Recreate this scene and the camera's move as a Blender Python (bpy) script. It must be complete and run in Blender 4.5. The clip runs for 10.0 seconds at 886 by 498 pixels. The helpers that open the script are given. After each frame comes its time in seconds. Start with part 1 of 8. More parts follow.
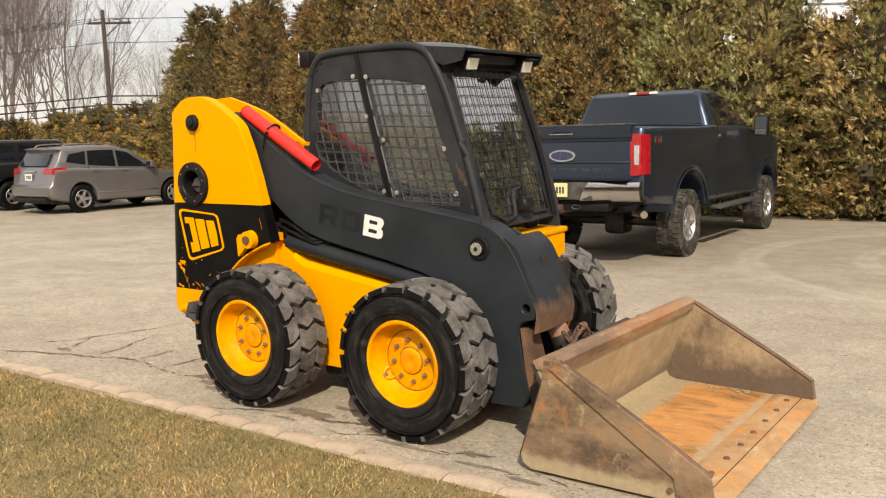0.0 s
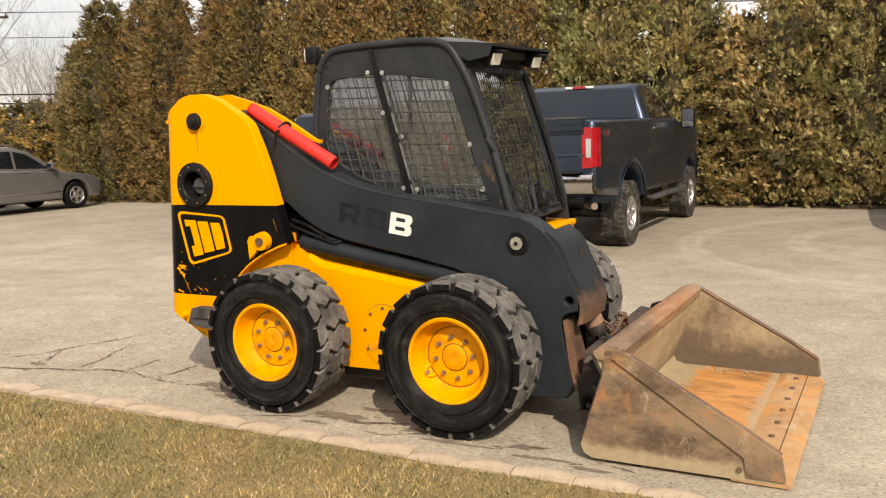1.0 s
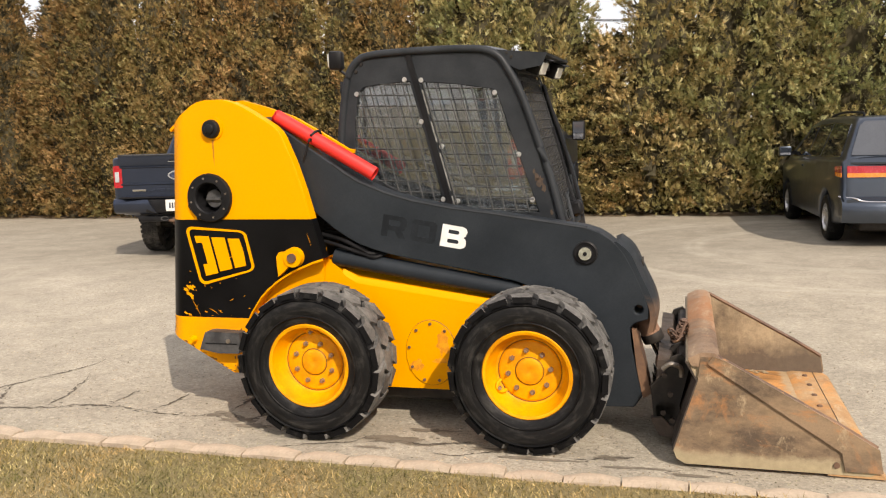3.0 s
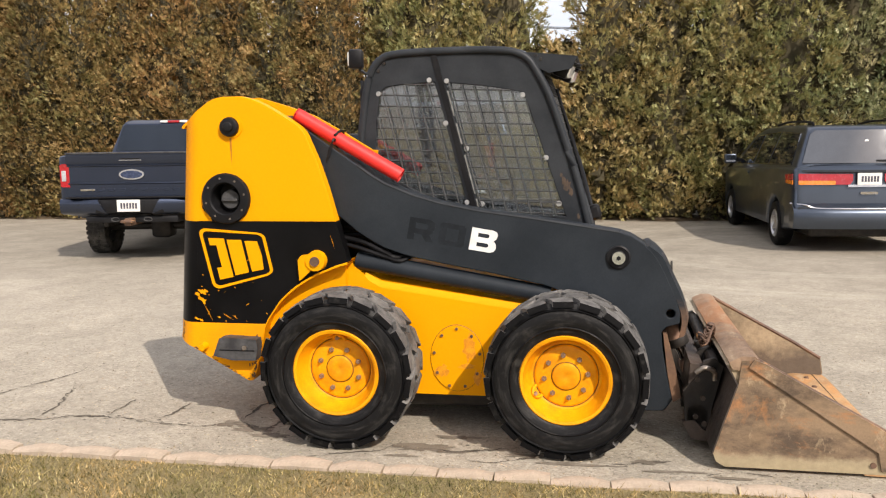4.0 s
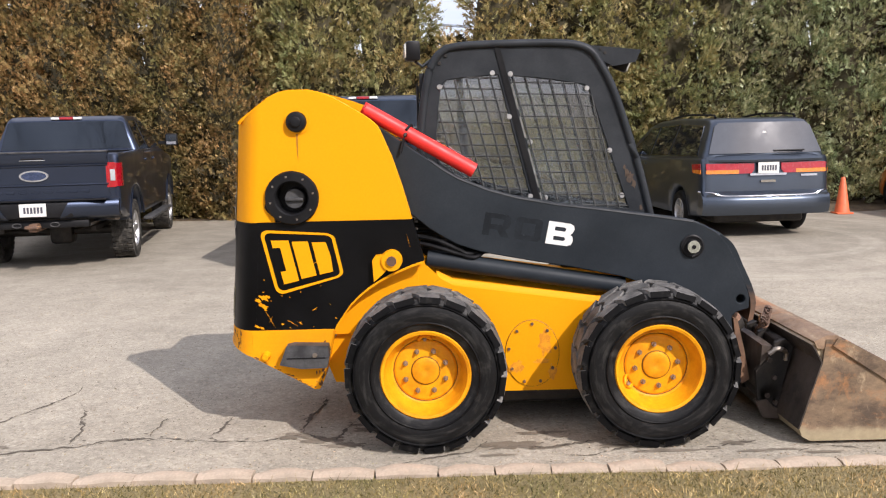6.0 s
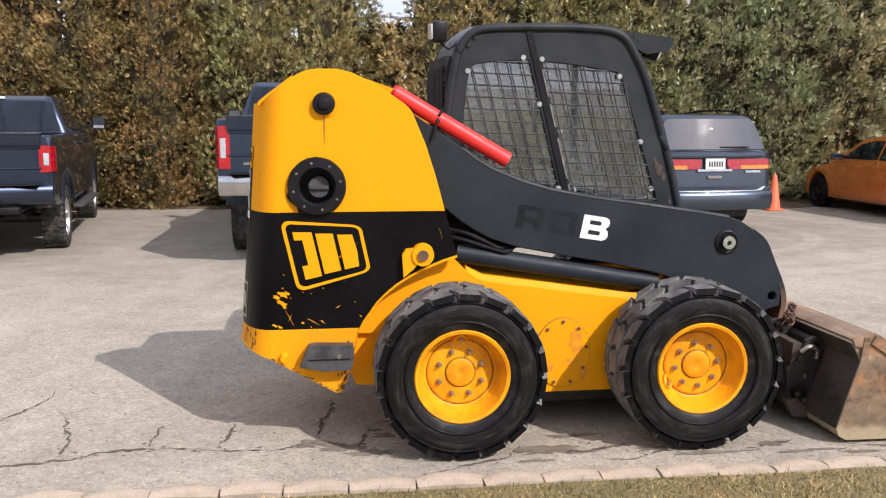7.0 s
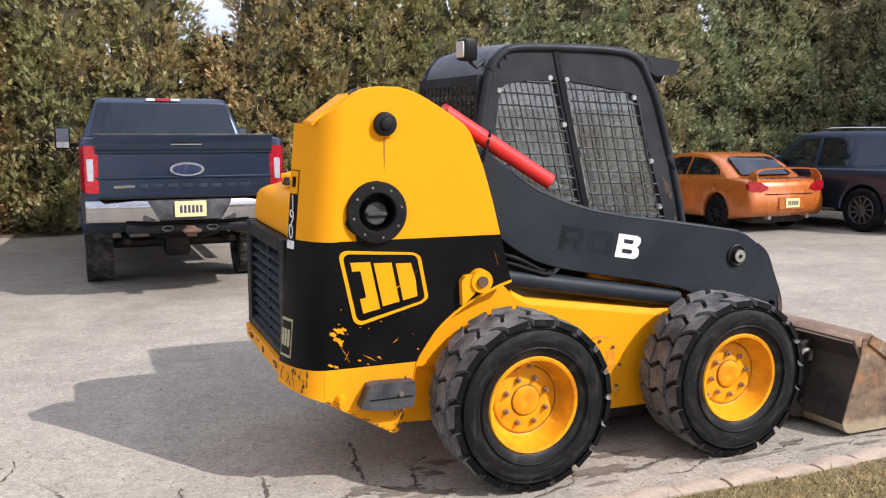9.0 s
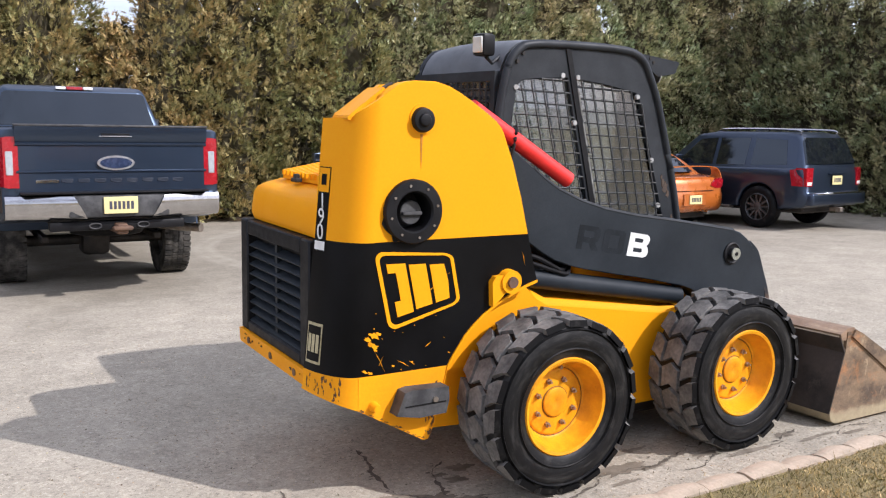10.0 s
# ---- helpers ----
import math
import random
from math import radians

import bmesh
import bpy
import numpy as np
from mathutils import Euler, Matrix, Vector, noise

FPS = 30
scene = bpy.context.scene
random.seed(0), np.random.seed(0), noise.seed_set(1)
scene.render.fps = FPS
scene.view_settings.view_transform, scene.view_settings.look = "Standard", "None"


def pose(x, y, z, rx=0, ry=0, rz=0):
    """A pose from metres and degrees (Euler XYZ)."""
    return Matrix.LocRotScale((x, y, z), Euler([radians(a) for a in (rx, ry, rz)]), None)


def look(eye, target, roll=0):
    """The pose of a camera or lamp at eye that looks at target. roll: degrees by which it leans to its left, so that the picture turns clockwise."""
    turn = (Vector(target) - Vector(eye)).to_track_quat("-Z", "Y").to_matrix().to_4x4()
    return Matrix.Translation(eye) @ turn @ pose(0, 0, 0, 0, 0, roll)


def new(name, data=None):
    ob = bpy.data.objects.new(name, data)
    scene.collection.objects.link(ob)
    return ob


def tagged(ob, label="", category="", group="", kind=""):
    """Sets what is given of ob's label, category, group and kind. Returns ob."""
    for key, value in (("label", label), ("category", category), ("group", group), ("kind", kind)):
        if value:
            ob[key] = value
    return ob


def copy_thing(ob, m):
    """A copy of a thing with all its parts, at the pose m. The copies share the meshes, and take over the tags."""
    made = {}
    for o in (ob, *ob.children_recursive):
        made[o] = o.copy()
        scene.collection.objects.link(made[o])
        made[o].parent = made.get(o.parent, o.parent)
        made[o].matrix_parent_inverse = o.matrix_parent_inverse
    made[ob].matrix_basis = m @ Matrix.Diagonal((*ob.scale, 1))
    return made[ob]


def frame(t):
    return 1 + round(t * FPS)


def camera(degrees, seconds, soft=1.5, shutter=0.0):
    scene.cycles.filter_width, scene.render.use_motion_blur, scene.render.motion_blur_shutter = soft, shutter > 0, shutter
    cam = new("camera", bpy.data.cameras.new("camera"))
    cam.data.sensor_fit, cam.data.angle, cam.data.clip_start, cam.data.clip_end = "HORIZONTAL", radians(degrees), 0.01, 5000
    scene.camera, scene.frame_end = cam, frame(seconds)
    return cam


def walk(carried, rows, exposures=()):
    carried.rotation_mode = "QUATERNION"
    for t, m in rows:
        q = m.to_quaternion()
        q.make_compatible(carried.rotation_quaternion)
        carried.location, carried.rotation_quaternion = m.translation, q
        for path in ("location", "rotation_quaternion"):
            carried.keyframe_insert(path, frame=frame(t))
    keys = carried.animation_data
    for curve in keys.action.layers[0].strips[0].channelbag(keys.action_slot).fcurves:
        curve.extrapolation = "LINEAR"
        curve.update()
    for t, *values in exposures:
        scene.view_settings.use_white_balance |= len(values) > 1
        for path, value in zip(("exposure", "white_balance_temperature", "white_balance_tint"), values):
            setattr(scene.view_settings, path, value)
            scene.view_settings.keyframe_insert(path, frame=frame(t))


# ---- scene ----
cam = camera(53.8, 10.0, soft=1.2)
PATH = [
    (0, (3.947, -4.36, 1.573), (2.8, -2.741, 1.32), -1.3),
    (0.5, (3.595, -4.538, 1.588), (2.566, -2.842, 1.336), -1.4),
    (1, (3.26, -4.771, 1.597), (2.332, -3.02, 1.327), -2.1),
    (1.5, (2.908, -4.896, 1.591), (2.071, -3.098, 1.328), -2.0),
    (2, (2.598, -4.96, 1.614), (1.866, -3.116, 1.363), -1.5),
    (2.5, (2.287, -5.077, 1.621), (1.652, -3.197, 1.372), -1.8),
    (2.7, (2.163, -5.117, 1.623), (1.562, -3.227, 1.371), -2.0),
    (3.8, (1.471, -5.149, 1.636), (1.104, -3.200, 1.378), -0.5),
    (4, (1.361, -5.186, 1.632), (1.009, -3.234, 1.378), -0.8),
    (4.5, (1.045, -5.223, 1.624), (0.797, -3.254, 1.373), -0.7),
    (5, (0.708, -5.207, 1.628), (0.625, -3.226, 1.364), -0.5),
    (5.5, (0.322, -5.233, 1.645), (0.32, -3.252, 1.372), -1.1),
    (5.7, (0.196, -5.236, 1.647), (0.208, -3.254, 1.377), -1.3),
    (6.8, (-0.411, -4.944, 1.629), (-0.249, -2.970, 1.352), -0.3),
    (7, (-0.59, -4.882, 1.622), (-0.347, -2.918, 1.332), 0.0),
    (7.5, (-0.909, -4.769, 1.604), (-0.51, -2.829, 1.328), 0.1),
    (8, (-1.228, -4.608, 1.636), (-0.692, -2.697, 1.387), 0.3),
    (8.5, (-1.593, -4.519, 1.643), (-0.942, -2.646, 1.388), -0.0),
    (9, (-1.898, -4.35, 1.643), (-1.137, -2.518, 1.39), -0.1),
    (9.5, (-2.176, -4.12, 1.647), (-1.305, -2.337, 1.399), 0.7),
    (10, (-2.483, -3.92, 1.648), (-1.467, -2.217, 1.385), 0.7),
]
walk(cam, [(t, look(eye, target, roll)) for t, eye, target, roll in PATH],
     exposures=[(0.0, -0.20, 7600, 14), (2.5, -0.10, 7300, 14), (4.5, -0.07, 6550, 15), (7.0, -0.08, 6150, 18), (8.5, -0.05, 6000, 18), (10.0, 0.0, 5900, 17)])

# ---- world, sun ----
SUN_EL, SUN_AZ = 39.0, math.degrees(math.atan2(-0.79, 0.61))
world = bpy.data.worlds.new("sky")
scene.world = world
world.use_nodes = True
wn = world.node_tree.nodes
bg = wn["Background"]
sky = wn.new("ShaderNodeTexSky")
sky.sky_type = "NISHITA"
sky.sun_disc = False
sky.sun_elevation = radians(SUN_EL)
sky.sun_rotation = radians(90 - SUN_AZ)
sky.air_density, sky.dust_density, sky.ozone_density = 1.0, 2.2, 1.0
bg.inputs["Strength"].default_value = 0.15
# thin bright cloud over the blue
wl = world.node_tree.links
wc = wn.new("ShaderNodeTexCoord")
wm = wn.new("ShaderNodeMapping")
wm.inputs["Scale"].default_value = (1.0, 1.0, 2.6)
wl.new(wc.outputs["Generated"], wm.inputs["Vector"])
cloud = wn.new("ShaderNodeTexNoise")
cloud.inputs["Scale"].default_value = 2.6
cloud.inputs["Detail"].default_value = 7.0
cloud.inputs["Roughness"].default_value = 0.58
cloud.inputs["Distortion"].default_value = 0.5
wl.new(wm.outputs["Vector"], cloud.inputs["Vector"])
cover = wn.new("ShaderNodeMapRange")
cover.inputs["From Min"].default_value, cover.inputs["From Max"].default_value = 0.34, 0.62
cover.inputs["To Min"].default_value, cover.inputs["To Max"].default_value = 0.42, 0.90
wl.new(cloud.outputs["Fac"], cover.inputs["Value"])
veil = wn.new("ShaderNodeMix")
veil.data_type = "RGBA"
veil.inputs[7].default_value = (8.6, 8.75, 9.3, 1)
wl.new(cover.outputs[0], veil.inputs[0])
wl.new(sky.outputs["Color"], veil.inputs[6])
wl.new(veil.outputs[2], bg.inputs["Color"])
sun_data = bpy.data.lights.new("sun", "SUN")
sun_data.energy, sun_data.angle, sun_data.color = 4.75, radians(0.55), (1.0, 0.94, 0.85)
sun = new("sun", sun_data)
sx, sy, sz = 0.61 * math.cos(radians(SUN_EL)), -0.79 * math.cos(radians(SUN_EL)), math.sin(radians(SUN_EL))
sun.matrix_world = look((30 * sx, 30 * sy, 30 * sz), (0, 0, 0))


# ---- materials ----
def mat_new(name):
    m = bpy.data.materials.new(name)
    m.use_nodes = True
    nt = m.node_tree
    return m, nt, nt.nodes["Principled BSDF"]


def tex(nt, scale, detail=4.0, rough=0.6, coord="Object", stretch=None, distortion=0.0):
    tc = nt.nodes.new("ShaderNodeTexCoord")
    out = tc.outputs[coord]
    if stretch:
        mp = nt.nodes.new("ShaderNodeMapping")
        mp.inputs["Scale"].default_value = stretch
        nt.links.new(out, mp.inputs["Vector"])
        out = mp.outputs["Vector"]
    n = nt.nodes.new("ShaderNodeTexNoise")
    n.inputs["Scale"].default_value = scale
    n.inputs["Detail"].default_value = detail
    n.inputs["Roughness"].default_value = rough
    n.inputs["Distortion"].default_value = distortion
    nt.links.new(out, n.inputs["Vector"])
    return n.outputs["Fac"]


def ramp(nt, fac, stops):
    r = nt.nodes.new("ShaderNodeValToRGB")
    el = r.color_ramp.elements
    while len(el) < len(stops):
        el.new(0.5)
    for e, (p, c) in zip(el, stops):
        e.position = p
        e.color = (*c, 1) if len(c) == 3 else c
    nt.links.new(fac, r.inputs["Fac"])
    return r.outputs["Color"]


def grey(v):
    return (v, v, v)


def mixc(nt, fac, a, b, mode="MIX"):
    n = nt.nodes.new("ShaderNodeMix")
    n.data_type, n.blend_type = "RGBA", mode
    for sock, val in ((n.inputs[0], fac), (n.inputs[6], a), (n.inputs[7], b)):
        if isinstance(val, (int, float)):
            sock.default_value = val
        elif isinstance(val, tuple):
            sock.default_value = (*val, 1)
        else:
            nt.links.new(val, sock)
    return n.outputs[2]


def bump(nt, bsdf, fac, strength=0.2, dist=0.01):
    b = nt.nodes.new("ShaderNodeBump")
    b.inputs["Strength"].default_value = strength
    b.inputs["Distance"].default_value = dist
    nt.links.new(fac, b.inputs["Height"])
    nt.links.new(b.outputs["Normal"], bsdf.inputs["Normal"])


def surface(name, base, alt=None, rough=0.5, metal=0.0, scale=8.0, grain=120.0, spread=(0.35, 0.65), bumps=0.1, dist=0.003,
            chips=None, chip_at=0.66, chip_scale=9.0, coat=0.0, rough2=None, stretch=None, spec=0.5, fleck=0.18):
    """Two-scale noise variation between base and alt, fine grain in the relief, and chips of another colour."""
    m, nt, p = mat_new(name)
    alt = alt or tuple(c * 0.8 for c in base)
    col = ramp(nt, tex(nt, scale, stretch=stretch), [(spread[0], base), (spread[1], alt)])
    fine = tex(nt, grain, 3.0)
    col = mixc(nt, fleck, col, ramp(nt, fine, [(0.3, grey(0.25)), (0.7, grey(0.9))]), "OVERLAY")
    if chips:
        k = ramp(nt, tex(nt, chip_scale, 6.0, 0.72), [(chip_at, grey(0)), (chip_at + 0.02, grey(1))])
        col = mixc(nt, k, col, chips)
    nt.links.new(col, p.inputs["Base Color"])
    r2 = rough2 if rough2 is not None else min(1.0, rough + 0.15)
    nt.links.new(ramp(nt, tex(nt, scale * 2.3), [(0.35, grey(rough)), (0.7, grey(r2))]), p.inputs["Roughness"])
    p.inputs["Metallic"].default_value = metal
    p.inputs["Coat Weight"].default_value = coat
    p.inputs["Specular IOR Level"].default_value = spec
    if bumps:
        bump(nt, p, fine, bumps, dist)
    return m


def glass_mat(name, tint, gloss=0.12, rough=0.02, dust=0.03):
    """Thin sheet: clear pass-through with a dust film and a reflection that grows at a slant. The film's pale blue also
    stands in for sky haze.
    """
    m, nt, p = mat_new(name)
    nt.nodes.remove(p)
    tr = nt.nodes.new("ShaderNodeBsdfTransparent")
    tr.inputs["Color"].default_value = (*tint, 1)
    gl = nt.nodes.new("ShaderNodeBsdfGlossy")
    gl.inputs["Roughness"].default_value = rough
    fr = nt.nodes.new("ShaderNodeFresnel")
    fr.inputs["IOR"].default_value = 1.5
    ad = nt.nodes.new("ShaderNodeMath")
    ad.operation, ad.use_clamp = "MULTIPLY_ADD", True
    ad.inputs[1].default_value, ad.inputs[2].default_value = 1.0, gloss * 0.1
    nt.links.new(fr.outputs[0], ad.inputs[0])
    film = nt.nodes.new("ShaderNodeBsdfDiffuse")
    film.inputs["Color"].default_value = (0.56, 0.62, 0.68, 1)
    dusty = nt.nodes.new("ShaderNodeMixShader")
    nt.links.new(ramp(nt, tex(nt, 3.0, 4.0), [(0.35, grey(dust * 0.5)), (0.7, grey(dust * 1.6))]), dusty.inputs[0])
    nt.links.new(tr.outputs[0], dusty.inputs[1])
    nt.links.new(film.outputs[0], dusty.inputs[2])
    mx = nt.nodes.new("ShaderNodeMixShader")
    nt.links.new(ad.outputs[0], mx.inputs[0])
    nt.links.new(dusty.outputs[0], mx.inputs[1])
    nt.links.new(gl.outputs[0], mx.inputs[2])
    nt.links.new(mx.outputs[0], nt.nodes["Material Output"].inputs["Surface"])
    return m


YEL = (0.87, 0.343, 0.0012)
M_YELLOW = surface("yellow_paint", YEL, (0.84, 0.345, 0.002), 0.42, 0, 2.2, 90, bumps=0.02, coat=0.0, spec=0.10, fleck=0.05, chips=(0.10, 0.06, 0.03), chip_at=0.735, chip_scale=14)
M_YELLOW_WORN = surface("worn_yellow_paint", YEL, (0.77, 0.30, 0.004), 0.45, 0, 3, 90, bumps=0.06, chips=(0.16, 0.07, 0.022), chip_at=0.70, chip_scale=7, fleck=0.08, spec=0.14)
M_RIM = surface("yellow_rim_paint", (0.83, 0.352, 0.004), (0.57, 0.205, 0.005), 0.38, 0, 7, 90, spread=(0.42, 0.72), bumps=0.05, coat=0.03, spec=0.22, fleck=0.10, chips=(0.15, 0.07, 0.025), chip_at=0.675, chip_scale=15)
M_BLACK = surface("black_decal_paint", (0.003, 0.003, 0.0034), (0.006, 0.006, 0.0065), 0.30, 0, 3, 90, bumps=0.03, spec=0.11)
M_ARM = surface("black_satin_paint", (0.0138, 0.0178, 0.0225), (0.0230, 0.0284, 0.0345), 0.42, 0, 2.5, 140, bumps=0.05, spec=0.2)
M_CAB = surface("black_cab_paint", (0.0150, 0.0178, 0.0212), (0.0300, 0.0338, 0.0385), 0.45, 0, 4, 140, bumps=0.05, spec=0.24)
# Greasy steel; also the dark fillers put where hollows lie in shade.
M_DARK = surface("greasy_steel_and_shade", (0.012, 0.011, 0.010), (0.035, 0.028, 0.022), 0.55, 0.2, 9, 60, bumps=0.25)
M_HOSE = surface("black_rubber_hose", (0.006, 0.006, 0.0065), (0.014, 0.014, 0.015), 0.5, 0, 12, 120, spec=0.1)
M_TYRE = surface("black_tyre_rubber", (0.0048, 0.0048, 0.0052), (0.036, 0.034, 0.031), 0.45, 0, 9, 60, spread=(0.56, 0.74), bumps=0.2, spec=0.12)


def scuffed_sidewall():
    """Tyre rubber with dusty scuffs that run round the wheel."""
    m = M_TYRE.copy()
    m.name = "scuffed_tyre_rubber"
    nt = m.node_tree
    p = nt.nodes["Principled BSDF"]
    p.inputs["Specular IOR Level"].default_value = 0.26
    old = p.inputs["Base Color"].links[0].from_socket
    tc = nt.nodes.new("ShaderNodeTexCoord")
    sep = nt.nodes.new("ShaderNodeSeparateXYZ")
    nt.links.new(tc.outputs["Object"], sep.inputs[0])
    flat = nt.nodes.new("ShaderNodeCombineXYZ")
    nt.links.new(sep.outputs[0], flat.inputs[0])
    nt.links.new(sep.outputs[2], flat.inputs[1])
    ln = nt.nodes.new("ShaderNodeVectorMath")
    ln.operation = "LENGTH"
    nt.links.new(flat.outputs[0], ln.inputs[0])
    rad = nt.nodes.new("ShaderNodeMath")
    rad.operation = "MULTIPLY"
    rad.inputs[1].default_value = 20.0
    nt.links.new(ln.outputs["Value"], rad.inputs[0])
    unit = nt.nodes.new("ShaderNodeVectorMath")
    unit.operation = "NORMALIZE"
    nt.links.new(flat.outputs[0], unit.inputs[0])
    us = nt.nodes.new("ShaderNodeSeparateXYZ")
    nt.links.new(unit.outputs[0], us.inputs[0])
    out = nt.nodes.new("ShaderNodeCombineXYZ")
    for k, src in enumerate((us.outputs[0], us.outputs[1], rad.outputs[0])):
        nt.links.new(src, out.inputs[k])
    n = nt.nodes.new("ShaderNodeTexNoise")
    n.inputs["Scale"].default_value = 2.3
    n.inputs["Detail"].default_value = 7.0
    n.inputs["Roughness"].default_value = 0.7
    nt.links.new(out.outputs[0], n.inputs["Vector"])
    dust = ramp(nt, n.outputs["Fac"], [(0.50, grey(0)), (0.80, grey(0.36))])
    nt.links.new(mixc(nt, dust, old, (0.125, 0.12, 0.11)), p.inputs["Base Color"])
    return m


M_SIDEWALL = scuffed_sidewall()
M_TREAD = surface("dusty_tyre_tread", (0.042, 0.041, 0.040), (0.205, 0.196, 0.180), 0.7, 0, 7, 55, spread=(0.32, 0.72), bumps=0.5, dist=0.004, fleck=0.35)
M_TYRE_DUSTY = surface("dusty_road_tyre", (0.028, 0.027, 0.025), (0.115, 0.106, 0.092), 0.7, 0, 8, 60, spread=(0.40, 0.72), bumps=0.3, spec=0.15)
M_RUST = surface("rusty_steel", (0.19, 0.105, 0.06), (0.09, 0.055, 0.04), 0.6, 0.15, 5, 70, bumps=0.3, chips=(0.33, 0.17, 0.07), chip_at=0.62, chip_scale=6)


M_MUD = surface("dried_pale_mud", (0.36, 0.28, 0.17), (0.27, 0.205, 0.125), 0.9, 0, 12, 60, bumps=0.5)
M_PALESEAL = surface("pale_window_seal", (0.30, 0.30, 0.28), (0.14, 0.14, 0.13), 0.6, 0, 30, 90)
M_RUSTPATCH = surface("pale_rust_patch", (0.085, 0.055, 0.036), (0.045, 0.032, 0.024), 0.7, 0, 25, 90)
M_STEEL = surface("dull_steel", (0.34, 0.31, 0.27), (0.22, 0.17, 0.13), 0.4, 0.8, 14, 90, bumps=0.15)
M_NUT = surface("copper_brown_nut", (0.26, 0.16, 0.10), (0.40, 0.30, 0.22), 0.45, 0.6, 40, 150)
M_RED = surface("red_plastic_tube", (0.78, 0.03, 0.025), (0.66, 0.025, 0.02), 0.42, 0, 6, 100, bumps=0.04)
M_WHITE = surface("white_lettering", (0.78, 0.78, 0.76), (0.66, 0.66, 0.64), 0.5, 0, 14, 100)
M_GHOST = surface("faded_lettering", (0.0095, 0.0120, 0.0148), (0.0175, 0.0212, 0.0260), 0.45, 0, 9, 100, spec=0.16)
M_PLAS = surface("black_plastic", (0.006, 0.006, 0.007), (0.012, 0.012, 0.013), 0.42, 0, 10, 150, spec=0.2)
M_PLASG = surface("grey_scuffed_rubber", (0.025, 0.025, 0.027), (0.075, 0.075, 0.075), 0.6, 0, 10, 90, bumps=0.2)
M_SEAT = surface("dark_seat_vinyl", (0.02, 0.02, 0.022), (0.035, 0.033, 0.032), 0.55, 0, 10, 150)
M_GLASS = glass_mat("dusty_haze_glass", (0.78, 0.83, 0.84), 1.1, 0.02, 0.055)
M_SCREEN = glass_mat("sky_reflecting_windscreen", (0.80, 0.86, 0.88), 5.0, 0.02, 0.03)
M_GUARD = surface("dull_grey_guard_wire", (0.030, 0.032, 0.032), (0.065, 0.066, 0.064), 0.5, 0.1, 20, 90)
M_WIRE = surface("dark_wire", (0.016, 0.017, 0.018), (0.03, 0.03, 0.03), 0.45, 0.2, 20, 90)
M_LENS = surface("clear_lamp_lens", (0.75, 0.75, 0.68), (0.62, 0.62, 0.56), 0.12, 0.3, 30, 60, coat=0.6)
M_CHROME = surface("chrome", (0.56, 0.56, 0.57), (0.46, 0.46, 0.47), 0.12, 1.0, 5, 60, bumps=0.0, rough2=0.2)
M_ALLOY = surface("alloy_rim", (0.60, 0.60, 0.60), (0.48, 0.48, 0.48), 0.3, 0.9, 9, 60, bumps=0.0)
M_NAVY = surface("navy_car_paint", (0.036, 0.054, 0.088), (0.041, 0.060, 0.096), 0.32, 0.75, 2, 200, bumps=0.0, coat=0.40, rough2=0.36)
M_NAVY2 = surface("dark_grey_blue_car_paint", (0.027, 0.038, 0.066), (0.031, 0.042, 0.072), 0.30, 0.75, 2, 200, bumps=0.0, coat=0.55, rough2=0.34)
M_VAN = surface("slate_van_paint", (0.066, 0.082, 0.108), (0.073, 0.090, 0.118), 0.32, 0.85, 2, 200, bumps=0.0, coat=0.5, rough2=0.36)
M_ORANGE = surface("orange_car_paint", (0.54, 0.148, 0.02), (0.49, 0.132, 0.018), 0.24, 0.25, 2, 200, bumps=0.0, coat=0.8)
M_SUV = surface("dark_blue_suv_paint", (0.033, 0.048, 0.080), (0.038, 0.054, 0.088), 0.32, 0.8, 2, 200, bumps=0.0, coat=0.5, rough2=0.34)
M_SILVER = surface("grey_beige_car_paint", (0.172, 0.170, 0.174), (0.192, 0.189, 0.192), 0.28, 0.55, 2, 200, bumps=0.0, coat=0.7)
M_JEEP = surface("black_car_paint", (0.012, 0.012, 0.013), (0.016, 0.016, 0.017), 0.3, 0.2, 2, 200, bumps=0.0, coat=0.5)
M_STAMP = surface("pale_stamped_lettering", (0.032, 0.040, 0.058), (0.055, 0.064, 0.082), 0.3, 0.4, 12, 80, bumps=0.0)
M_TINT = surface("dark_tinted_glass", (0.006, 0.008, 0.011), (0.009, 0.011, 0.014), 0.03, 0.0, 3, 80, bumps=0.0, rough2=0.05, spec=0.75, coat=0.2)
M_TINT.node_tree.nodes["Principled BSDF"].inputs["Specular Tint"].default_value = (0.72, 0.85, 1.0, 1)
# Pale bluish base colour stands in for sky mirrored in the pane.
M_TINT_SKY = surface("sky_paled_tinted_glass", (0.040, 0.047, 0.058), (0.058, 0.066, 0.080), 0.05, 0.0, 2, 80, bumps=0.0, rough2=0.08, spec=0.8, coat=0.3)
M_TAIL = surface("red_lamp_plastic", (0.39, 0.007, 0.016), (0.30, 0.006, 0.012), 0.18, 0, 10, 80, bumps=0.0, coat=0.8)
M_AMBER = surface("amber_lamp_plastic", (0.75, 0.22, 0.02), (0.65, 0.18, 0.015), 0.2, 0, 10, 80, bumps=0.0, coat=0.7)
M_RIMDARK = surface("dark_grey_alloy", (0.12, 0.12, 0.12), (0.075, 0.075, 0.075), 0.35, 0.8, 9, 60, bumps=0.0)
M_LAMPW = surface("clear_reverse_lens", (0.46, 0.48, 0.50), (0.36, 0.38, 0.40), 0.15, 0.1, 20, 60, bumps=0.0, coat=0.5)
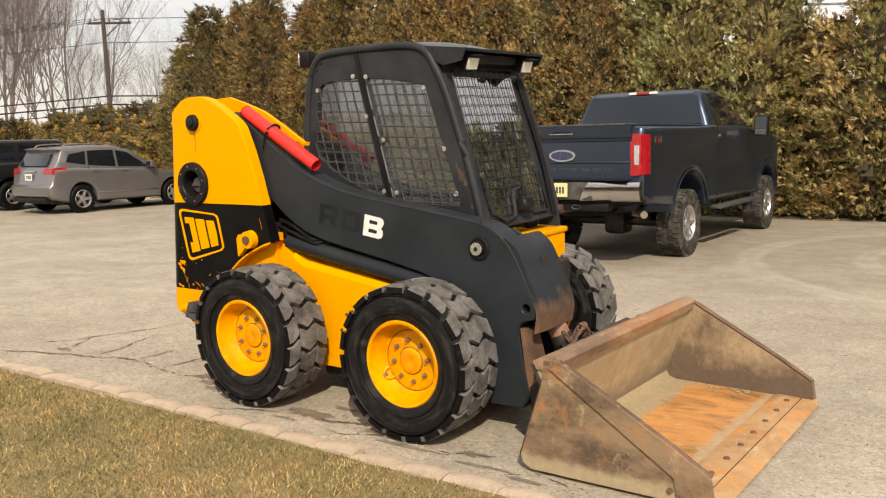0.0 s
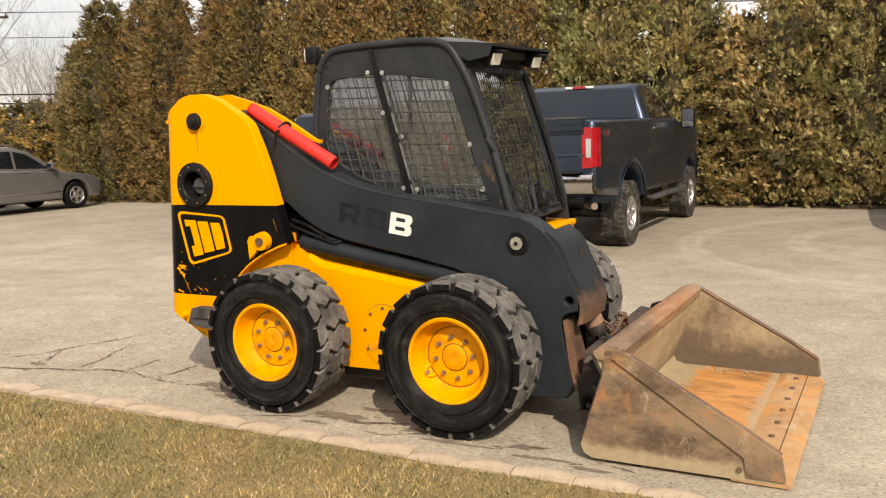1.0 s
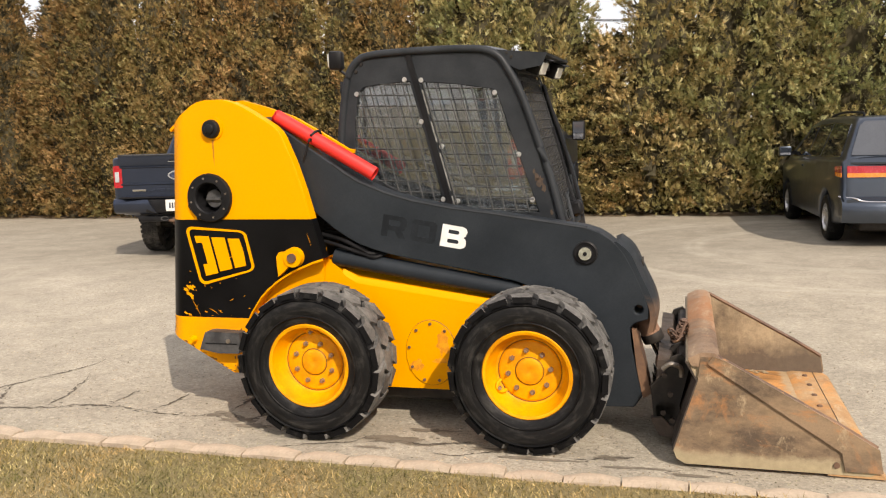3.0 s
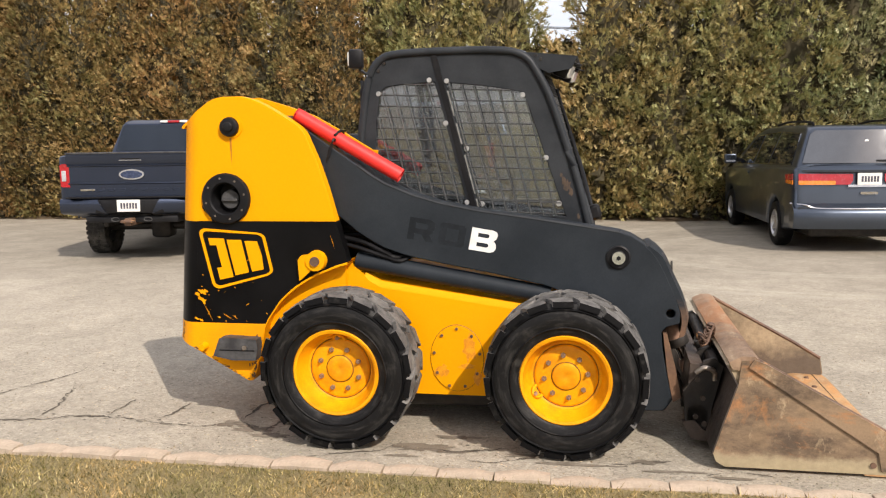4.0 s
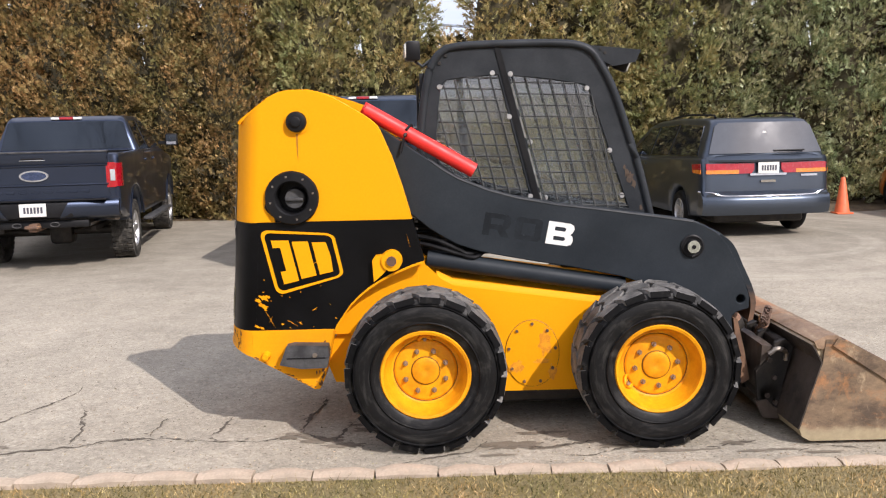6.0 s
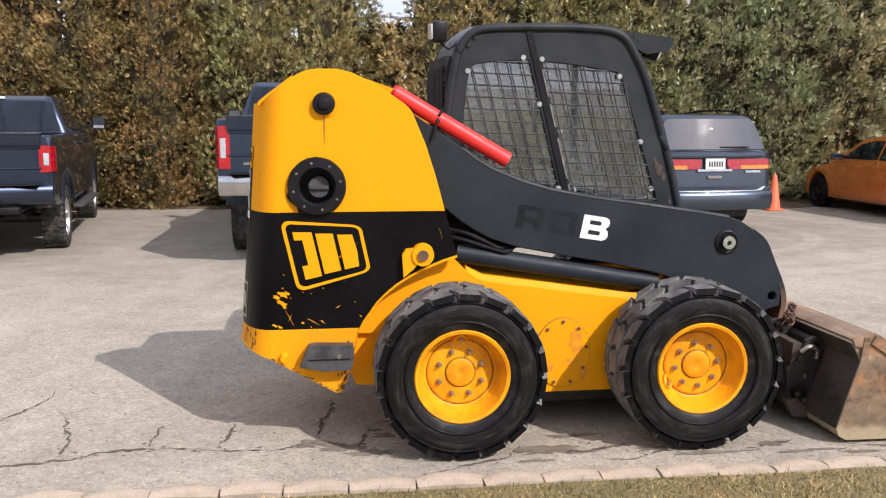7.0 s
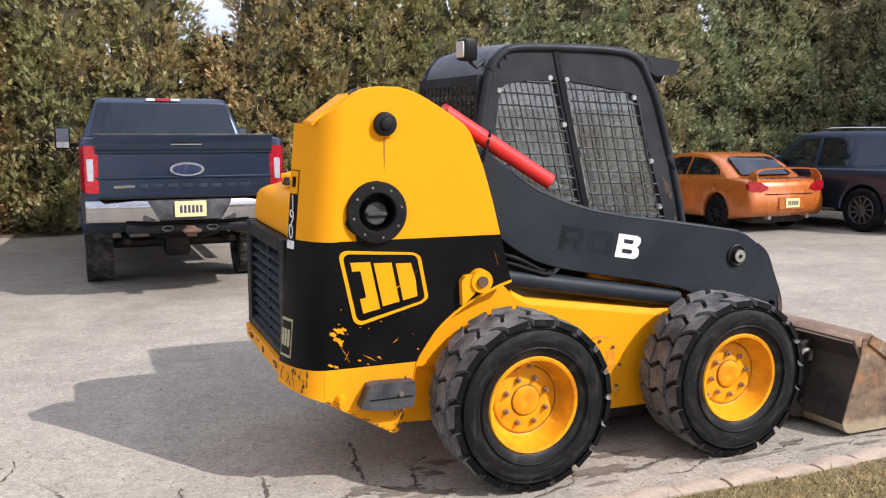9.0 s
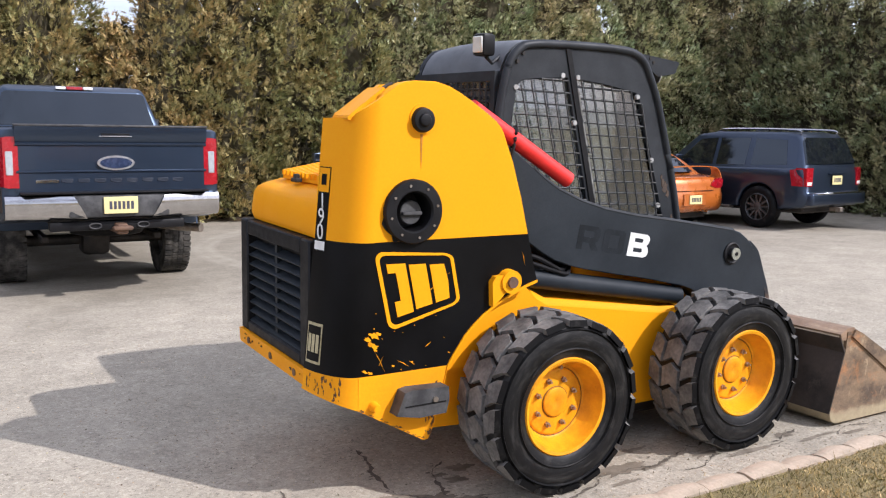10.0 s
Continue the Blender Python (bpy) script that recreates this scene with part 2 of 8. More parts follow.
M_BADGE = surface("blue_badge_enamel", (0.028, 0.045, 0.10), (0.045, 0.065, 0.13), 0.2, 0.3, 12, 60, bumps=0.0, coat=0.6)
# Black paint lightened: the roof's sky sheen is put into the base colour.
M_ROOF = surface("sky_paled_roof_paint", (0.045, 0.05, 0.056), (0.08, 0.085, 0.09), 0.35, 0, 3, 120, bumps=0.05)
M_PALE = surface("pale_worn_decal", (0.50, 0.44, 0.26), (0.34, 0.29, 0.16), 0.5, 0, 30, 90)
M_BED_MASK = surface("matt_bed_mask", (0.010, 0.010, 0.010), (0.014, 0.014, 0.014), 1.0, 0, 10, 60, bumps=0.3, spec=0.0)
M_TAILDARK = surface("dark_red_lens", (0.30, 0.012, 0.02), (0.22, 0.01, 0.015), 0.15, 0, 10, 80, bumps=0.0, coat=0.8)
M_PINHEAD = surface("pale_greasy_steel", (0.36, 0.37, 0.30), (0.22, 0.22, 0.18), 0.45, 0.3, 40, 90, bumps=0.2)
M_GRIME = surface("brown_rust_grime", (0.075, 0.036, 0.016), (0.14, 0.062, 0.022), 0.7, 0, 30, 90)
M_PLATE_Y = surface("yellow_number_plate", (0.76, 0.66, 0.30), (0.70, 0.61, 0.30), 0.45, 0, 20, 100)
M_PLATE_W = surface("pale_number_plate", (0.72, 0.72, 0.68), (0.64, 0.64, 0.6), 0.45, 0, 20, 100)
M_PLATE_T = surface("plate_characters", (0.05, 0.05, 0.07), (0.07, 0.07, 0.09), 0.5, 0, 20, 100)
M_CONE = surface("orange_cone_plastic", (0.80, 0.16, 0.05), (0.68, 0.13, 0.05), 0.5, 0, 10, 80)
M_STONE = surface("salmon_edging_concrete", (0.50, 0.40, 0.30), (0.36, 0.295, 0.22), 0.85, 0, 6, 60, bumps=0.5, dist=0.006)
M_STAIN = surface("damp_oil_stain", (0.135, 0.112, 0.082), (0.225, 0.19, 0.145), 0.75, 0, 9, 80, bumps=0.3)
M_CRACK = surface("crack_dirt", (0.075, 0.062, 0.047), (0.125, 0.105, 0.08), 0.9, 0, 20, 80, bumps=0.3)
M_BARK = surface("grey_brown_bark", (0.205, 0.178, 0.168), (0.125, 0.108, 0.102), 0.9, 0, 6, 40, bumps=0.6, dist=0.01)
M_MULCH = surface("brown_needle_litter", (0.085, 0.060, 0.036), (0.17, 0.122, 0.072), 0.95, 0, 5, 45, bumps=0.8, dist=0.02)
M_WOOD = surface("weathered_pole_wood", (0.07, 0.055, 0.048), (0.05, 0.04, 0.034), 0.9, 0, 4, 40, bumps=0.4)


def worn_steel(name, dark, mid, tan, rust, tan_at=0.5, rust_at=0.58, stretch=(1, 1, 1)):
    """Bare plate: dark scale, brown rust, pale earth scratches, at three sizes."""
    m, nt, p = mat_new(name)
    col = ramp(nt, tex(nt, 2.4, 9.0, 0.72, stretch=stretch), [(0.40, dark), (0.58, mid)])
    col = mixc(nt, ramp(nt, tex(nt, 2.1, 8.0, 0.75, stretch=stretch, distortion=0.8), [(rust_at, grey(0)), (rust_at + 0.12, grey(0.9))]), col, rust)
    col = mixc(nt, ramp(nt, tex(nt, 4.5, 9.0, 0.78, stretch=(stretch[0] * 2.5, stretch[1], stretch[2] * 0.8)), [(tan_at, grey(0)), (tan_at + 0.10, grey(0.85))]), col, tan)
    fine = tex(nt, 85.0, 5.0, 0.75)
    col = mixc(nt, 0.18, col, ramp(nt, fine, [(0.3, grey(0.2)), (0.7, grey(0.85))]), "OVERLAY")
    nt.links.new(col, p.inputs["Base Color"])
    nt.links.new(ramp(nt, tex(nt, 8.0), [(0.35, grey(0.45)), (0.7, grey(0.8))]), p.inputs["Roughness"])
    p.inputs["Metallic"].default_value = 0.1
    bump(nt, p, fine, 0.35, 0.004)
    return m


M_RUST_BROWN = worn_steel("brown_worn_steel", (0.088, 0.061, 0.040), (0.270, 0.186, 0.112), (0.42, 0.32, 0.20), (0.41, 0.185, 0.070), 0.56, 0.525, (0.8, 0.8, 1.5))
M_RUST_ORANGE = worn_steel("orange_rusty_floor", (0.25, 0.125, 0.045), (0.52, 0.245, 0.075), (0.52, 0.38, 0.22), (0.60, 0.28, 0.085), 0.58, 0.45, (0.7, 1.8, 1))


def caked(name, under, earth, axis, lo, hi, rag=0.05, upside=True):
    """A plate with dried earth caked along one of its sides, ragged where it ends."""
    m = under.copy()
    m.name = name
    nt = m.node_tree
    p = nt.nodes["Principled BSDF"]
    old = p.inputs["Base Color"].links[0].from_socket
    tc = nt.nodes.new("ShaderNodeTexCoord")
    sep = nt.nodes.new("ShaderNodeSeparateXYZ")
    nt.links.new(tc.outputs["Object"], sep.inputs[0])
    wob = nt.nodes.new("ShaderNodeMath")
    wob.operation = "MULTIPLY_ADD"
    wob.inputs[1].default_value = rag
    nt.links.new(tex(nt, 14.0, 9.0, 0.72), wob.inputs[0])
    nt.links.new(sep.outputs["XYZ".index(axis)], wob.inputs[2])
    mr = nt.nodes.new("ShaderNodeMapRange")
    mr.inputs["From Min"].default_value, mr.inputs["From Max"].default_value = lo + rag / 2, hi + rag / 2
    mr.inputs["To Min"].default_value, mr.inputs["To Max"].default_value = (1, 0) if upside else (0, 1)
    nt.links.new(wob.outputs[0], mr.inputs["Value"])
    soil = ramp(nt, tex(nt, 30.0, 6.0, 0.7), [(0.3, tuple(c * 0.75 for c in earth)), (0.7, earth)])
    nt.links.new(mixc(nt, mr.outputs[0], old, soil), p.inputs["Base Color"])
    return m


M_SIDE = caked("brown_side_plate_with_mud", M_RUST_BROWN, (0.40, 0.325, 0.20), "Z", 0.058, 0.090, 0.10)
M_FLOOR = caked("orange_floor_with_earth", caked("orange_floor_front", M_RUST_ORANGE, (0.50, 0.35, 0.20), "X", 2.55, 2.58, 0.20, False), (0.42, 0.34, 0.21), "X", 2.12, 2.15, 0.34)
M_BACK = caked("tan_back_plate", worn_steel("dusty_back_plate", (0.36, 0.28, 0.175), (0.46, 0.37, 0.24), (0.50, 0.41, 0.27), (0.30, 0.19, 0.10), 0.5, 0.64), (0.26, 0.20, 0.14), "Z", 0.10, 0.22, 0.20)
M_EDGE = worn_steel("tan_orange_cutting_edge", (0.36, 0.20, 0.09), (0.50, 0.31, 0.15), (0.52, 0.40, 0.26), (0.58, 0.27, 0.08), 0.54, 0.52)
M_GROOVE = surface("dark_rim_seam", (0.20, 0.085, 0.006), (0.10, 0.05, 0.01), 0.6, 0, 20, 90)
M_DRIP = surface("brown_drip", (0.46, 0.17, 0.004), (0.34, 0.12, 0.004), 0.5, 0, 30, 90)
M_STREAK = surface("faint_rust_streak", (0.66, 0.235, 0.006), (0.80, 0.31, 0.004), 0.5, 0, 40, 90, spread=(0.45, 0.55))
M_INNER = caked("stained_inner_plate", worn_steel("tan_inner_plate", (0.13, 0.095, 0.062), (0.36, 0.28, 0.18), (0.42, 0.34, 0.22), (0.32, 0.17, 0.075), 0.54, 0.56), (0.13, 0.098, 0.07), "Z", 0.13, 0.27, 0.26)
M_TOPBAR = worn_steel("orange_tan_lip", (0.15, 0.095, 0.06), (0.32, 0.215, 0.138), (0.45, 0.34, 0.22), (0.36, 0.17, 0.075), 0.55, 0.50, (1, 0.5, 1))
M_CYL = surface("rusty_pink_cylinder", (0.42, 0.26, 0.18), (0.26, 0.15, 0.10), 0.5, 0.1, 9, 60, bumps=0.2)
M_BACKDARK = worn_steel("dark_outer_back", (0.030, 0.024, 0.02), (0.075, 0.055, 0.042), (0.16, 0.12, 0.085), (0.13, 0.07, 0.035), 0.60, 0.58)
M_BOOMFRONT = caked("black_plate_with_rust", M_ARM, (0.19, 0.112, 0.07), "Z", 0.58, 0.76, 0.36)


def foliage(name, greens, thin_leaf=False):
    """Leaf colour varied from spray to spray and from plant to plant."""
    m, nt, p = mat_new(name)
    geo = nt.nodes.new("ShaderNodeNewGeometry")
    oi = nt.nodes.new("ShaderNodeObjectInfo")
    col = ramp(nt, geo.outputs["Random Per Island"], greens)
    big = ramp(nt, tex(nt, 1.3, 3.0), [(0.36, (0.62, 0.74, 0.58)), (0.64, (1.22, 1.02, 0.90))])
    col = mixc(nt, 0.8, col, big, "MULTIPLY")
    mid = ramp(nt, tex(nt, 7.0, 3.0), [(0.36, (0.62, 0.60, 0.55)), (0.64, (1.22, 1.15, 1.05))])
    col = mixc(nt, 0.8, col, mid, "MULTIPLY")
    tint = ramp(nt, oi.outputs["Random"], [(0.0, (0.85, 0.95, 0.85)), (1.0, (1.12, 1.0, 0.92))])
    col = mixc(nt, 0.8, col, tint, "MULTIPLY")
    nt.links.new(col, p.inputs["Base Color"])
    p.inputs["Roughness"].default_value = 0.75
    p.inputs["Specular IOR Level"].default_value = 0.25
    if thin_leaf:
        thin = nt.nodes.new("ShaderNodeBsdfTranslucent")
        nt.links.new(col, thin.inputs["Color"])
        both = nt.nodes.new("ShaderNodeMixShader")
        both.inputs[0].default_value = 0.25
        nt.links.new(p.outputs[0], both.inputs[1])
        nt.links.new(thin.outputs[0], both.inputs[2])
        nt.links.new(both.outputs[0], nt.nodes["Material Output"].inputs["Surface"])
    return m


M_CEDAR = foliage("bronzed_cedar_foliage", [(0.0, (0.150, 0.124, 0.060)), (0.3, (0.221, 0.184, 0.086)), (0.55, (0.311, 0.216, 0.105)), (0.8, (0.301, 0.256, 0.135)), (1.0, (0.422, 0.330, 0.201))], True)
# The bronzed colours again, about a third brighter.
M_CEDAR_BRIGHT = foliage("bright_bronze_cedar_foliage", [(0.0, (0.202, 0.166, 0.082)), (0.3, (0.298, 0.245, 0.118)), (0.55, (0.420, 0.288, 0.144)), (0.8, (0.406, 0.341, 0.185)), (1.0, (0.569, 0.440, 0.275))], True)
M_CEDAR_GOLD = foliage("golden_green_cedar_foliage", [(0.0, (0.219, 0.218, 0.115)), (0.3, (0.350, 0.339, 0.176)), (0.6, (0.491, 0.415, 0.223)), (0.85, (0.568, 0.524, 0.320)), (1.0, (0.607, 0.586, 0.392))], True)
M_CEDAR_PALE = foliage("pale_grey_green_cedar_foliage", [(0.0, (0.216, 0.254, 0.163)), (0.3, (0.338, 0.388, 0.257)), (0.6, (0.462, 0.493, 0.326)), (0.85, (0.575, 0.609, 0.455)), (1.0, (0.759, 0.808, 0.676))], True)
# Dark colour for the shaded inside that shows between the sprays.
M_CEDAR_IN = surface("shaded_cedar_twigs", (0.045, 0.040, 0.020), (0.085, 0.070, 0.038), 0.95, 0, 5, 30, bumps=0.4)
M_GOLD = foliage("golden_shrub_foliage", [(0.0, (0.20, 0.165, 0.06)), (0.5, (0.34, 0.27, 0.10)), (1.0, (0.48, 0.37, 0.16))])
M_GRASS = foliage("dry_lawn_blades", [(0.0, (0.048, 0.056, 0.020)), (0.30, (0.165, 0.145, 0.055)), (0.65, (0.36, 0.285, 0.130)), (0.88, (0.62, 0.51, 0.30)), (1.0, (0.78, 0.68, 0.46))])


def asphalt_mat():
    m, nt, p = mat_new("worn_pale_asphalt")
    big = tex(nt, 0.45, 5.0, 0.6, distortion=0.6)
    mid = tex(nt, 2.6, 7.0, 0.68)
    fine = tex(nt, 110.0, 3.0, 0.7)
    swirl = tex(nt, 0.8, 4.0, 0.6, stretch=(0.6, 1.0, 1), distortion=2.5)
    col = ramp(nt, big, [(0.3, (0.317, 0.280, 0.220)), (0.7, (0.397, 0.355, 0.285))])
    col = mixc(nt, 0.16, col, ramp(nt, swirl, [(0.40, (0.29, 0.262, 0.202)), (0.60, (0.48, 0.435, 0.345))]))
    col = mixc(nt, 0.42, col, ramp(nt, mid, [(0.35, grey(0.38)), (0.65, grey(0.62))]), "OVERLAY")
    col = mixc(nt, 0.34, col, ramp(nt, fine, [(0.3, grey(0.22)), (0.7, grey(0.78))]), "OVERLAY")
    # stones of the mix: dark pits, worn patches with more of them, and pale grains
    patch = ramp(nt, tex(nt, 1.7, 4.0, 0.6), [(0.40, grey(0.0)), (0.62, grey(1.0))])
    pits = ramp(nt, tex(nt, 48.0, 3.0, 0.62), [(0.345, grey(1)), (0.40, grey(0))])
    col = mixc(nt, mixc(nt, 1.0, pits, ramp(nt, patch, [(0.0, grey(0.30)), (1.0, grey(0.85))]), "MULTIPLY"), col, (0.16, 0.14, 0.11))
    specks = ramp(nt, tex(nt, 62.0, 2.0, 0.5), [(0.69, grey(0)), (0.73, grey(0.8))])
    col = mixc(nt, specks, col, (0.56, 0.52, 0.45))
    big_pits = ramp(nt, tex(nt, 15.0, 4.0, 0.7), [(0.265, grey(0.85)), (0.295, grey(0))])
    col = mixc(nt, big_pits, col, (0.12, 0.10, 0.08))
    # single stones of the mix, each of its own tone, at two sizes
    for size, share in ((62.0, 0.30), (24.0, 0.13)):
        at = nt.nodes.new("ShaderNodeTexCoord")
        cells = nt.nodes.new("ShaderNodeTexVoronoi")
        cells.inputs["Scale"].default_value = size
        nt.links.new(at.outputs["Object"], cells.inputs["Vector"])
        tone = nt.nodes.new("ShaderNodeSeparateColor")
        nt.links.new(cells.outputs["Color"], tone.inputs[0])
        col = mixc(nt, share, col, ramp(nt, tone.outputs[0], [(0.0, grey(0.22)), (0.25, grey(0.42)), (0.8, grey(0.58)), (1.0, grey(0.82))]), "OVERLAY")
    # a darker band of the drive before the parked cars, with a ragged outline
    at = nt.nodes.new("ShaderNodeTexCoord")
    mv = nt.nodes.new("ShaderNodeMapping")
    mv.inputs["Scale"].default_value = (0.15, 1.0, 0.0)
    mv.inputs["Location"].default_value = (-0.6, -8.5, 0)
    nt.links.new(at.outputs["Object"], mv.inputs["Vector"])
    far = nt.nodes.new("ShaderNodeVectorMath")
    far.operation = "LENGTH"
    nt.links.new(mv.outputs["Vector"], far.inputs[0])
    rag = nt.nodes.new("ShaderNodeMath")
    rag.operation = "MULTIPLY_ADD"
    rag.inputs[1].default_value = 7.0
    nt.links.new(tex(nt, 0.5, 7.0, 0.65, distortion=0.8), rag.inputs[0])
    nt.links.new(far.outputs["Value"], rag.inputs[2])
    dark_band = nt.nodes.new("ShaderNodeMapRange")
    dark_band.inputs["From Min"].default_value, dark_band.inputs["From Max"].default_value = 5.5, 8.5
    dark_band.inputs["To Min"].default_value, dark_band.inputs["To Max"].default_value = 0.42, 0.0
    nt.links.new(rag.outputs[0], dark_band.inputs["Value"])
    col = mixc(nt, dark_band.outputs[0], col, mixc(nt, 0.75, (0.195, 0.172, 0.135), ramp(nt, mid, [(0.35, (0.14, 0.122, 0.095)), (0.65, (0.25, 0.225, 0.178))])))
    # sweeping wheel tracks
    tc = nt.nodes.new("ShaderNodeTexCoord")
    mp = nt.nodes.new("ShaderNodeMapping")
    mp.inputs["Location"].default_value = (-6.0, 2.0, 0)
    wv = nt.nodes.new("ShaderNodeTexWave")
    wv.wave_type, wv.rings_direction = "RINGS", "Z"
    wv.inputs["Scale"].default_value = 0.16
    wv.inputs["Distortion"].default_value = 5.0
    wv.inputs["Detail"].default_value = 3.0
    wv.inputs["Detail Scale"].default_value = 0.6
    nt.links.new(tc.outputs["Object"], mp.inputs["Vector"])
    nt.links.new(mp.outputs["Vector"], wv.inputs["Vector"])
    col = mixc(nt, 0.22, col, ramp(nt, wv.outputs["Fac"], [(0.2, grey(0.45)), (0.8, grey(0.56))]), "OVERLAY")
    # two pale marks of a turning car
    at = nt.nodes.new("ShaderNodeTexCoord")
    mv = nt.nodes.new("ShaderNodeMapping")
    mv.inputs["Location"].default_value = (-4.15, -7.35, 0)
    nt.links.new(at.outputs["Object"], mv.inputs["Vector"])
    ring = nt.nodes.new("ShaderNodeVectorMath")
    ring.operation = "LENGTH"
    nt.links.new(mv.outputs["Vector"], ring.inputs[0])
    fifth = nt.nodes.new("ShaderNodeMath")
    fifth.operation = "MULTIPLY_ADD"
    fifth.inputs[1].default_value = 0.2
    nt.links.new(ring.outputs["Value"], fifth.inputs[0])
    wob = nt.nodes.new("ShaderNodeMath")
    wob.operation = "MULTIPLY_ADD"
    wob.inputs[1].default_value, wob.inputs[2].default_value = 0.05, -0.025
    nt.links.new(tex(nt, 0.9, 4.0, 0.6), wob.inputs[0])
    nt.links.new(wob.outputs[0], fifth.inputs[2])
    marks = ramp(nt, fifth.outputs[0], [(0.385, grey(0)), (0.402, grey(0.9)), (0.418, grey(0.45)), (0.43, grey(0.9)), (0.45, grey(0)), (0.64, grey(0)), (0.662, grey(1)), (0.682, grey(0.4)), (0.70, grey(0.9)), (0.73, grey(0))])
    marks = mixc(nt, 1.0, marks, ramp(nt, tex(nt, 1.4, 6.0, 0.7), [(0.36, grey(0.05)), (0.62, grey(0.50))]), "MULTIPLY")
    col = mixc(nt, marks, col, (0.50, 0.455, 0.37))
    nt.links.new(col, p.inputs["Base Color"])
    p.inputs["Roughness"].default_value = 0.9
    p.inputs["Specular IOR Level"].default_value = 0.3
    bump(nt, p, tex(nt, 75.0, 5.0, 0.75), 0.5, 0.006)
    return m


def soil_mat():
    m, nt, p = mat_new("straw_lawn_soil")
    col = ramp(nt, tex(nt, 1.2, 5.0), [(0.3, (0.20, 0.165, 0.07)), (0.7, (0.33, 0.26, 0.13))])
    col = mixc(nt, 0.6, col, ramp(nt, tex(nt, 60.0, 4.0, 0.8), [(0.3, grey(0.15)), (0.7, grey(0.85))]), "OVERLAY")
    nt.links.new(col, p.inputs["Base Color"])
    p.inputs["Roughness"].default_value = 0.95
    bump(nt, p, tex(nt, 60.0, 4.0, 0.8), 0.8, 0.02)
    return m


M_GRIT = foliage("pale_and_dark_grit", [(0.0, (0.10, 0.09, 0.075)), (0.3, (0.24, 0.21, 0.17)), (0.7, (0.42, 0.385, 0.32)), (1.0, (0.62, 0.58, 0.50))])
M_ASPHALT, M_SOIL = asphalt_mat(), soil_mat()


# ---- mesh helpers ----
def part(name, bm, material, parent=None, label="", smooth=40.0):
    """Links a bmesh as one mesh object under a thing or a part."""
    me = bpy.data.meshes.new(name)
    bmesh.ops.recalc_face_normals(bm, faces=bm.faces)
    bm.to_mesh(me)
    bm.free()
    me.materials.append(material)
    if smooth:
        me.polygons.foreach_set("use_smooth", [True] * len(me.polygons))
        me.set_sharp_from_angle(angle=radians(smooth))
    ob = new(name, me)
    ob.parent = parent
    if label:
        ob["label"] = label
    return ob


def thing(name, m, label, category, group="", kind=""):
    ob = new(name)
    ob.empty_display_size = 0.1
    ob.matrix_world = m
    return tagged(ob, label, category, group, kind)


def bevel(bm, off, seg=1, angle=30):
    edges = [e for e in bm.edges if len(e.link_faces) == 2 and e.calc_face_angle(0) > radians(angle)]
    if edges:
        bmesh.ops.bevel(bm, geom=edges, offset=off, segments=seg, affect="EDGES", profile=0.5, clamp_overlap=True)
    return bm


def box(bm, x0, x1, y0, y1, z0, z1):
    v = bmesh.ops.create_cube(bm, size=1)["verts"]
    for p in v:
        p.co = Vector(((x0 + x1) / 2 + p.co.x * (x1 - x0), (y0 + y1) / 2 + p.co.y * (y1 - y0), (z0 + z1) / 2 + p.co.z * (z1 - z0)))
    return v


def boxes(*dims, off=0.0, seg=1):
    bm = bmesh.new()
    for d in dims:
        box(bm, *d)
    return bevel(bm, off, seg) if off else bm


def place(axis, a, b, c):
    """A point from its two plane coordinates and its depth along the axis."""
    return Vector((a, c, b)) if axis == "y" else Vector((c, a, b)) if axis == "x" else Vector((a, b, c))


def prism(bm, pts, d0, d1, axis="y"):
    """A polygon in the plane across the axis, drawn out from d0 to d1."""
    n = len(pts)
    a = [bm.verts.new(place(axis, *p, d0)) for p in pts]
    b = [bm.verts.new(place(axis, *p, d1)) for p in pts]
    bm.faces.new(a)
    bm.faces.new(b[::-1])
    for i in range(n):
        bm.faces.new((a[i], b[i], b[(i + 1) % n], a[(i + 1) % n]))
    return a + b


def plate(pts, d0, d1, axis="y", off=0.0, seg=1):
    bm = bmesh.new()
    prism(bm, pts, d0, d1, axis)
    return bevel(bm, off, seg) if off else bm


def holed(outer, holes, d0, d1, axis="y"):
    """A plate with openings that go through it."""
    bm = bmesh.new()
    edges = []
    for ring in (outer, *holes):
        vs = [bm.verts.new(place(axis, *p, d0)) for p in ring]
        edges += [bm.edges.new((vs[i], vs[(i + 1) % len(vs)])) for i in range(len(vs))]
    bmesh.ops.triangle_fill(bm, edges=edges, use_beauty=True)
    ext = bmesh.ops.extrude_face_region(bm, geom=bm.faces[:])
    shift = place(axis, 0, 0, d1 - d0)
    bmesh.ops.translate(bm, verts=[g for g in ext["geom"] if isinstance(g, bmesh.types.BMVert)], vec=shift)
    return bm


def cyl(bm, p0, p1, r0, r1=None, n=20, cap=True):
    p0, p1 = Vector(p0), Vector(p1)
    d = p1 - p0
    v = bmesh.ops.create_cone(bm, cap_ends=cap, segments=n, radius1=r0, radius2=r0 if r1 is None else r1, depth=d.length)["verts"]
    bmesh.ops.transform(bm, matrix=Matrix.Translation((p0 + p1) / 2) @ d.to_track_quat("Z", "Y").to_matrix().to_4x4(), verts=v)
    return v


def rod(p0, p1, r0, r1=None, n=20, off=0.0):
    bm = bmesh.new()
    cyl(bm, p0, p1, r0, r1, n)
    return bevel(bm, off, 2) if off else bm


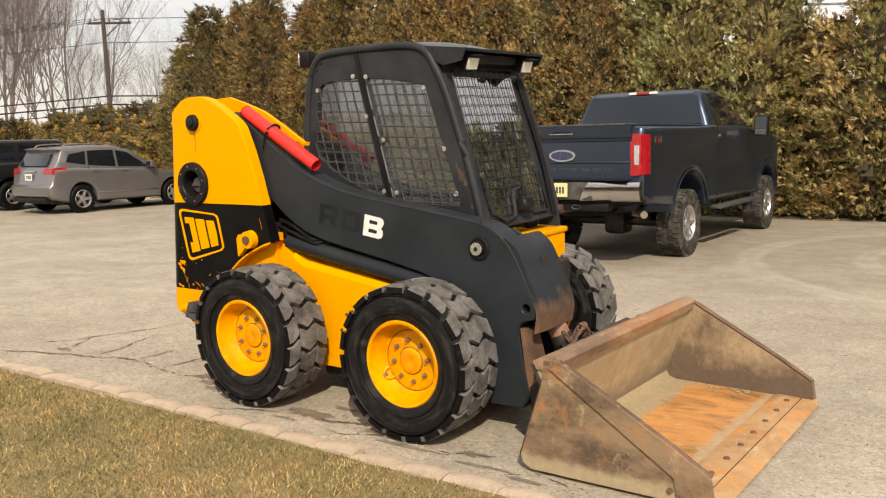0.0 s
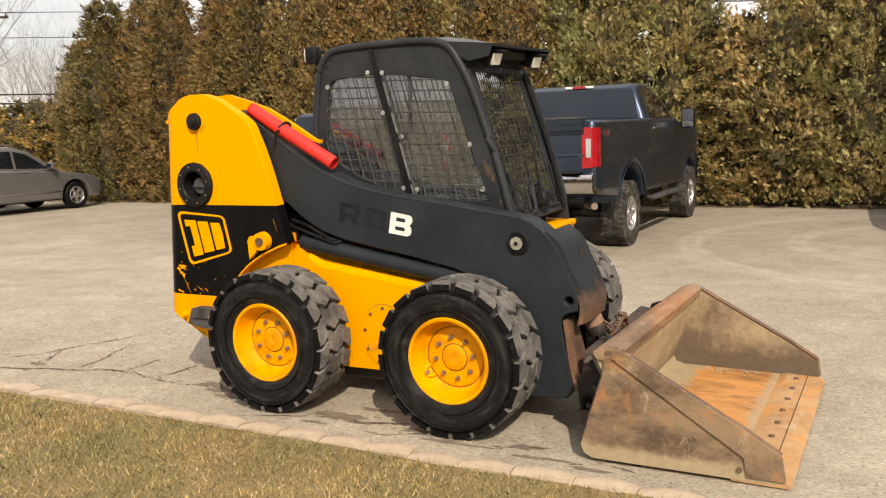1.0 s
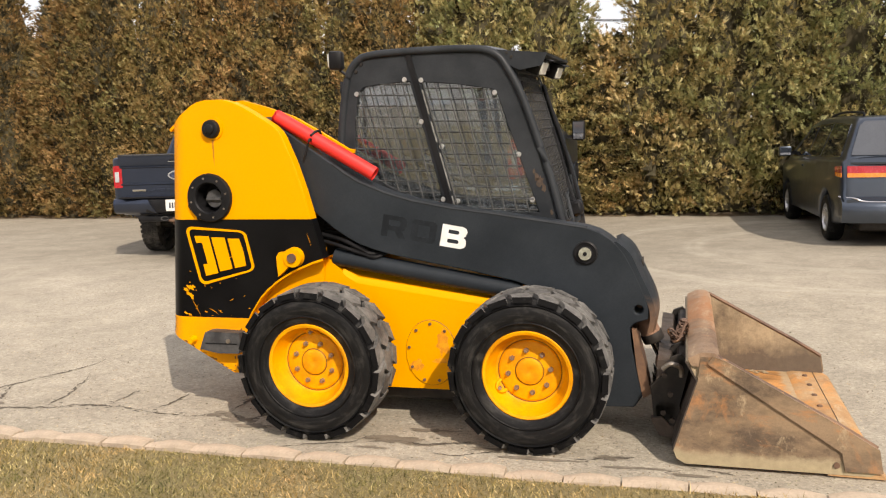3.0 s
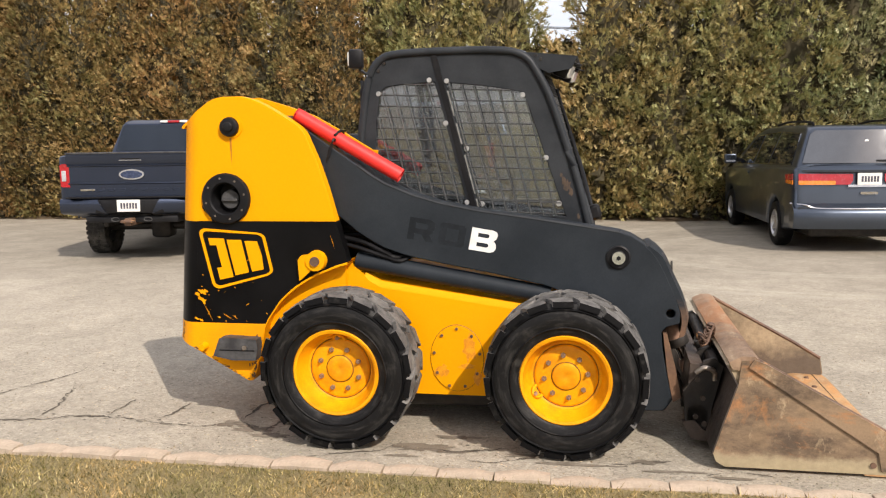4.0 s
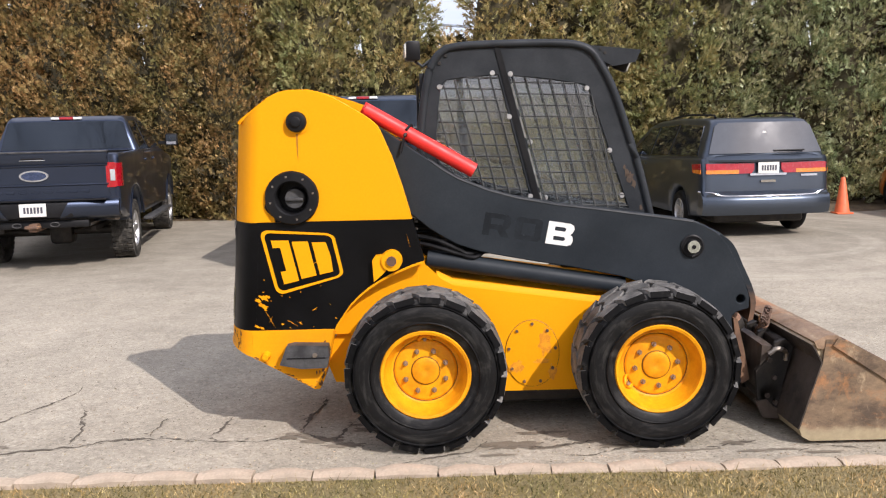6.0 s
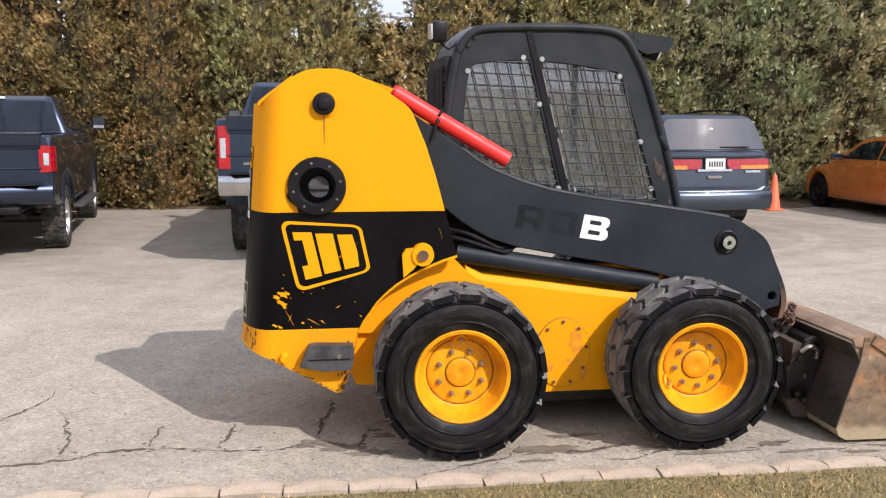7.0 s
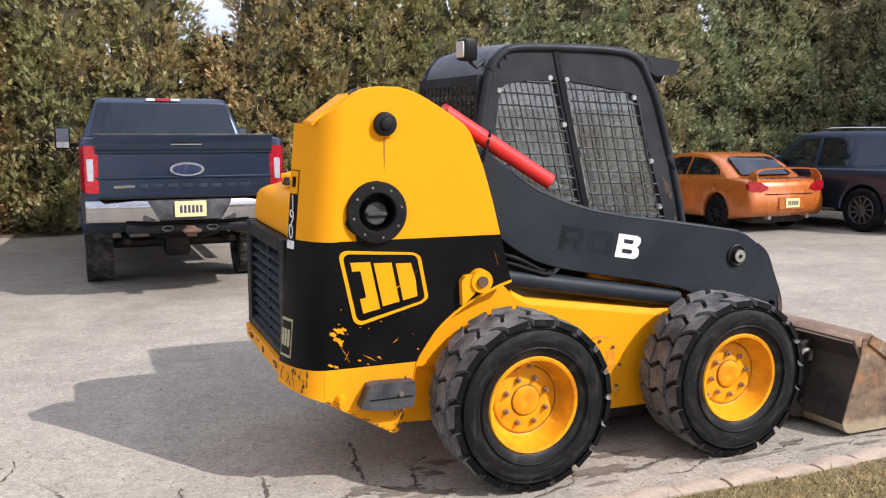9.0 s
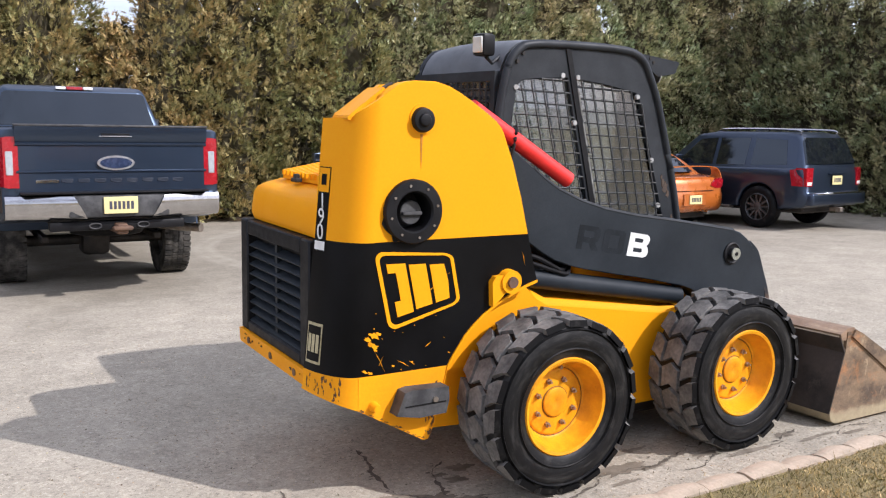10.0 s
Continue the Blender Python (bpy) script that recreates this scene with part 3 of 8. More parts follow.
def tube(bm, pts, r, n=10):
    """A round bar along a line of points."""
    pts = [Vector(p) for p in pts]
    rings = []
    up = Vector((0, 0, 1))
    for i, p in enumerate(pts):
        d = (pts[min(i + 1, len(pts) - 1)] - pts[max(i - 1, 0)]).normalized()
        side = d.cross(up if abs(d.z) < 0.95 else Vector((0, 1, 0))).normalized()
        top = side.cross(d)
        rings.append([bm.verts.new(p + r * (math.cos(a) * side + math.sin(a) * top)) for a in np.arange(n) * 2 * math.pi / n])
    for a, b in zip(rings, rings[1:]):
        for k in range(n):
            bm.faces.new((a[k], a[(k + 1) % n], b[(k + 1) % n], b[k]))
    bm.faces.new(rings[0][::-1])
    bm.faces.new(rings[-1])
    return bm


def curve(pts, n=6):
    """Points of a smooth line through the given ones."""
    pts = [Vector(p) for p in pts]
    q = [pts[0] * 2 - pts[1], *pts, pts[-1] * 2 - pts[-2]]
    out = []
    for i in range(1, len(q) - 2):
        for k in range(n):
            t = k / n
            a, b, c, d = q[i - 1 : i + 3]
            out.append(0.5 * ((2 * b) + (c - a) * t + (2 * a - 5 * b + 4 * c - d) * t * t + (3 * b - a - 3 * c + d) * t**3))
    return out + [pts[-1]]


def revolve(bm, prof, n=48, close=False):
    """A profile of (radius, y) turned about the y axis."""
    rings = [[bm.verts.new((r * math.cos(a), y, r * math.sin(a))) for a in np.arange(n) * 2 * math.pi / n] for r, y in prof]
    pairs = list(zip(rings, rings[1:])) + ([(rings[-1], rings[0])] if close else [])
    for a, b in pairs:
        for k in range(n):
            bm.faces.new((a[k], a[(k + 1) % n], b[(k + 1) % n], b[k]))
    return rings


def disc_fill(bm, ring):
    bm.faces.new(ring)


def circle(cx, cy, r, n=24, ry=None):
    return [(cx + r * math.cos(a), cy + (ry or r) * math.sin(a)) for a in np.arange(n) * 2 * math.pi / n]


def inside(p, poly):
    c = False
    for (x0, y0), (x1, y1) in zip(poly, poly[1:] + poly[:1]):
        if (y0 > p[1]) != (y1 > p[1]) and p[0] < (x1 - x0) * (p[1] - y0) / (y1 - y0) + x0:
            c = not c
    return c


def text_mesh(bm_name, string, size, material, parent, m, depth=0.002):
    cu = bpy.data.curves.new(bm_name, "FONT")
    cu.body, cu.size, cu.extrude, cu.align_x, cu.align_y = string, size, depth, "CENTER", "CENTER"
    tmp = bpy.data.objects.new(bm_name, cu)
    me = bpy.data.meshes.new_from_object(tmp)
    bpy.data.objects.remove(tmp)
    me.materials.append(material)
    ob = new(bm_name, me)
    ob.parent = parent
    ob.matrix_local = m
    return ob


# ---- ground ----
def ground_z(x, y):
    """The drive falls a little towards the lawn beside the loader."""
    turn = max(0.0, min(1.0, (x - 1.5) / 0.5))
    near = max(0.0, 1.0 - max(0.0, y - 0.8) / 3.0) if y > 0.8 else 1.0
    side = max(0.0, 1.0 - max(0.0, abs(x - 0.6) - 3.0) / 4.0)
    return (-0.012 + (0.0192 - 0.030 * turn) * (max(-1.3, min(y, 0.8)) + 0.9)) * near * side


def sheet(name, xs, ys, zf, material, **tags):
    bm = bmesh.new()
    rows = [[bm.verts.new((x, y, zf(x, y))) for x in xs] for y in ys]
    for a, b in zip(rows, rows[1:]):
        for k in range(len(xs) - 1):
            bm.faces.new((a[k], a[k + 1], b[k + 1], b[k]))
    return tagged(part(name, bm, material), **tags)


fine_x = list(np.arange(-8, 9.01, 0.25))
sheet("ground", [-900, -200, -60, -25, -14, *fine_x, 14, 25, 60, 200, 900], [-900, -200, -60, -20, -8, -3, *np.arange(-2, 5.01, 0.35), 7, 10, 20, 60, 200, 900],
      ground_z, M_ASPHALT, label="worn pale grey asphalt drive with cracks", category="ground", kind="structure")


def lawn_z(x, y):
    return 0.012 + 0.02 * min(1.0, max(0.0, (-1.30 - y) / 0.5)) + 0.012 * noise.noise((x * 1.5, y * 1.5, 3.0))


sheet("lawn", [-60, -40, -25, -18] + list(np.arange(-14, 14.01, 0.25)) + [18, 25, 40, 60], [-60, -45, -30, -20, -14] + list(np.arange(-10, -1.24, 0.22)) + [-1.245], lawn_z, M_SOIL,
      label="dry straw-coloured lawn in early spring", category="lawn", kind="structure")

M_SCREW = surface("bright_zinc_screw", (0.44, 0.44, 0.43), (0.32, 0.32, 0.31), 0.4, 0.4, 30, 100, bumps=0.0)


def hedge_bed():
    """Earth and fallen needles along the foot of the hedge, spilling out beside the cone."""
    bm = bmesh.new()
    rows = []
    for x in np.arange(-18.0, 15.01, 0.25):
        front = 11.75 - 1.25 * math.exp(-((x - 8.0) / 1.2) ** 2) + 0.35 * noise.noise((x * 0.9, 2.0, 0.0)) + 0.15 * noise.noise((x * 3.1, 5.0, 0.0))
        rows.append([bm.verts.new((x, y, z)) for y, z in ((front, 0.004), (front + 0.12, 0.02), (front + 0.4, 0.035 + 0.01 * noise.noise((x, 1.0, 0.0))), (14.2, 0.05))])
    for a, b in zip(rows, rows[1:]):
        for k in range(3):
            bm.faces.new((a[k], b[k], b[k + 1], a[k + 1]))
    tagged(part("hedge_bed", bm, M_MULCH), "brown earth with fallen needles along the hedge foot", "soil bed", kind="structure")


hedge_bed()


# ---- skid steer loader ----
def inset(pts, d):
    """The polygon moved inwards by d at every corner."""
    n = len(pts)
    area = sum(pts[i][0] * pts[(i + 1) % n][1] - pts[(i + 1) % n][0] * pts[i][1] for i in range(n))
    s = 1 if area > 0 else -1
    out = []
    for i in range(n):
        a, b, c = Vector(pts[i - 1]), Vector(pts[i]), Vector(pts[(i + 1) % n])
        e, f = (b - a).normalized(), (c - b).normalized()
        nrm = Vector((-(e.y + f.y), e.x + f.x)) * s
        out.append(tuple(b + (nrm.normalized() * d if nrm.length > 1e-6 else Vector((0, 0)))))
    return out


LOADER_POSE = Matrix.Translation((0, -0.8, 0.41)) @ pose(0, 0, 0, 1.1) @ Matrix.Translation((0, 0.8, -0.41))


def make_tyre(bm_side, bm_tread, radius, half, bead, lugs=19, lug=0.022):
    """Side walls and carcass in one mesh, tread blocks in another."""
    r, h, b = radius, half, bead
    base = r - lug
    prof = [(b - 0.012, -h + 0.045), (b, -h + 0.022), (b + 0.02, -h + 0.012), (b + 0.07, -h - 0.004), (b + 0.11, -h - 0.002), (base - 0.03, -h + 0.006), (base, -h + 0.022)]
    prof += [(p, -y) for p, y in prof[::-1]]
    revolve(bm_side, prof, 72, True)
    pitch = 360 / lugs
    shoulder = [(0.09, 1.0), (0.90, 1.0), (0.97, 0.78), (1.22, 0.45), (0.42, 0.45), (0.15, 0.78)]
    middle = [(-0.52, 0.0), (-0.27, 0.37), (0.57, 0.37), (0.34, 0.0), (0.57, -0.37), (-0.27, -0.37)]
    for k in range(lugs):
        for pts, side, start in ((shoulder, -1, k), (shoulder, 1, k + 0.5), (middle, 1, k + 0.1)):
            low, high = [], []
            cu = sum(u for u, v in pts) / len(pts)
            cv = sum(v for u, v in pts) / len(pts)
            for u, v in pts:
                out = v > 0.9
                for ring, rr, grow in ((low, base - (0.014 if out else 0.006), 1.0), (high, r - (0.007 if out else 0.002 * abs(v)), 0.925)):
                    a = radians(pitch * (start + cu + (u - cu) * grow))
                    w = (1.02 if ring is low else 0.985) if out else cv + (v - cv) * grow
                    ring.append(bm_tread.verts.new((rr * math.cos(a), side * w * (h + 0.001), rr * math.sin(a))))
            bm_tread.faces.new(high)
            bm_tread.faces.new(low[::-1])
            n = len(low)
            for i in range(n):
                bm_tread.faces.new((low[i], low[(i + 1) % n], high[(i + 1) % n], high[i]))


def make_loader_wheel(parent):
    """Outer face towards -y, axle at the origin."""
    bm = bmesh.new()
    h = 0.155
    prof = [(0.232, -h + 0.038), (0.236, -h + 0.022), (0.228, -h + 0.012), (0.214, -h + 0.016), (0.208, -h + 0.04), (0.196, -0.075), (0.178, -0.045), (0.168, -0.042), (0.165, -0.038),
            (0.160, -0.045), (0.150, -0.048), (0.072, -0.050), (0.070, -0.058), (0.066, -0.061), (0.020, -0.061), (0.012, -0.058)]
    rings = revolve(bm, prof, 56)
    disc_fill(bm, rings[-1])
    revolve(bm, [(0.214, -0.02), (0.214, h - 0.02)], 56)
    wheel = part("wheel", bm, M_RIM, parent)
    for r0, y0 in ((0.1665, -0.0385), (0.0725, -0.0502), (0.2345, -h + 0.0225)):
        bm = bmesh.new()
        revolve(bm, [(r0 - 0.0035, y0 - 0.001), (r0, y0 - 0.0045), (r0 + 0.0035, y0 - 0.001)], 56)
        part("rim_groove", bm, M_GROOVE, wheel)
    side, tread = bmesh.new(), bmesh.new()
    make_tyre(side, tread, 0.42, h, 0.228)
    tyre = part("tyre", side, M_SIDEWALL, wheel, "black rubber tyre with scuffed side wall")
    b, base = 0.228, 0.42 - 0.023
    for ring in ([(b + 0.045, -h - 0.0035), (b + 0.050, -h - 0.008), (b + 0.056, -h - 0.0045)], [(base - 0.035, -h + 0.004), (base - 0.029, -h - 0.004), (base - 0.022, -h + 0.007)]):
        bm = bmesh.new()
        revolve(bm, ring, 72)
        part("sidewall_rib", bm, M_TYRE, tyre)
    blocks = part("tread", bevel(tread, 0.0062, 3), M_TREAD, wheel, "chunky dusty grey tread blocks")
    blocks.data.materials.append(M_TYRE)
    blocks.data.polygons.foreach_set("material_index", [int(math.hypot(f.center.x, f.center.z) < 0.396) for f in blocks.data.polygons])
    nut = bmesh.new()
    cyl(nut, (0, -0.050, 0), (0, -0.062, 0), 0.014, n=6)
    cyl(nut, (0, -0.062, 0), (0, -0.078, 0), 0.007, 0.006, n=8)
    first = part("wheel_nut", nut, M_NUT, wheel)
    for k in range(8):
        a = radians(22.5 + 45 * k)
        ob = first if k == 0 else new("wheel_nut", first.data)
        ob.parent = wheel
        ob.matrix_local = pose(0.112 * math.cos(a), 0, 0.112 * math.sin(a))
    valve = part("valve", tube(bmesh.new(), curve([(-0.030, -0.045, 0.160), (-0.024, -0.070, 0.178), (0.0, -0.080, 0.190), (0.024, -0.070, 0.178), (0.030, -0.045, 0.160)], 3), 0.0085, 8), M_RIM, wheel)
    part("valve_cap", rod((0.0, -0.076, 0.178), (0.0, -0.092, 0.174), 0.012, 0.009, n=10), M_NUT, valve)
    return wheel


def place_copy(ob, parent, m):
    c = copy_thing(ob, m)
    c.parent = parent
    c.matrix_local = m
    return c


def clip_line(p, d, poly, step=0.004, span=1.6):
    """Stretches of the line p + s d that lie inside a polygon."""
    runs, start, last = [], None, 0
    for s in np.arange(-span, span, step):
        inn = inside((p[0] + s * d[0], p[1] + s * d[1]), poly)
        if inn and start is None:
            start = s
        if not inn and start is not None:
            runs.append((start, last))
            start = None
        last = s
    return [(float(a), float(b)) for a, b in runs if b - a > 0.02]


def wire_mesh(poly, d, axis="y", pitch=(0.068, 0.062), tilt=(0.256, -0.035), w=0.0042):
    """Crossed wires over a polygon."""
    bm = bmesh.new()
    xs, zs = [p[0] for p in poly], [p[1] for p in poly]
    cx, cz = sum(xs) / len(xs), sum(zs) / len(zs)
    for k in range(-14, 15):
        up = Vector((-tilt[0], 1)).normalized()
        for a, b in clip_line((cx + k * pitch[0], cz), up, poly):
            p, q = Vector((cx + k * pitch[0], cz)) + a * up, Vector((cx + k * pitch[0], cz)) + b * up
            tube(bm, [place(axis, *p, d), place(axis, *q, d)], w, 5)
        flat = Vector((1, tilt[1])).normalized()
        for a, b in clip_line((cx, cz + k * pitch[1]), flat, poly):
            p, q = Vector((cx, cz + k * pitch[1])) + a * flat, Vector((cx, cz + k * pitch[1])) + b * flat
            tube(bm, [place(axis, *p, d + 2 * w), place(axis, *q, d + 2 * w)], w, 5)
    return bm


def post_x(z):
    return 0.433 + (2.09 - z) * 0.256


def rear_x(z):
    return -1.028 - 0.083 * (1.17 - z)


def corner(z, out=0.0):
    """Plan of the tower's rounded rear corner at height z, from the side panel round to the engine door."""
    x = rear_x(z)
    pts = [(x + 0.1642 - (0.17 + out) * math.sin(a), -0.2726 - (0.338 + out) * math.cos(a)) for a in np.radians(np.linspace(0, 75, 16))]
    return pts if out else [(x + 0.172, -0.6106)] + pts


def corner_point(z, s, out=0.0):
    """The place s metres from the corner's inner end, and the way it faces, in degrees round from straight back."""
    pts = corner(z, out)[::-1]
    for (x0, y0), (x1, y1) in zip(pts, pts[1:]):
        d = math.hypot(x1 - x0, y1 - y0)
        if s <= d:
            return x0 + (x1 - x0) * s / d, y0 + (y1 - y0) * s / d, math.degrees(math.atan2(x1 - x0, y0 - y1))
        s -= d


def on_corner(s0, s1, z0, z1, out=0.003):
    """A thin sheet laid on the rounded corner."""
    bm = bmesh.new()
    n = 6
    for lift, flip in ((out, 1), (0.0005, -1)):
        rows = [[bm.verts.new((*corner_point(z, s0 + (s1 - s0) * k / n, lift)[:2], z)) for k in range(n + 1)] for z in (z0, z1)]
        for k in range(n):
            bm.faces.new((rows[0][k], rows[0][k + 1], rows[1][k + 1], rows[1][k])[::flip])
    return bm


def wall_sweep(path, thick, levels):
    """An upright curved sheet: plan points at several heights, path(z) giving them, with a thickness inwards."""
    bm = bmesh.new()
    grid = []
    for z in levels:
        pts = [Vector(p) for p in path(z)]
        outer, inner = [], []
        for i, p in enumerate(pts):
            d = (pts[min(i + 1, len(pts) - 1)] - pts[max(i - 1, 0)]).normalized()
            nrm = Vector((d.y, -d.x))
            outer.append(bm.verts.new((p.x, p.y, z)))
            inner.append(bm.verts.new((p.x - nrm.x * thick, p.y - nrm.y * thick, z)))
        grid.append(outer + inner[::-1])
    n = len(grid[0])
    for a, b in zip(grid, grid[1:]):
        for k in range(n):
            bm.faces.new((a[k], a[(k + 1) % n], b[(k + 1) % n], b[k]))
    bm.faces.new(grid[0][::-1])
    bm.faces.new(grid[-1])
    return bm


def tower_corner(path):
    """The upright rounded corner, its top following the slope of the side panel."""
    bm = wall_sweep(path, -0.02, [1.18, 1.32, 1.45, 1.58, 1.66, 1.70])
    for v in bm.verts:
        if v.co.z > 1.69:
            v.co.z = 1.70 + max(0.0, (v.co.x + 0.945)) * 0.76
    return bm


REAR_SHIFT = 0.055


def make_loader():
    L = thing("skid_steer_loader", LOADER_POSE, "yellow and black skid steer loader with worn paint and dusty tyres", "skid steer loader")
    # wheels
    w = make_loader_wheel(L)
    w.matrix_local = pose(0, -0.745, 0.41)
    place_copy(w, L, pose(1.2, -0.745, 0.41, 0, 240, 0))
    place_copy(w, L, pose(0, 0.745, 0.41, 0, 40, 180))
    place_copy(w, L, pose(1.2, 0.745, 0.41, 0, 100, 180))

    # tower: outer side panel, rounded rear corner, inner plate
    arch = [(0.007, 0.958), (-0.06, 0.938), (-0.123, 0.912), (-0.18, 0.888), (-0.235, 0.858), (-0.295, 0.82), (-0.35, 0.775), (-0.395, 0.73), (-0.434, 0.675), (-0.462, 0.635), (-0.484, 0.595)]
    top = [(-0.93, 1.70), (-0.915, 1.73), (-0.84, 1.785), (-0.76, 1.838), (-0.72, 1.855), (-0.67, 1.864), (-0.57, 1.864), (-0.50, 1.846), (-0.44, 1.818), (-0.388, 1.789), (-0.30, 1.735), (-0.25, 1.70), (-0.222, 1.672),
           (-0.207, 1.646), (-0.15, 1.51), (-0.10, 1.355), (-0.053, 1.18)]
    panel = part("tower_panel", bevel(holed([(-0.860, 1.18), (-0.815, 1.799)] + top[3:], [circle(-0.676, 1.308, 0.087, 32)], -0.61, -0.535), 0.002, 1), M_YELLOW, L, "bright yellow painted steel side panel")
    black = part("black_panel", plate([(-0.053, 1.1795)] + arch + [(-0.905, 0.60), (-0.86, 1.1795)], -0.61, -0.535, off=0.004), M_BLACK, L, "black painted lower panel with scratches and yellow chips")
    low = [(-0.925, 0.599), (-0.485, 0.599), (-0.50, 0.52), (-0.52, 0.44), (-0.545, 0.33), (-0.575, 0.268), (-0.60, 0.266), (-0.925, 0.450)]
    part("lower_panel", plate(low, -0.612, -0.50, off=0.003), M_YELLOW_WORN, L, "yellow lower panel with chipped and rusty corner")

    part("tower_rear", tower_corner(corner), M_YELLOW, L)
    part("tower_rear_black", wall_sweep(corner, -0.02, [0.60, 0.85, 1.1795]), M_BLACK, L, "black rear corner with chipped paint and a small emblem")
    bm = wall_sweep(corner, -0.02, [0.45, 0.52, 0.5995])
    for v in bm.verts:
        if v.co.z < 0.46:
            v.co.z = 0.447 + max(0.0, -0.915 - v.co.x) * 0.36
    part("rear_corner_low", bm, M_YELLOW_WORN, L, "yellow low rear corner with rust and chipped paint")
    inner = [(-0.95, 1.18), (-0.93, 1.72), (-0.72, 1.85), (-0.55, 1.86), (-0.39, 1.812), (-0.235, 1.757), (-0.065, 1.662), (0.10, 1.560), (0.135, 1.556), (0.13, 1.535), (0.02, 1.575), (-0.15, 1.61), (-0.16, 1.2)]
    part("inner_plate", plate(inner, -0.385, -0.355, off=0.004), M_YELLOW, L)
    cover = [(-0.94, 1.70), (-0.90, 1.728), (-0.78, 1.822), (-0.785, 1.834), (-0.905, 1.745), (-0.946, 1.712)]
    lid = part("tower_cover", plate(cover, -0.545, -0.385, off=0.003), M_YELLOW, L)
    # Dark plate laid on the lid in place of the shaded opening.
    part("cover_slot_shade", plate([(-0.835, 1.793), (-0.82, 1.806), (-0.775, 1.838), (-0.74, 1.856), (-0.74, 1.842), (-0.78, 1.815)], -0.54, -0.505), M_DARK, lid)
    part("cover_lip", tube(bmesh.new(), [(-0.943, -0.545, 1.702), (-0.943, -0.385, 1.702)], 0.009, 8), M_YELLOW, lid)
    part("arch_wall", plate([(-0.92, 0.55), (-0.92, 1.0), (-0.03, 1.0), (-0.03, 0.55)], -0.532, -0.47), M_YELLOW, L)
    # Dark boxes put in where only shade fills the hollow tower.
    part("inner_shade_fill", boxes((-0.93, -0.55, -0.50, -0.40, 1.0, 1.62)), M_DARK, L)
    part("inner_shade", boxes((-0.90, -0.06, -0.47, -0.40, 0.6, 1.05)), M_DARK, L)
    # round filler port
    bm = bmesh.new()
    revolve(bm, [(0.085, 0.10), (0.085, -0.018), (0.092, -0.026), (0.135, -0.024), (0.140, -0.018), (0.140, 0.0)], 40)
    back = revolve(bm, [(0.085, 0.098), (0.03, 0.098)], 40)
    disc_fill(bm, back[-1])
    bmesh.ops.translate(bm, verts=bm.verts, vec=(-0.676, -0.612, 1.308))
    port = part("filler_port", bm, M_PLAS, L, "round black rubber port with a recessed cap")
    bm = bmesh.new()
    cyl(bm, (-0.668, -0.515, 1.30), (-0.668, -0.585, 1.30), 0.058, 0.052, 24)
    box(bm, -0.715, -0.62, -0.602, -0.58, 1.29, 1.306)
    part("cap", bevel(bm, 0.003), M_PLASG, port)
    for k in range(8):
        a = radians(45 * k + 12)
        part("screw", rod((-0.676 + 0.114 * math.cos(a), -0.634, 1.308 + 0.114 * math.sin(a)), (-0.676 + 0.114 * math.cos(a), -0.641, 1.308 + 0.114 * math.sin(a)), 0.006, n=8), M_STEEL, port)
    bm = bmesh.new()
    cyl(bm, (-0.636, -0.608, 1.700), (-0.636, -0.640, 1.700), 0.056, 0.05, 28)
    cyl(bm, (-0.636, -0.64, 1.700), (-0.636, -0.652, 1.700), 0.03, 0.026, 24)
    part("pivot_plug", bevel(bm, 0.004, 2), M_PLAS, L, "black plastic pivot plug")
    part("plug_collar", rod((-0.630, -0.606, 1.704), (-0.630, -0.616, 1.704), 0.066, n=28), M_YELLOW, L)
    # emblem: slanted frame with plain blocks
    quad = [(-0.859, 1.143), (-0.467, 1.115), (-0.42, 0.886), (-0.781, 0.788)]

    def on(u, v):
        (ax, az), (bx, bz), (cx, cz), (dx, dz) = quad
        x = (ax * (1 - u) + bx * u) * (1 - v) + (dx * (1 - u) + cx * u) * v
        z = (az * (1 - u) + bz * u) * (1 - v) + (dz * (1 - u) + cz * u) * v
        return (x, z)

    def ring_pts(m0, rad):
        out = []
        for cu, cv, a0 in ((m0 + rad, m0 + rad, 180), (1 - m0 - rad, m0 + rad, 270), (1 - m0 - rad, 1 - m0 - rad, 0), (m0 + rad, 1 - m0 - rad, 90)):
            for a in range(a0, a0 + 91, 18):
                out.append(on(cu + rad * math.cos(radians(a)), cv + rad * math.sin(radians(a))))
        return out

    emblem = part("emblem", holed(ring_pts(0.0, 0.12), [ring_pts(0.045, 0.09)], -0.6115, -0.614), M_YELLOW, L, "yellow slanted emblem frame with plain blocks")
    for pts in ([(0.12, 0.16), (0.36, 0.16), (0.36, 0.86), (0.14, 0.86), (0.14, 0.66), (0.22, 0.66), (0.22, 0.28), (0.12, 0.28)],
                [(0.40, 0.18), (0.62, 0.18), (0.62, 0.84), (0.40, 0.84)],
                [(0.67, 0.20), (0.86, 0.20), (0.88, 0.52), (0.86, 0.84), (0.67, 0.84)]):
        part("emblem_block", plate([on(u, v) for u, v in pts], -0.6115, -0.614), M_YELLOW, emblem)
    # chips and scratches in the black panel
    rng = random.Random(17)
    bm = bmesh.new()
    spots = [(-0.885, 0.765, 0.019), (-0.858, 0.778, 0.025), (-0.835, 0.785, 0.012), (-0.872, 0.742, 0.017), (-0.854, 0.730, 0.021), (-0.845, 0.712, 0.009), (-0.76, 0.632, 0.008), (-0.895, 0.62, 0.012), (-0.87, 0.612, 0.010)]
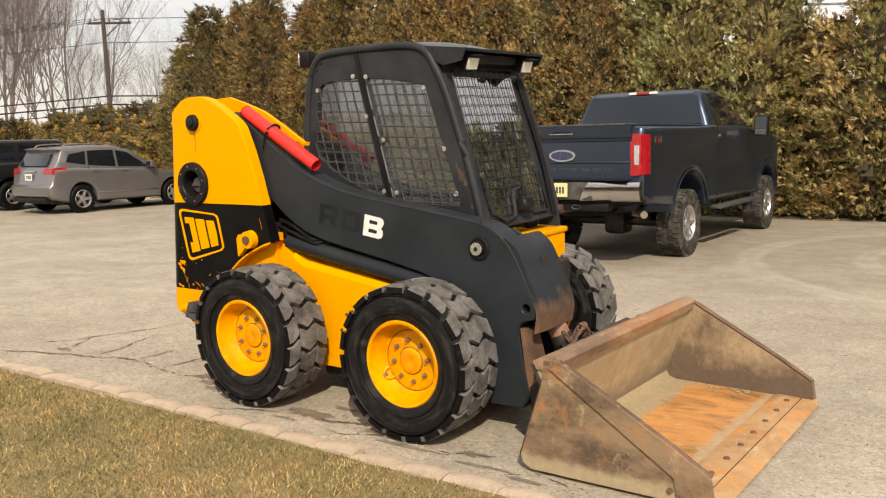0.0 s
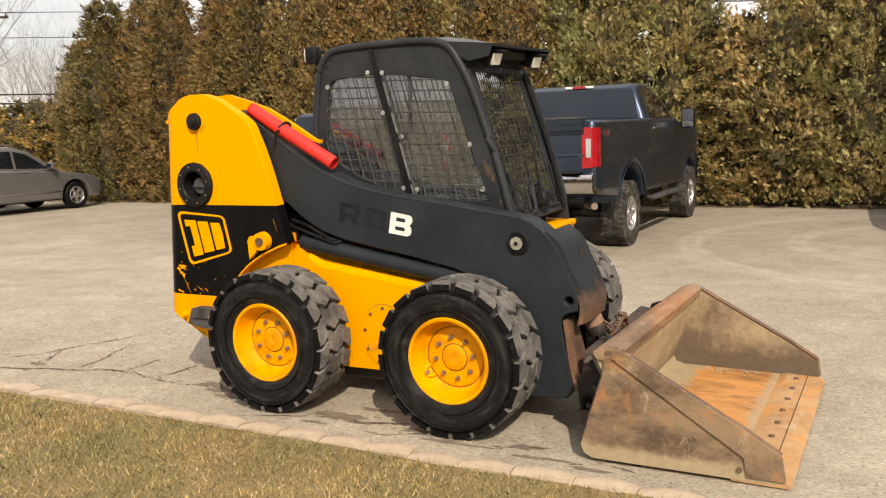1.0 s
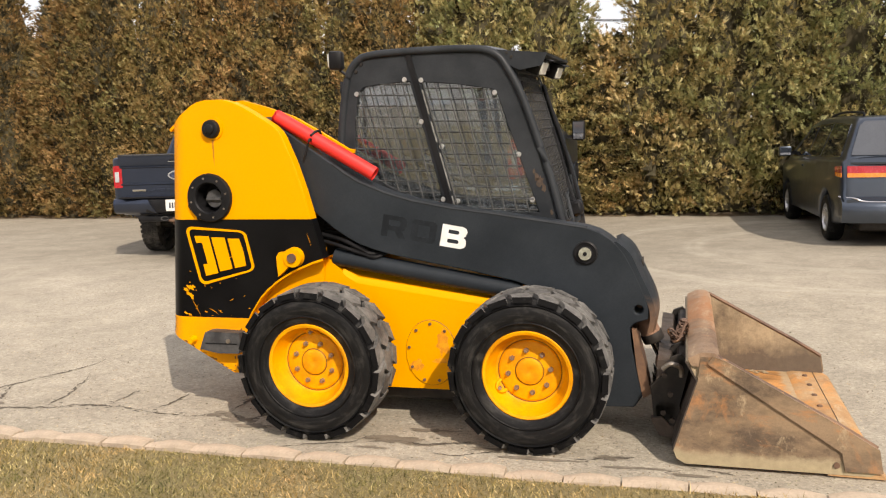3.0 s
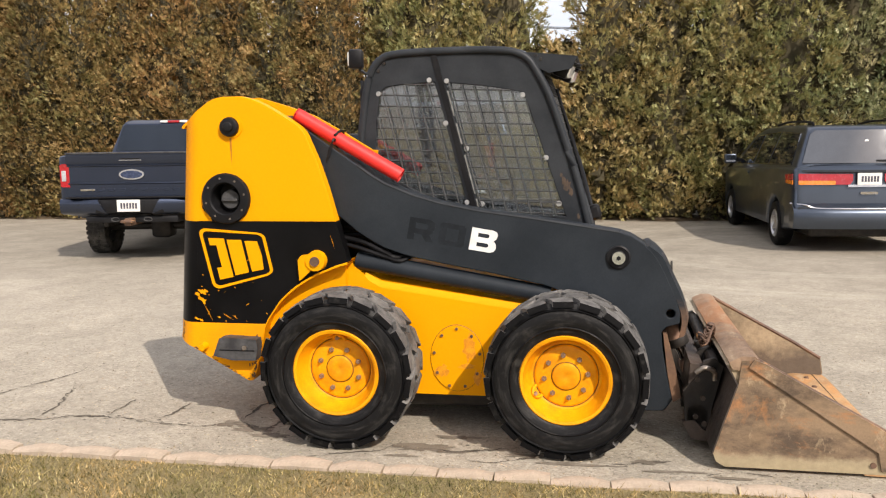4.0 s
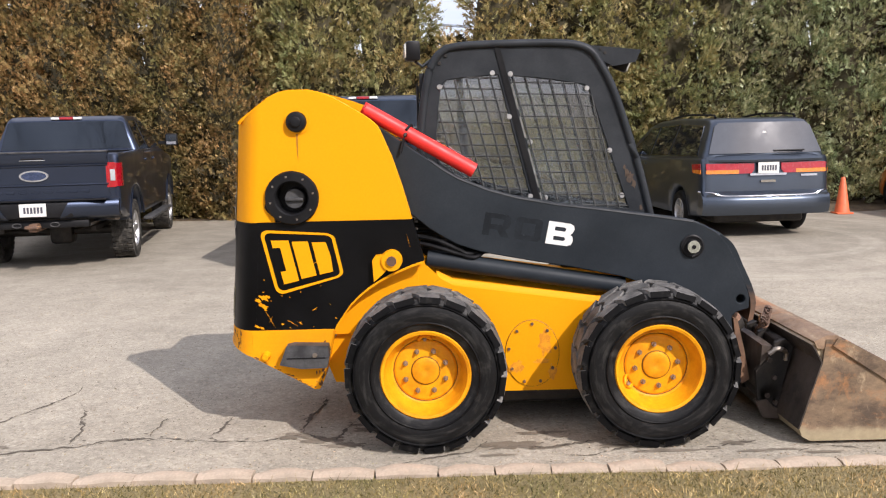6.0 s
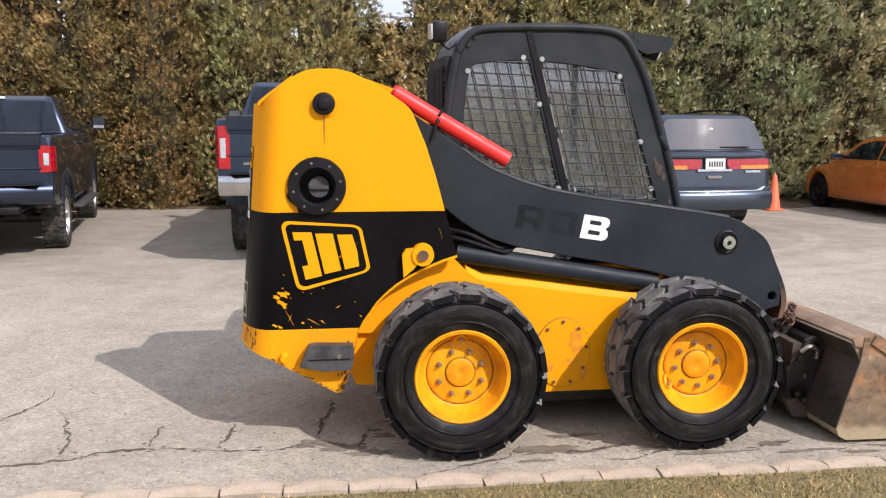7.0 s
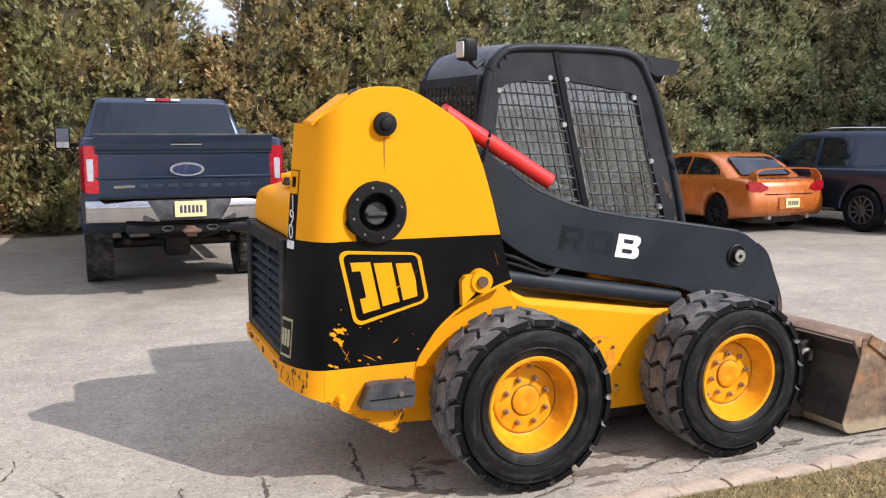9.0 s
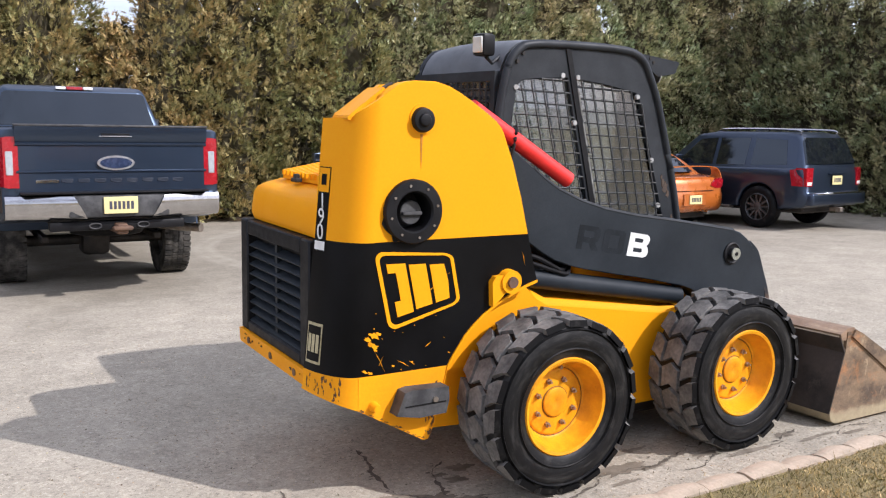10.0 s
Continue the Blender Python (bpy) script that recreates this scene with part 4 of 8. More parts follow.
    spots += [(rng.uniform(-0.88, -0.45), 0.61 + 0.30 * rng.random() ** 2.0, rng.uniform(0.0015, 0.005)) for _ in range(16)]
    for cx, cz, r in spots:
        prism(bm, [(cx + r * q * math.cos(a + 0.4 * q), cz + 0.7 * r * q * math.sin(a)) for a in np.arange(12) * math.pi / 6 for q in [rng.choice((0.5, 0.75, 0.95, 1.3))]], -0.6112, -0.6128)
    for x0, z0, dx, dz in ((-0.85, 0.71, 0.05, -0.10), (-0.74, 0.655, 0.06, -0.035), (-0.68, 0.645, 0.03, -0.02), (-0.60, 0.70, 0.03, 0.02), (-0.83, 0.64, 0.02, 0.04), (-0.085, 1.10, 0.02, -0.07), (-0.62, 0.93, 0.14, 0.10)):
        w = 0.0022
        prism(bm, [(x0, z0), (x0 + dx * 0.5, z0 + dz * 0.45 + w), (x0 + dx, z0 + dz), (x0 + dx * 0.5, z0 + dz * 0.45 - w)], -0.6112, -0.6128)
    tagged(part("paint_chip", bm, M_YELLOW_WORN, black, "chipped paint showing yellow beneath", 0), kind="stuff")
    # rust and grime along the low rear corner
    bm = bmesh.new()
    for _ in range(34):
        s_, cz, q = 0.03 + 0.22 * rng.random(), 0.49 + 0.10 * rng.random() ** 0.6, rng.uniform(0.002, 0.007)
        x, y, turn = corner_point(cz, s_, 0.0022)
        ring = [(q * e * math.cos(a), 2.6 * q * e * math.sin(a)) for a in np.arange(10) * math.pi / 5 for e in [rng.choice((0.4, 0.7, 1.2))]]
        side = Vector((math.sin(radians(turn)), -math.cos(radians(turn)), 0))
        bm.faces.new([bm.verts.new(Vector((x, y, cz)) + side * u + Vector((0, 0, v))) for u, v in ring])
    for _ in range(26):
        cx = rng.uniform(-0.92, -0.58)
        cz, q = 0.452 - (cx + 0.925) * 0.566 + 0.010 * rng.random(), rng.uniform(0.002, 0.005)
        prism(bm, [(cx + 2.4 * q * e * math.cos(a), cz + q * e * math.sin(a)) for a in np.arange(10) * math.pi / 5 for e in [rng.choice((0.4, 0.7, 1.1))]], -0.6122, -0.6135)
    for _ in range(12):
        cy, cz, q = rng.uniform(-0.345, 0.57), 0.512 + 0.05 * rng.random() ** 0.5, rng.uniform(0.003, 0.011)
        prism(bm, [(cy + q * e * math.cos(a), cz + 0.8 * q * e * math.sin(a)) for a in np.arange(10) * math.pi / 5 for e in [rng.choice((0.4, 0.7, 1.3))]], -1.1135 + REAR_SHIFT, -1.119 + REAR_SHIFT, "x")
    # dirt thrown up by the tyre beside the arch
    for _ in range(30):
        cz = 0.29 + 0.24 * rng.random()
        cx, q = -0.565 + (cz - 0.30) * 0.30 - 0.045 * rng.random() ** 2.5, rng.uniform(0.002, 0.008)
        prism(bm, [(cx + q * e * math.cos(a), cz + 2.2 * q * e * math.sin(a)) for a in np.arange(10) * math.pi / 5 for e in [rng.choice((0.4, 0.7, 1.1))]], -0.6122, -0.6135)
    tagged(part("rust_spot", bm, M_GRIME, black, "rust spots and grime on the low rear corner", 0), kind="stuff")
    # lift pin bracket
    bm = plate([(-0.262, 0.855), (-0.268, 0.97), (-0.25, 0.995), (-0.20, 1.0), (-0.19, 0.92), (-0.22, 0.89)], -0.60, -0.645, off=0.006)
    cyl(bm, (-0.166, -0.60, 0.966), (-0.166, -0.655, 0.966), 0.058, 0.054, 28)
    boss = part("pin_bracket", bm, M_YELLOW, L)
    part("pin", rod((-0.166, -0.65, 0.966), (-0.166, -0.668, 0.966), 0.026, n=18), M_RUST, boss)
    # flared arch lip
    bm = bmesh.new()
    lip = [(x, z) for x, z in arch] + [(-0.50, 0.52), (-0.53, 0.40), (-0.55, 0.33)]
    rings = []
    for x, z in lip:
        rings.append([bm.verts.new((x, y, z + dz)) for y, dz in ((-0.618, 0.0), (-0.618, -0.012), (-0.46, -0.012), (-0.46, 0.0))])
    for a, b in zip(rings, rings[1:]):
        for k in range(4):
            bm.faces.new((a[k], a[(k + 1) % 4], b[(k + 1) % 4], b[k]))
    part("arch_lip", bm, M_YELLOW, L)
    # rubber step and bolt
    bm = plate([(-0.775, 0.425), (-0.735, 0.525), (-0.70, 0.532), (-0.515, 0.525), (-0.51, 0.47), (-0.525, 0.405), (-0.66, 0.402)], -0.61, -0.685, off=0.020, seg=3)
    step = part("rubber_bumper", bm, M_PLASG, L, "scuffed grey rubber bumper block")
    part("groove", boxes((-0.735, -0.53, -0.6875, -0.67, 0.458, 0.464)), M_PLAS, step)
    part("bolt", rod((-0.585, -0.675, 0.478), (-0.585, -0.695, 0.478), 0.013, n=10), M_STEEL, step)
    part("tow_bolt", rod((-0.854, -0.61, 0.463), (-0.854, -0.66, 0.463), 0.024, 0.017, n=14), M_YELLOW, L)

    # chassis
    side = [(-0.02, 0.95), (0.06, 0.868), (0.10, 0.832), (0.16, 0.800), (0.95, 0.684), (1.36, 0.670), (1.36, 0.22), (1.25, 0.192), (0.28, 0.192), (0.0, 0.24), (-0.5, 0.27), (-0.55, 0.40), (-0.45, 0.62), (-0.2, 0.85)]
    ch = part("chassis", plate(side, -0.50, 0.62, off=0.008), M_YELLOW, L)
    # its top edge slopes back below the lift cylinder
    bm = bmesh.new()
    rings = [[bm.verts.new((x, y, z + dz)) for y, dz in ((-0.5005, -0.006), (-0.5005, 0.0), (-0.476, 0.030), (-0.40, 0.032), (-0.40, -0.006))] for x, z in ((0.07, 0.850), (0.10, 0.832), (0.16, 0.800), (0.95, 0.684), (1.36, 0.670))]
    for a, b in zip(rings, rings[1:]):
        for k in range(5):
            bm.faces.new((a[k], a[(k + 1) % 5], b[(k + 1) % 5], b[k]))
    bm.faces.new(rings[0])
    bm.faces.new(rings[-1][::-1])
    part("chassis_ledge", bm, M_YELLOW, ch)
    oval = circle(0.588, 0.405, 0.148, 36, 0.188)
    cov = part("oval_cover", plate(oval, -0.498, -0.507, off=0.003), M_YELLOW, L, "oval yellow inspection plate with bolts")
    part("cover_seam", tube(bmesh.new(), [(x, -0.5015, z) for x, z in oval + oval[:1]], 0.0032, 6), M_GROOVE, cov)
    rng = random.Random(31)
    for cx, cz, dx, dz in ((0.66, 0.47, 0.05, 0.10), (0.50, 0.33, 0.05, 0.05), (0.64, 0.36, 0.06, 0.02), (0.70, 0.30, 0.03, 0.06)):
        part("rust_streak", plate([(cx + dx * rng.uniform(0.5, 1.0) * math.cos(a), cz + dz * rng.uniform(0.4, 1.0) * math.sin(a)) for a in np.arange(16) * math.pi / 8], -0.5072, -0.5080), M_STREAK, cov)
    for k in range(9):
        a = radians(40 * k + 10)
        part("bolt", rod((0.588 + 0.13 * math.cos(a), -0.505, 0.405 + 0.168 * math.sin(a)), (0.588 + 0.13 * math.cos(a), -0.516, 0.405 + 0.168 * math.sin(a)), 0.009, n=6), M_RUST, cov)
    for x in (0.0, 1.2):
        part("axle_housing", boxes((x - 0.16, x + 0.16, -0.62, 0.62, 0.28, 0.54), off=0.03), M_DARK, L)
    part("belly_pan", boxes((0.22, 1.22, -0.43, 0.56, 0.10, 0.20), (0.02, 0.25, -0.40, 0.52, 0.15, 0.26), off=0.02), M_DARK, L, "greasy black belly pan")
    part("front_panel", boxes((1.18, 1.365, -0.34, 0.66, 0.30, 0.93), (1.08, 1.375, -0.30, 0.68, 0.93, 0.965), off=0.012, seg=2), M_YELLOW, L)
    part("front_step", boxes((1.36, 1.52, -0.25, 0.42, 0.16, 0.20), (1.365, 1.40, -0.30, 0.60, 0.2, 0.55), off=0.01), M_DARK, L)
    # engine cover, vent and grille
    sect = [(-1.055, 1.17), (-1.066, 1.20), (-1.062, 1.27), (-1.054, 1.318), (-1.034, 1.345), (-0.995, 1.362), (-0.90, 1.384), (-0.08, 1.388), (-0.08, 1.17)]
    bm = bmesh.new()
    rings = []
    for y, d in ((-0.355, 0.02), (-0.34, 0.004), (-0.32, 0.0), (0.46, 0.0), (0.53, 0.006), (0.58, 0.022), (0.61, 0.05), (0.622, 0.085)):
        rings.append([bm.verts.new((max(x, -0.98 - 0.2) + (d if x < -0.9 else 0) * 0.9, y, z - (d if z > 1.2 else 0))) for x, z in sect])
    n = len(sect)
    for a, b in zip(rings, rings[1:]):
        for k in range(n):
            bm.faces.new((a[k], a[(k + 1) % n], b[(k + 1) % n], b[k]))
    bm.faces.new(rings[0])
    bm.faces.new(rings[-1][::-1])
    cover_box = part("engine_cover", bm, M_YELLOW, L, "yellow rounded engine cover")
    cover_box.location.x = REAR_SHIFT
    bm = plate([(-0.93, 1.385), (-0.93, 1.415), (-0.16, 1.56), (-0.16, 1.385)], -0.34, 0.42, off=0.01)
    vent = part("vent_cover", bm, M_YELLOW, L)
    vent.location.x = REAR_SHIFT
    for k in range(15):
        y = -0.33 + k * 0.051
        part("rib", plate([(-0.94, 1.405), (-0.94, 1.428), (-0.16, 1.575), (-0.16, 1.55)], y, y + 0.024, off=0.004), M_YELLOW, vent)
    latch = part("latch", boxes((-0.985, -0.95, 0.10, 0.17, 1.385, 1.405), (-0.98, -0.955, 0.12, 0.15, 1.40, 1.425), off=0.004), M_DARK, L)
    latch.location.x = REAR_SHIFT
    grille = part("rear_grille", boxes((-1.10, -1.04, -0.345, -0.24, 0.575, 1.165), (-1.10, -1.04, 0.50, 0.60, 0.575, 1.165), (-1.10, -1.04, -0.24, 0.50, 1.09, 1.165), (-1.10, -1.04, -0.24, 0.50, 0.575, 0.63), off=0.008), M_PLAS, L, "black slatted rear grille")
    grille.location.x = REAR_SHIFT
    for k in range(9):
        z = 0.652 + k * 0.050
        bm = boxes((-1.095, -1.040, -0.245, 0.505, -0.012, -0.002), off=0.002)
        bmesh.ops.rotate(bm, cent=(-1.06, 0, 0), matrix=Matrix.Rotation(radians(-28), 3, "Y"), verts=bm.verts)
        bmesh.ops.translate(bm, verts=bm.verts, vec=(0, 0, z))
        part("slat", bm, M_ARM, grille)
    part("grille_post", boxes((-1.075, -1.05, 0.12, 0.15, 0.62, 1.10)), M_ARM, grille)
    part("radiator", boxes((-0.975, -0.10, -0.34, 0.60, 0.56, 1.17)), M_DARK, L)
    rear_sill = part("rear_sill", plate([(-1.11, 0.50), (-1.115, 0.575), (-0.9, 0.585), (-0.9, 0.40), (-1.0, 0.44)], -0.36, 0.60, off=0.01), M_YELLOW_WORN, L, "yellow rear sill with rust and chipped paint")
    rear_sill.location.x = REAR_SHIFT
    for y in (-0.2, 0.12, 0.45):
        part("sill_hole", rod((-1.105, y, 0.535), (-1.117, y, 0.535), 0.018, n=12), M_RUST, rear_sill)
    # number strip on the rear corner
    strip = part("number_strip", on_corner(0.012, 0.092, 1.130, 1.492, 0.002), M_BLACK, L, "black strip with pale digits and a yellow square")
    part("strip_square", on_corner(0.016, 0.088, 1.385, 1.488, 0.0035), M_YELLOW, strip)
    part("square_mark", on_corner(0.034, 0.070, 1.415, 1.462, 0.0045), M_BLACK, strip)
    part("strip_end", on_corner(0.016, 0.088, 1.134, 1.172, 0.0035), M_WHITE, strip)
    for k, ch_ in enumerate("190"):
        z = 1.342 - 0.066 * k
        x, y, turn = corner_point(z, 0.052, 0.0045)
        text_mesh("digit", ch_, 0.098, M_WHITE, strip, Matrix.Translation((x, y, z)) @ pose(0, 0, 0, 90, 0, turn - 90), 0.0008)
    # small worn emblem on the rear corner
    small = part("small_emblem", on_corner(0.014, 0.116, 0.635, 0.815, 0.002), M_PALE, L, "small pale worn emblem frame")
    part("emblem_field", on_corner(0.021, 0.109, 0.647, 0.803, 0.003), M_BLACK, small)
    for s0 in (0.028, 0.054, 0.081):
        part("emblem_bar", on_corner(s0, s0 + 0.020, 0.685, 0.765, 0.004), M_PALE, small)
    # stain below the plug, torn rubber round the port
    bm = bmesh.new()
    prism(bm, [(-0.642, 1.648), (-0.630, 1.648), (-0.632, 1.60), (-0.634, 1.53), (-0.636, 1.49), (-0.639, 1.54), (-0.641, 1.60)], -0.6104, -0.6114)
    part("drip_stain", bm, M_DRIP, panel, "brown drip stain below the plug", 0)
    rng = random.Random(3)
    ring = [(-0.676 + q * math.cos(a), 1.308 + q * math.sin(a)) for a in np.arange(40) * 2 * math.pi / 40 for q in [0.139 + (0.020 * rng.random() if 3.2 < a < 4.1 else 0.003 * rng.random())]]
    part("torn_gasket", holed(ring, [circle(-0.676, 1.308, 0.09, 24)], -0.611, -0.619), M_PLAS, port)

    # boom
    arm_top = [(-0.45, 1.70), (-0.36, 1.76), (-0.27, 1.70), (-0.188, 1.645), (-0.07, 1.562), (0.044, 1.484), (0.12, 1.428), (0.198, 1.381), (0.353, 1.317), (0.507, 1.272), (0.721, 1.230), (0.964, 1.197), (1.234, 1.156), (1.412, 1.128), (1.47, 1.118),
               (1.53, 1.098), (1.589, 1.061), (1.63, 1.022), (1.664, 0.978), (1.71, 0.89), (1.757, 0.784), (1.785, 0.692), (1.783, 0.63), (1.715, 0.610), (1.69, 0.582), (1.70, 0.473), (1.735, 0.29), (1.757, 0.215), (1.713, 0.150)]
    arm_bot = [(1.50, 0.142), (1.40, 0.20), (1.36, 0.60), (1.30, 0.72), (1.15, 0.80), (1.07, 0.828), (0.964, 0.850), (0.811, 0.884), (0.595, 0.923), (0.378, 0.966), (0.29, 0.988), (0.19, 1.022), (0.11, 1.066), (0.034, 1.116), (-0.059, 1.194), (-0.2, 1.32), (-0.45, 1.5)]
    hole = circle(1.736, 0.683, 0.024, 14)
    boom = part("boom_arm", bevel(holed(arm_top + arm_bot, [hole], -0.51, -0.355), 0.005), M_ARM, L, "black painted steel boom arm", 30)
    part("boom_edge", tube(bmesh.new(), [(x, -0.50, z - 0.004) for x, z in arm_top[5:15]], 0.012, 8), M_CAB, boom)
    bm = bmesh.new()
    revolve(bm, [(0.064, 0.0), (0.064, -0.008), (0.056, -0.012), (0.05, -0.008), (0.038, -0.008), (0.036, -0.028), (0.03, -0.032), (0.012, -0.032)], 32)
    cyl(bm, (0, -0.03, 0), (0, -0.04, 0), 0.012, n=6)
    bmesh.ops.translate(bm, verts=bm.verts, vec=(1.462, -0.51, 0.984))
    part("boom_pin", bm, M_PLAS, boom, "black ringed pivot pin")
    part("pin_head", rod((1.462, -0.538, 0.984), (1.462, -0.546, 0.984), 0.034, n=20), M_PINHEAD, boom)
    # white letter, made of bars
    def letter(pts, name, mat, d, holes=()):
        ox, oz, w, h = 0.661, 1.020, 0.144, 0.121
        f = lambda u, v: (ox + u * w + v * 0.024 - 0.0, oz + v * h - u * w * 0.165)  # noqa: E731
        return part(name, holed([f(*p) for p in pts], [[f(*p) for p in hh] for hh in holes], -0.5105, -0.5105 - d), mat, boom)

    letter([(0, 0), (0.80, 0), (0.95, 0.08), (1.0, 0.22), (0.97, 0.42), (0.87, 0.52), (0.95, 0.62), (0.99, 0.78), (0.94, 0.93), (0.80, 1.0), (0.0, 1.0)], "letter_b", M_WHITE, 0.002,
           [[(0.26, 0.20), (0.26, 0.38), (0.64, 0.38), (0.70, 0.34), (0.70, 0.24), (0.64, 0.20)], [(0.26, 0.62), (0.26, 0.80), (0.63, 0.80), (0.68, 0.76), (0.68, 0.66), (0.63, 0.62)]])
    letter([(u - 2.38, v) for u, v in ((0, 0), (0.26, 0), (0.26, 0.30), (0.52, 0.30), (0.72, 0), (1.03, 0), (0.83, 0.33), (0.96, 0.44), (1.0, 0.65), (0.97, 0.88), (0.84, 1.0), (0, 1.0))], "faded_letter_r", M_GHOST, 0.0006,
           [[(u - 2.38, v) for u, v in ((0.26, 0.53), (0.26, 0.79), (0.67, 0.79), (0.72, 0.73), (0.72, 0.59), (0.67, 0.53))]])
    letter([(u - 1.20, v) for u, v in ((0.10, 0), (0.90, 0), (1.0, 0.12), (1.0, 0.88), (0.90, 1.0), (0.10, 1.0), (0, 0.88), (0, 0.12))], "faded_letter_o", M_GHOST, 0.0006,
           [[(u - 1.20, v) for u, v in ((0.27, 0.23), (0.27, 0.77), (0.73, 0.77), (0.73, 0.23))]])
    # red safety strut on the boom
    a, b = Vector((-0.302, -0.47, 1.762)), Vector((0.285, -0.47, 1.418))
    bm = bmesh.new()
    cyl(bm, a, b, 0.040, n=20, cap=False)
    cyl(bm, a, b, 0.034, n=20, cap=False)
    cyl(bm, a, a + (b - a) * 0.02, 0.040, n=20)
    strut = part("safety_strut", bm, M_RED, L, "red plastic strut tube strapped to the boom")
    m = a.lerp(b, 0.40)
    part("strap", tube(bmesh.new(), curve([m + Vector((-0.005, -0.044, 0.02)), m + Vector((0.02, 0.0, 0.045)), m + Vector((0.02, 0.04, 0.02)), m + Vector((0, 0.0, -0.045)), m + Vector((-0.01, -0.046, 0.0)), m + Vector((-0.04, -0.06, -0.10))], 5), 0.008, 6), M_PLAS, strut)
    # hydraulic lines below the boom
    part("lift_cylinder", rod((0.02, -0.462, 0.945), (1.10, -0.462, 0.762), 0.050, n=24), M_ARM, L)
    for k, (y, dz) in enumerate(((-0.50, 0.0), (-0.485, 0.034), (-0.455, 0.05), (-0.44, 0.088))):
        part("hose", tube(bmesh.new(), curve([(-0.06, y + 0.03, 1.04 + dz), (0.06 + 0.02 * k, y, 1.015 + dz * (1.2 - 0.3 * (k % 2))), (0.20, y - 0.006 * k, 0.968 + dz * 0.6), (0.28 - 0.03 * k, y, 0.950 + dz * 0.5), (0.34, y + 0.06, 0.975)], 5), 0.011 + 0.002 * (k % 2), 8), M_HOSE, L)
    # tilt cylinder, coupler and hoses at the boom's foot
    bm = bmesh.new()
    rings = []
    prof = curve([(1.62, 0, 1.045), (1.69, 0, 0.985), (1.745, 0, 0.87), (1.80, 0, 0.75), (1.822, 0, 0.66), (1.808, 0, 0.565)], 4)
    for y, dx, dz in ((-0.508, 0.0, 0.0), (-0.45, 0.012, 0.0), (-0.30, 0.016, 0.004), (-0.18, 0.012, 0.0), (-0.13, 0.0, -0.01)):
        rings.append([bm.verts.new((p.x + dx, y, p.z + dz)) for p in prof] + [bm.verts.new((p.x + dx - 0.028, y, p.z + dz - 0.012)) for p in prof[::-1]])
    n = len(rings[0])
    for a, b in zip(rings, rings[1:]):
        for k in range(n):
            bm.faces.new((a[k], a[(k + 1) % n], b[(k + 1) % n], b[k]))
    bm.faces.new(rings[0])
    bm.faces.new(rings[-1][::-1])
    front = part("boom_front", bm, M_BOOMFRONT, L, "scratched black boom end plate rusting along its lower edge")
    part("slot", plate(circle(-0.33, 0.905, 0.022, 16, 0.034), 1.745, 1.754, "x"), M_DARK, front)
    part("boom_inner", plate([(1.45, 1.05), (1.66, 0.93), (1.77, 0.70), (1.70, 0.60), (1.72, 0.16), (1.52, 0.15), (1.40, 0.6)], -0.16, -0.13, off=0.004), M_ARM, L)
    part("boom_foot", plate([(1.62, 0.58), (1.70, 0.58), (1.76, 0.22), (1.72, 0.15), (1.62, 0.15)], -0.36, -0.32, off=0.008), M_DARK, L)
    part("foot_strip", plate([(1.70, 0.575), (1.722, 0.57), (1.765, 0.40), (1.80, 0.225), (1.757, 0.20), (1.725, 0.36)], -0.508, -0.36, off=0.003), M_RUST, L)
    cylinder = part("tilt_cylinder", rod((1.70, -0.25, 0.70), (1.80, -0.23, 0.465), 0.055, n=22, off=0.006), M_CYL, L, "rusty hydraulic tilt cylinder")
    part("gland", rod((1.787, -0.233, 0.497), (1.807, -0.229, 0.45), 0.061, n=22, off=0.004), M_DARK, cylinder)
    part("piston_rod", rod((1.795, -0.231, 0.476), (1.85, -0.225, 0.36), 0.03, n=16), M_CHROME, cylinder)
    part("rod_eye", rod((1.862, -0.285, 0.335), (1.862, -0.165, 0.335), 0.05, n=20, off=0.008), M_CYL, cylinder)
    # quick coupler: two hooked cheeks on a cross tube
    cheek = [(1.80, 0.30), (1.815, 0.13), (1.85, 0.05), (1.935, 0.035), (1.955, 0.10), (1.945, 0.20), (2.0, 0.43), (1.955, 0.475), (1.90, 0.455), (1.865, 0.36)]
    coupler = part("coupler", rod((1.875, -0.60, 0.17), (1.875, 0.56, 0.17), 0.055, n=18), M_DARK, L, "greasy black quick coupler")
    for y in (-0.60, -0.36, -0.19, 0.53):
        part("cheek", plate(cheek if abs(y) > 0.4 else [(x, z) for x, z in cheek if z > 0.1] + [(1.90, 0.12)], y, y + 0.028, off=0.005), M_DARK, coupler)
    part("lug", plate([(1.80, 0.13), (1.845, 0.038), (1.965, 0.026), (1.975, 0.075), (1.90, 0.095), (1.86, 0.14)], -0.615, -0.57, off=0.006), M_BACKDARK, coupler, "muddy lug of the coupler")
    part("top_beam", boxes((1.93, 1.985, -0.60, 0.56, 0.40, 0.46), off=0.012), M_DARK, coupler)
    part("coupler_pin", rod((1.852, -0.40, 0.36), (1.852, -0.17, 0.36), 0.022, n=14), M_STEEL, coupler)
    part("coupler_plate", plate([(1.835, 0.44), (1.90, 0.43), (1.955, 0.30), (1.925, 0.07), (1.86, 0.06), (1.82, 0.20)], -0.585, 0.53, off=0.01), M_BACKDARK, coupler, "dark greasy coupler plate")
    part("lock_handle", tube(bmesh.new(), curve([(1.86, -0.62, 0.40), (1.90, -0.63, 0.43), (1.95, -0.62, 0.41), (1.955, -0.61, 0.36)], 4), 0.013, 8), M_STEEL, coupler)
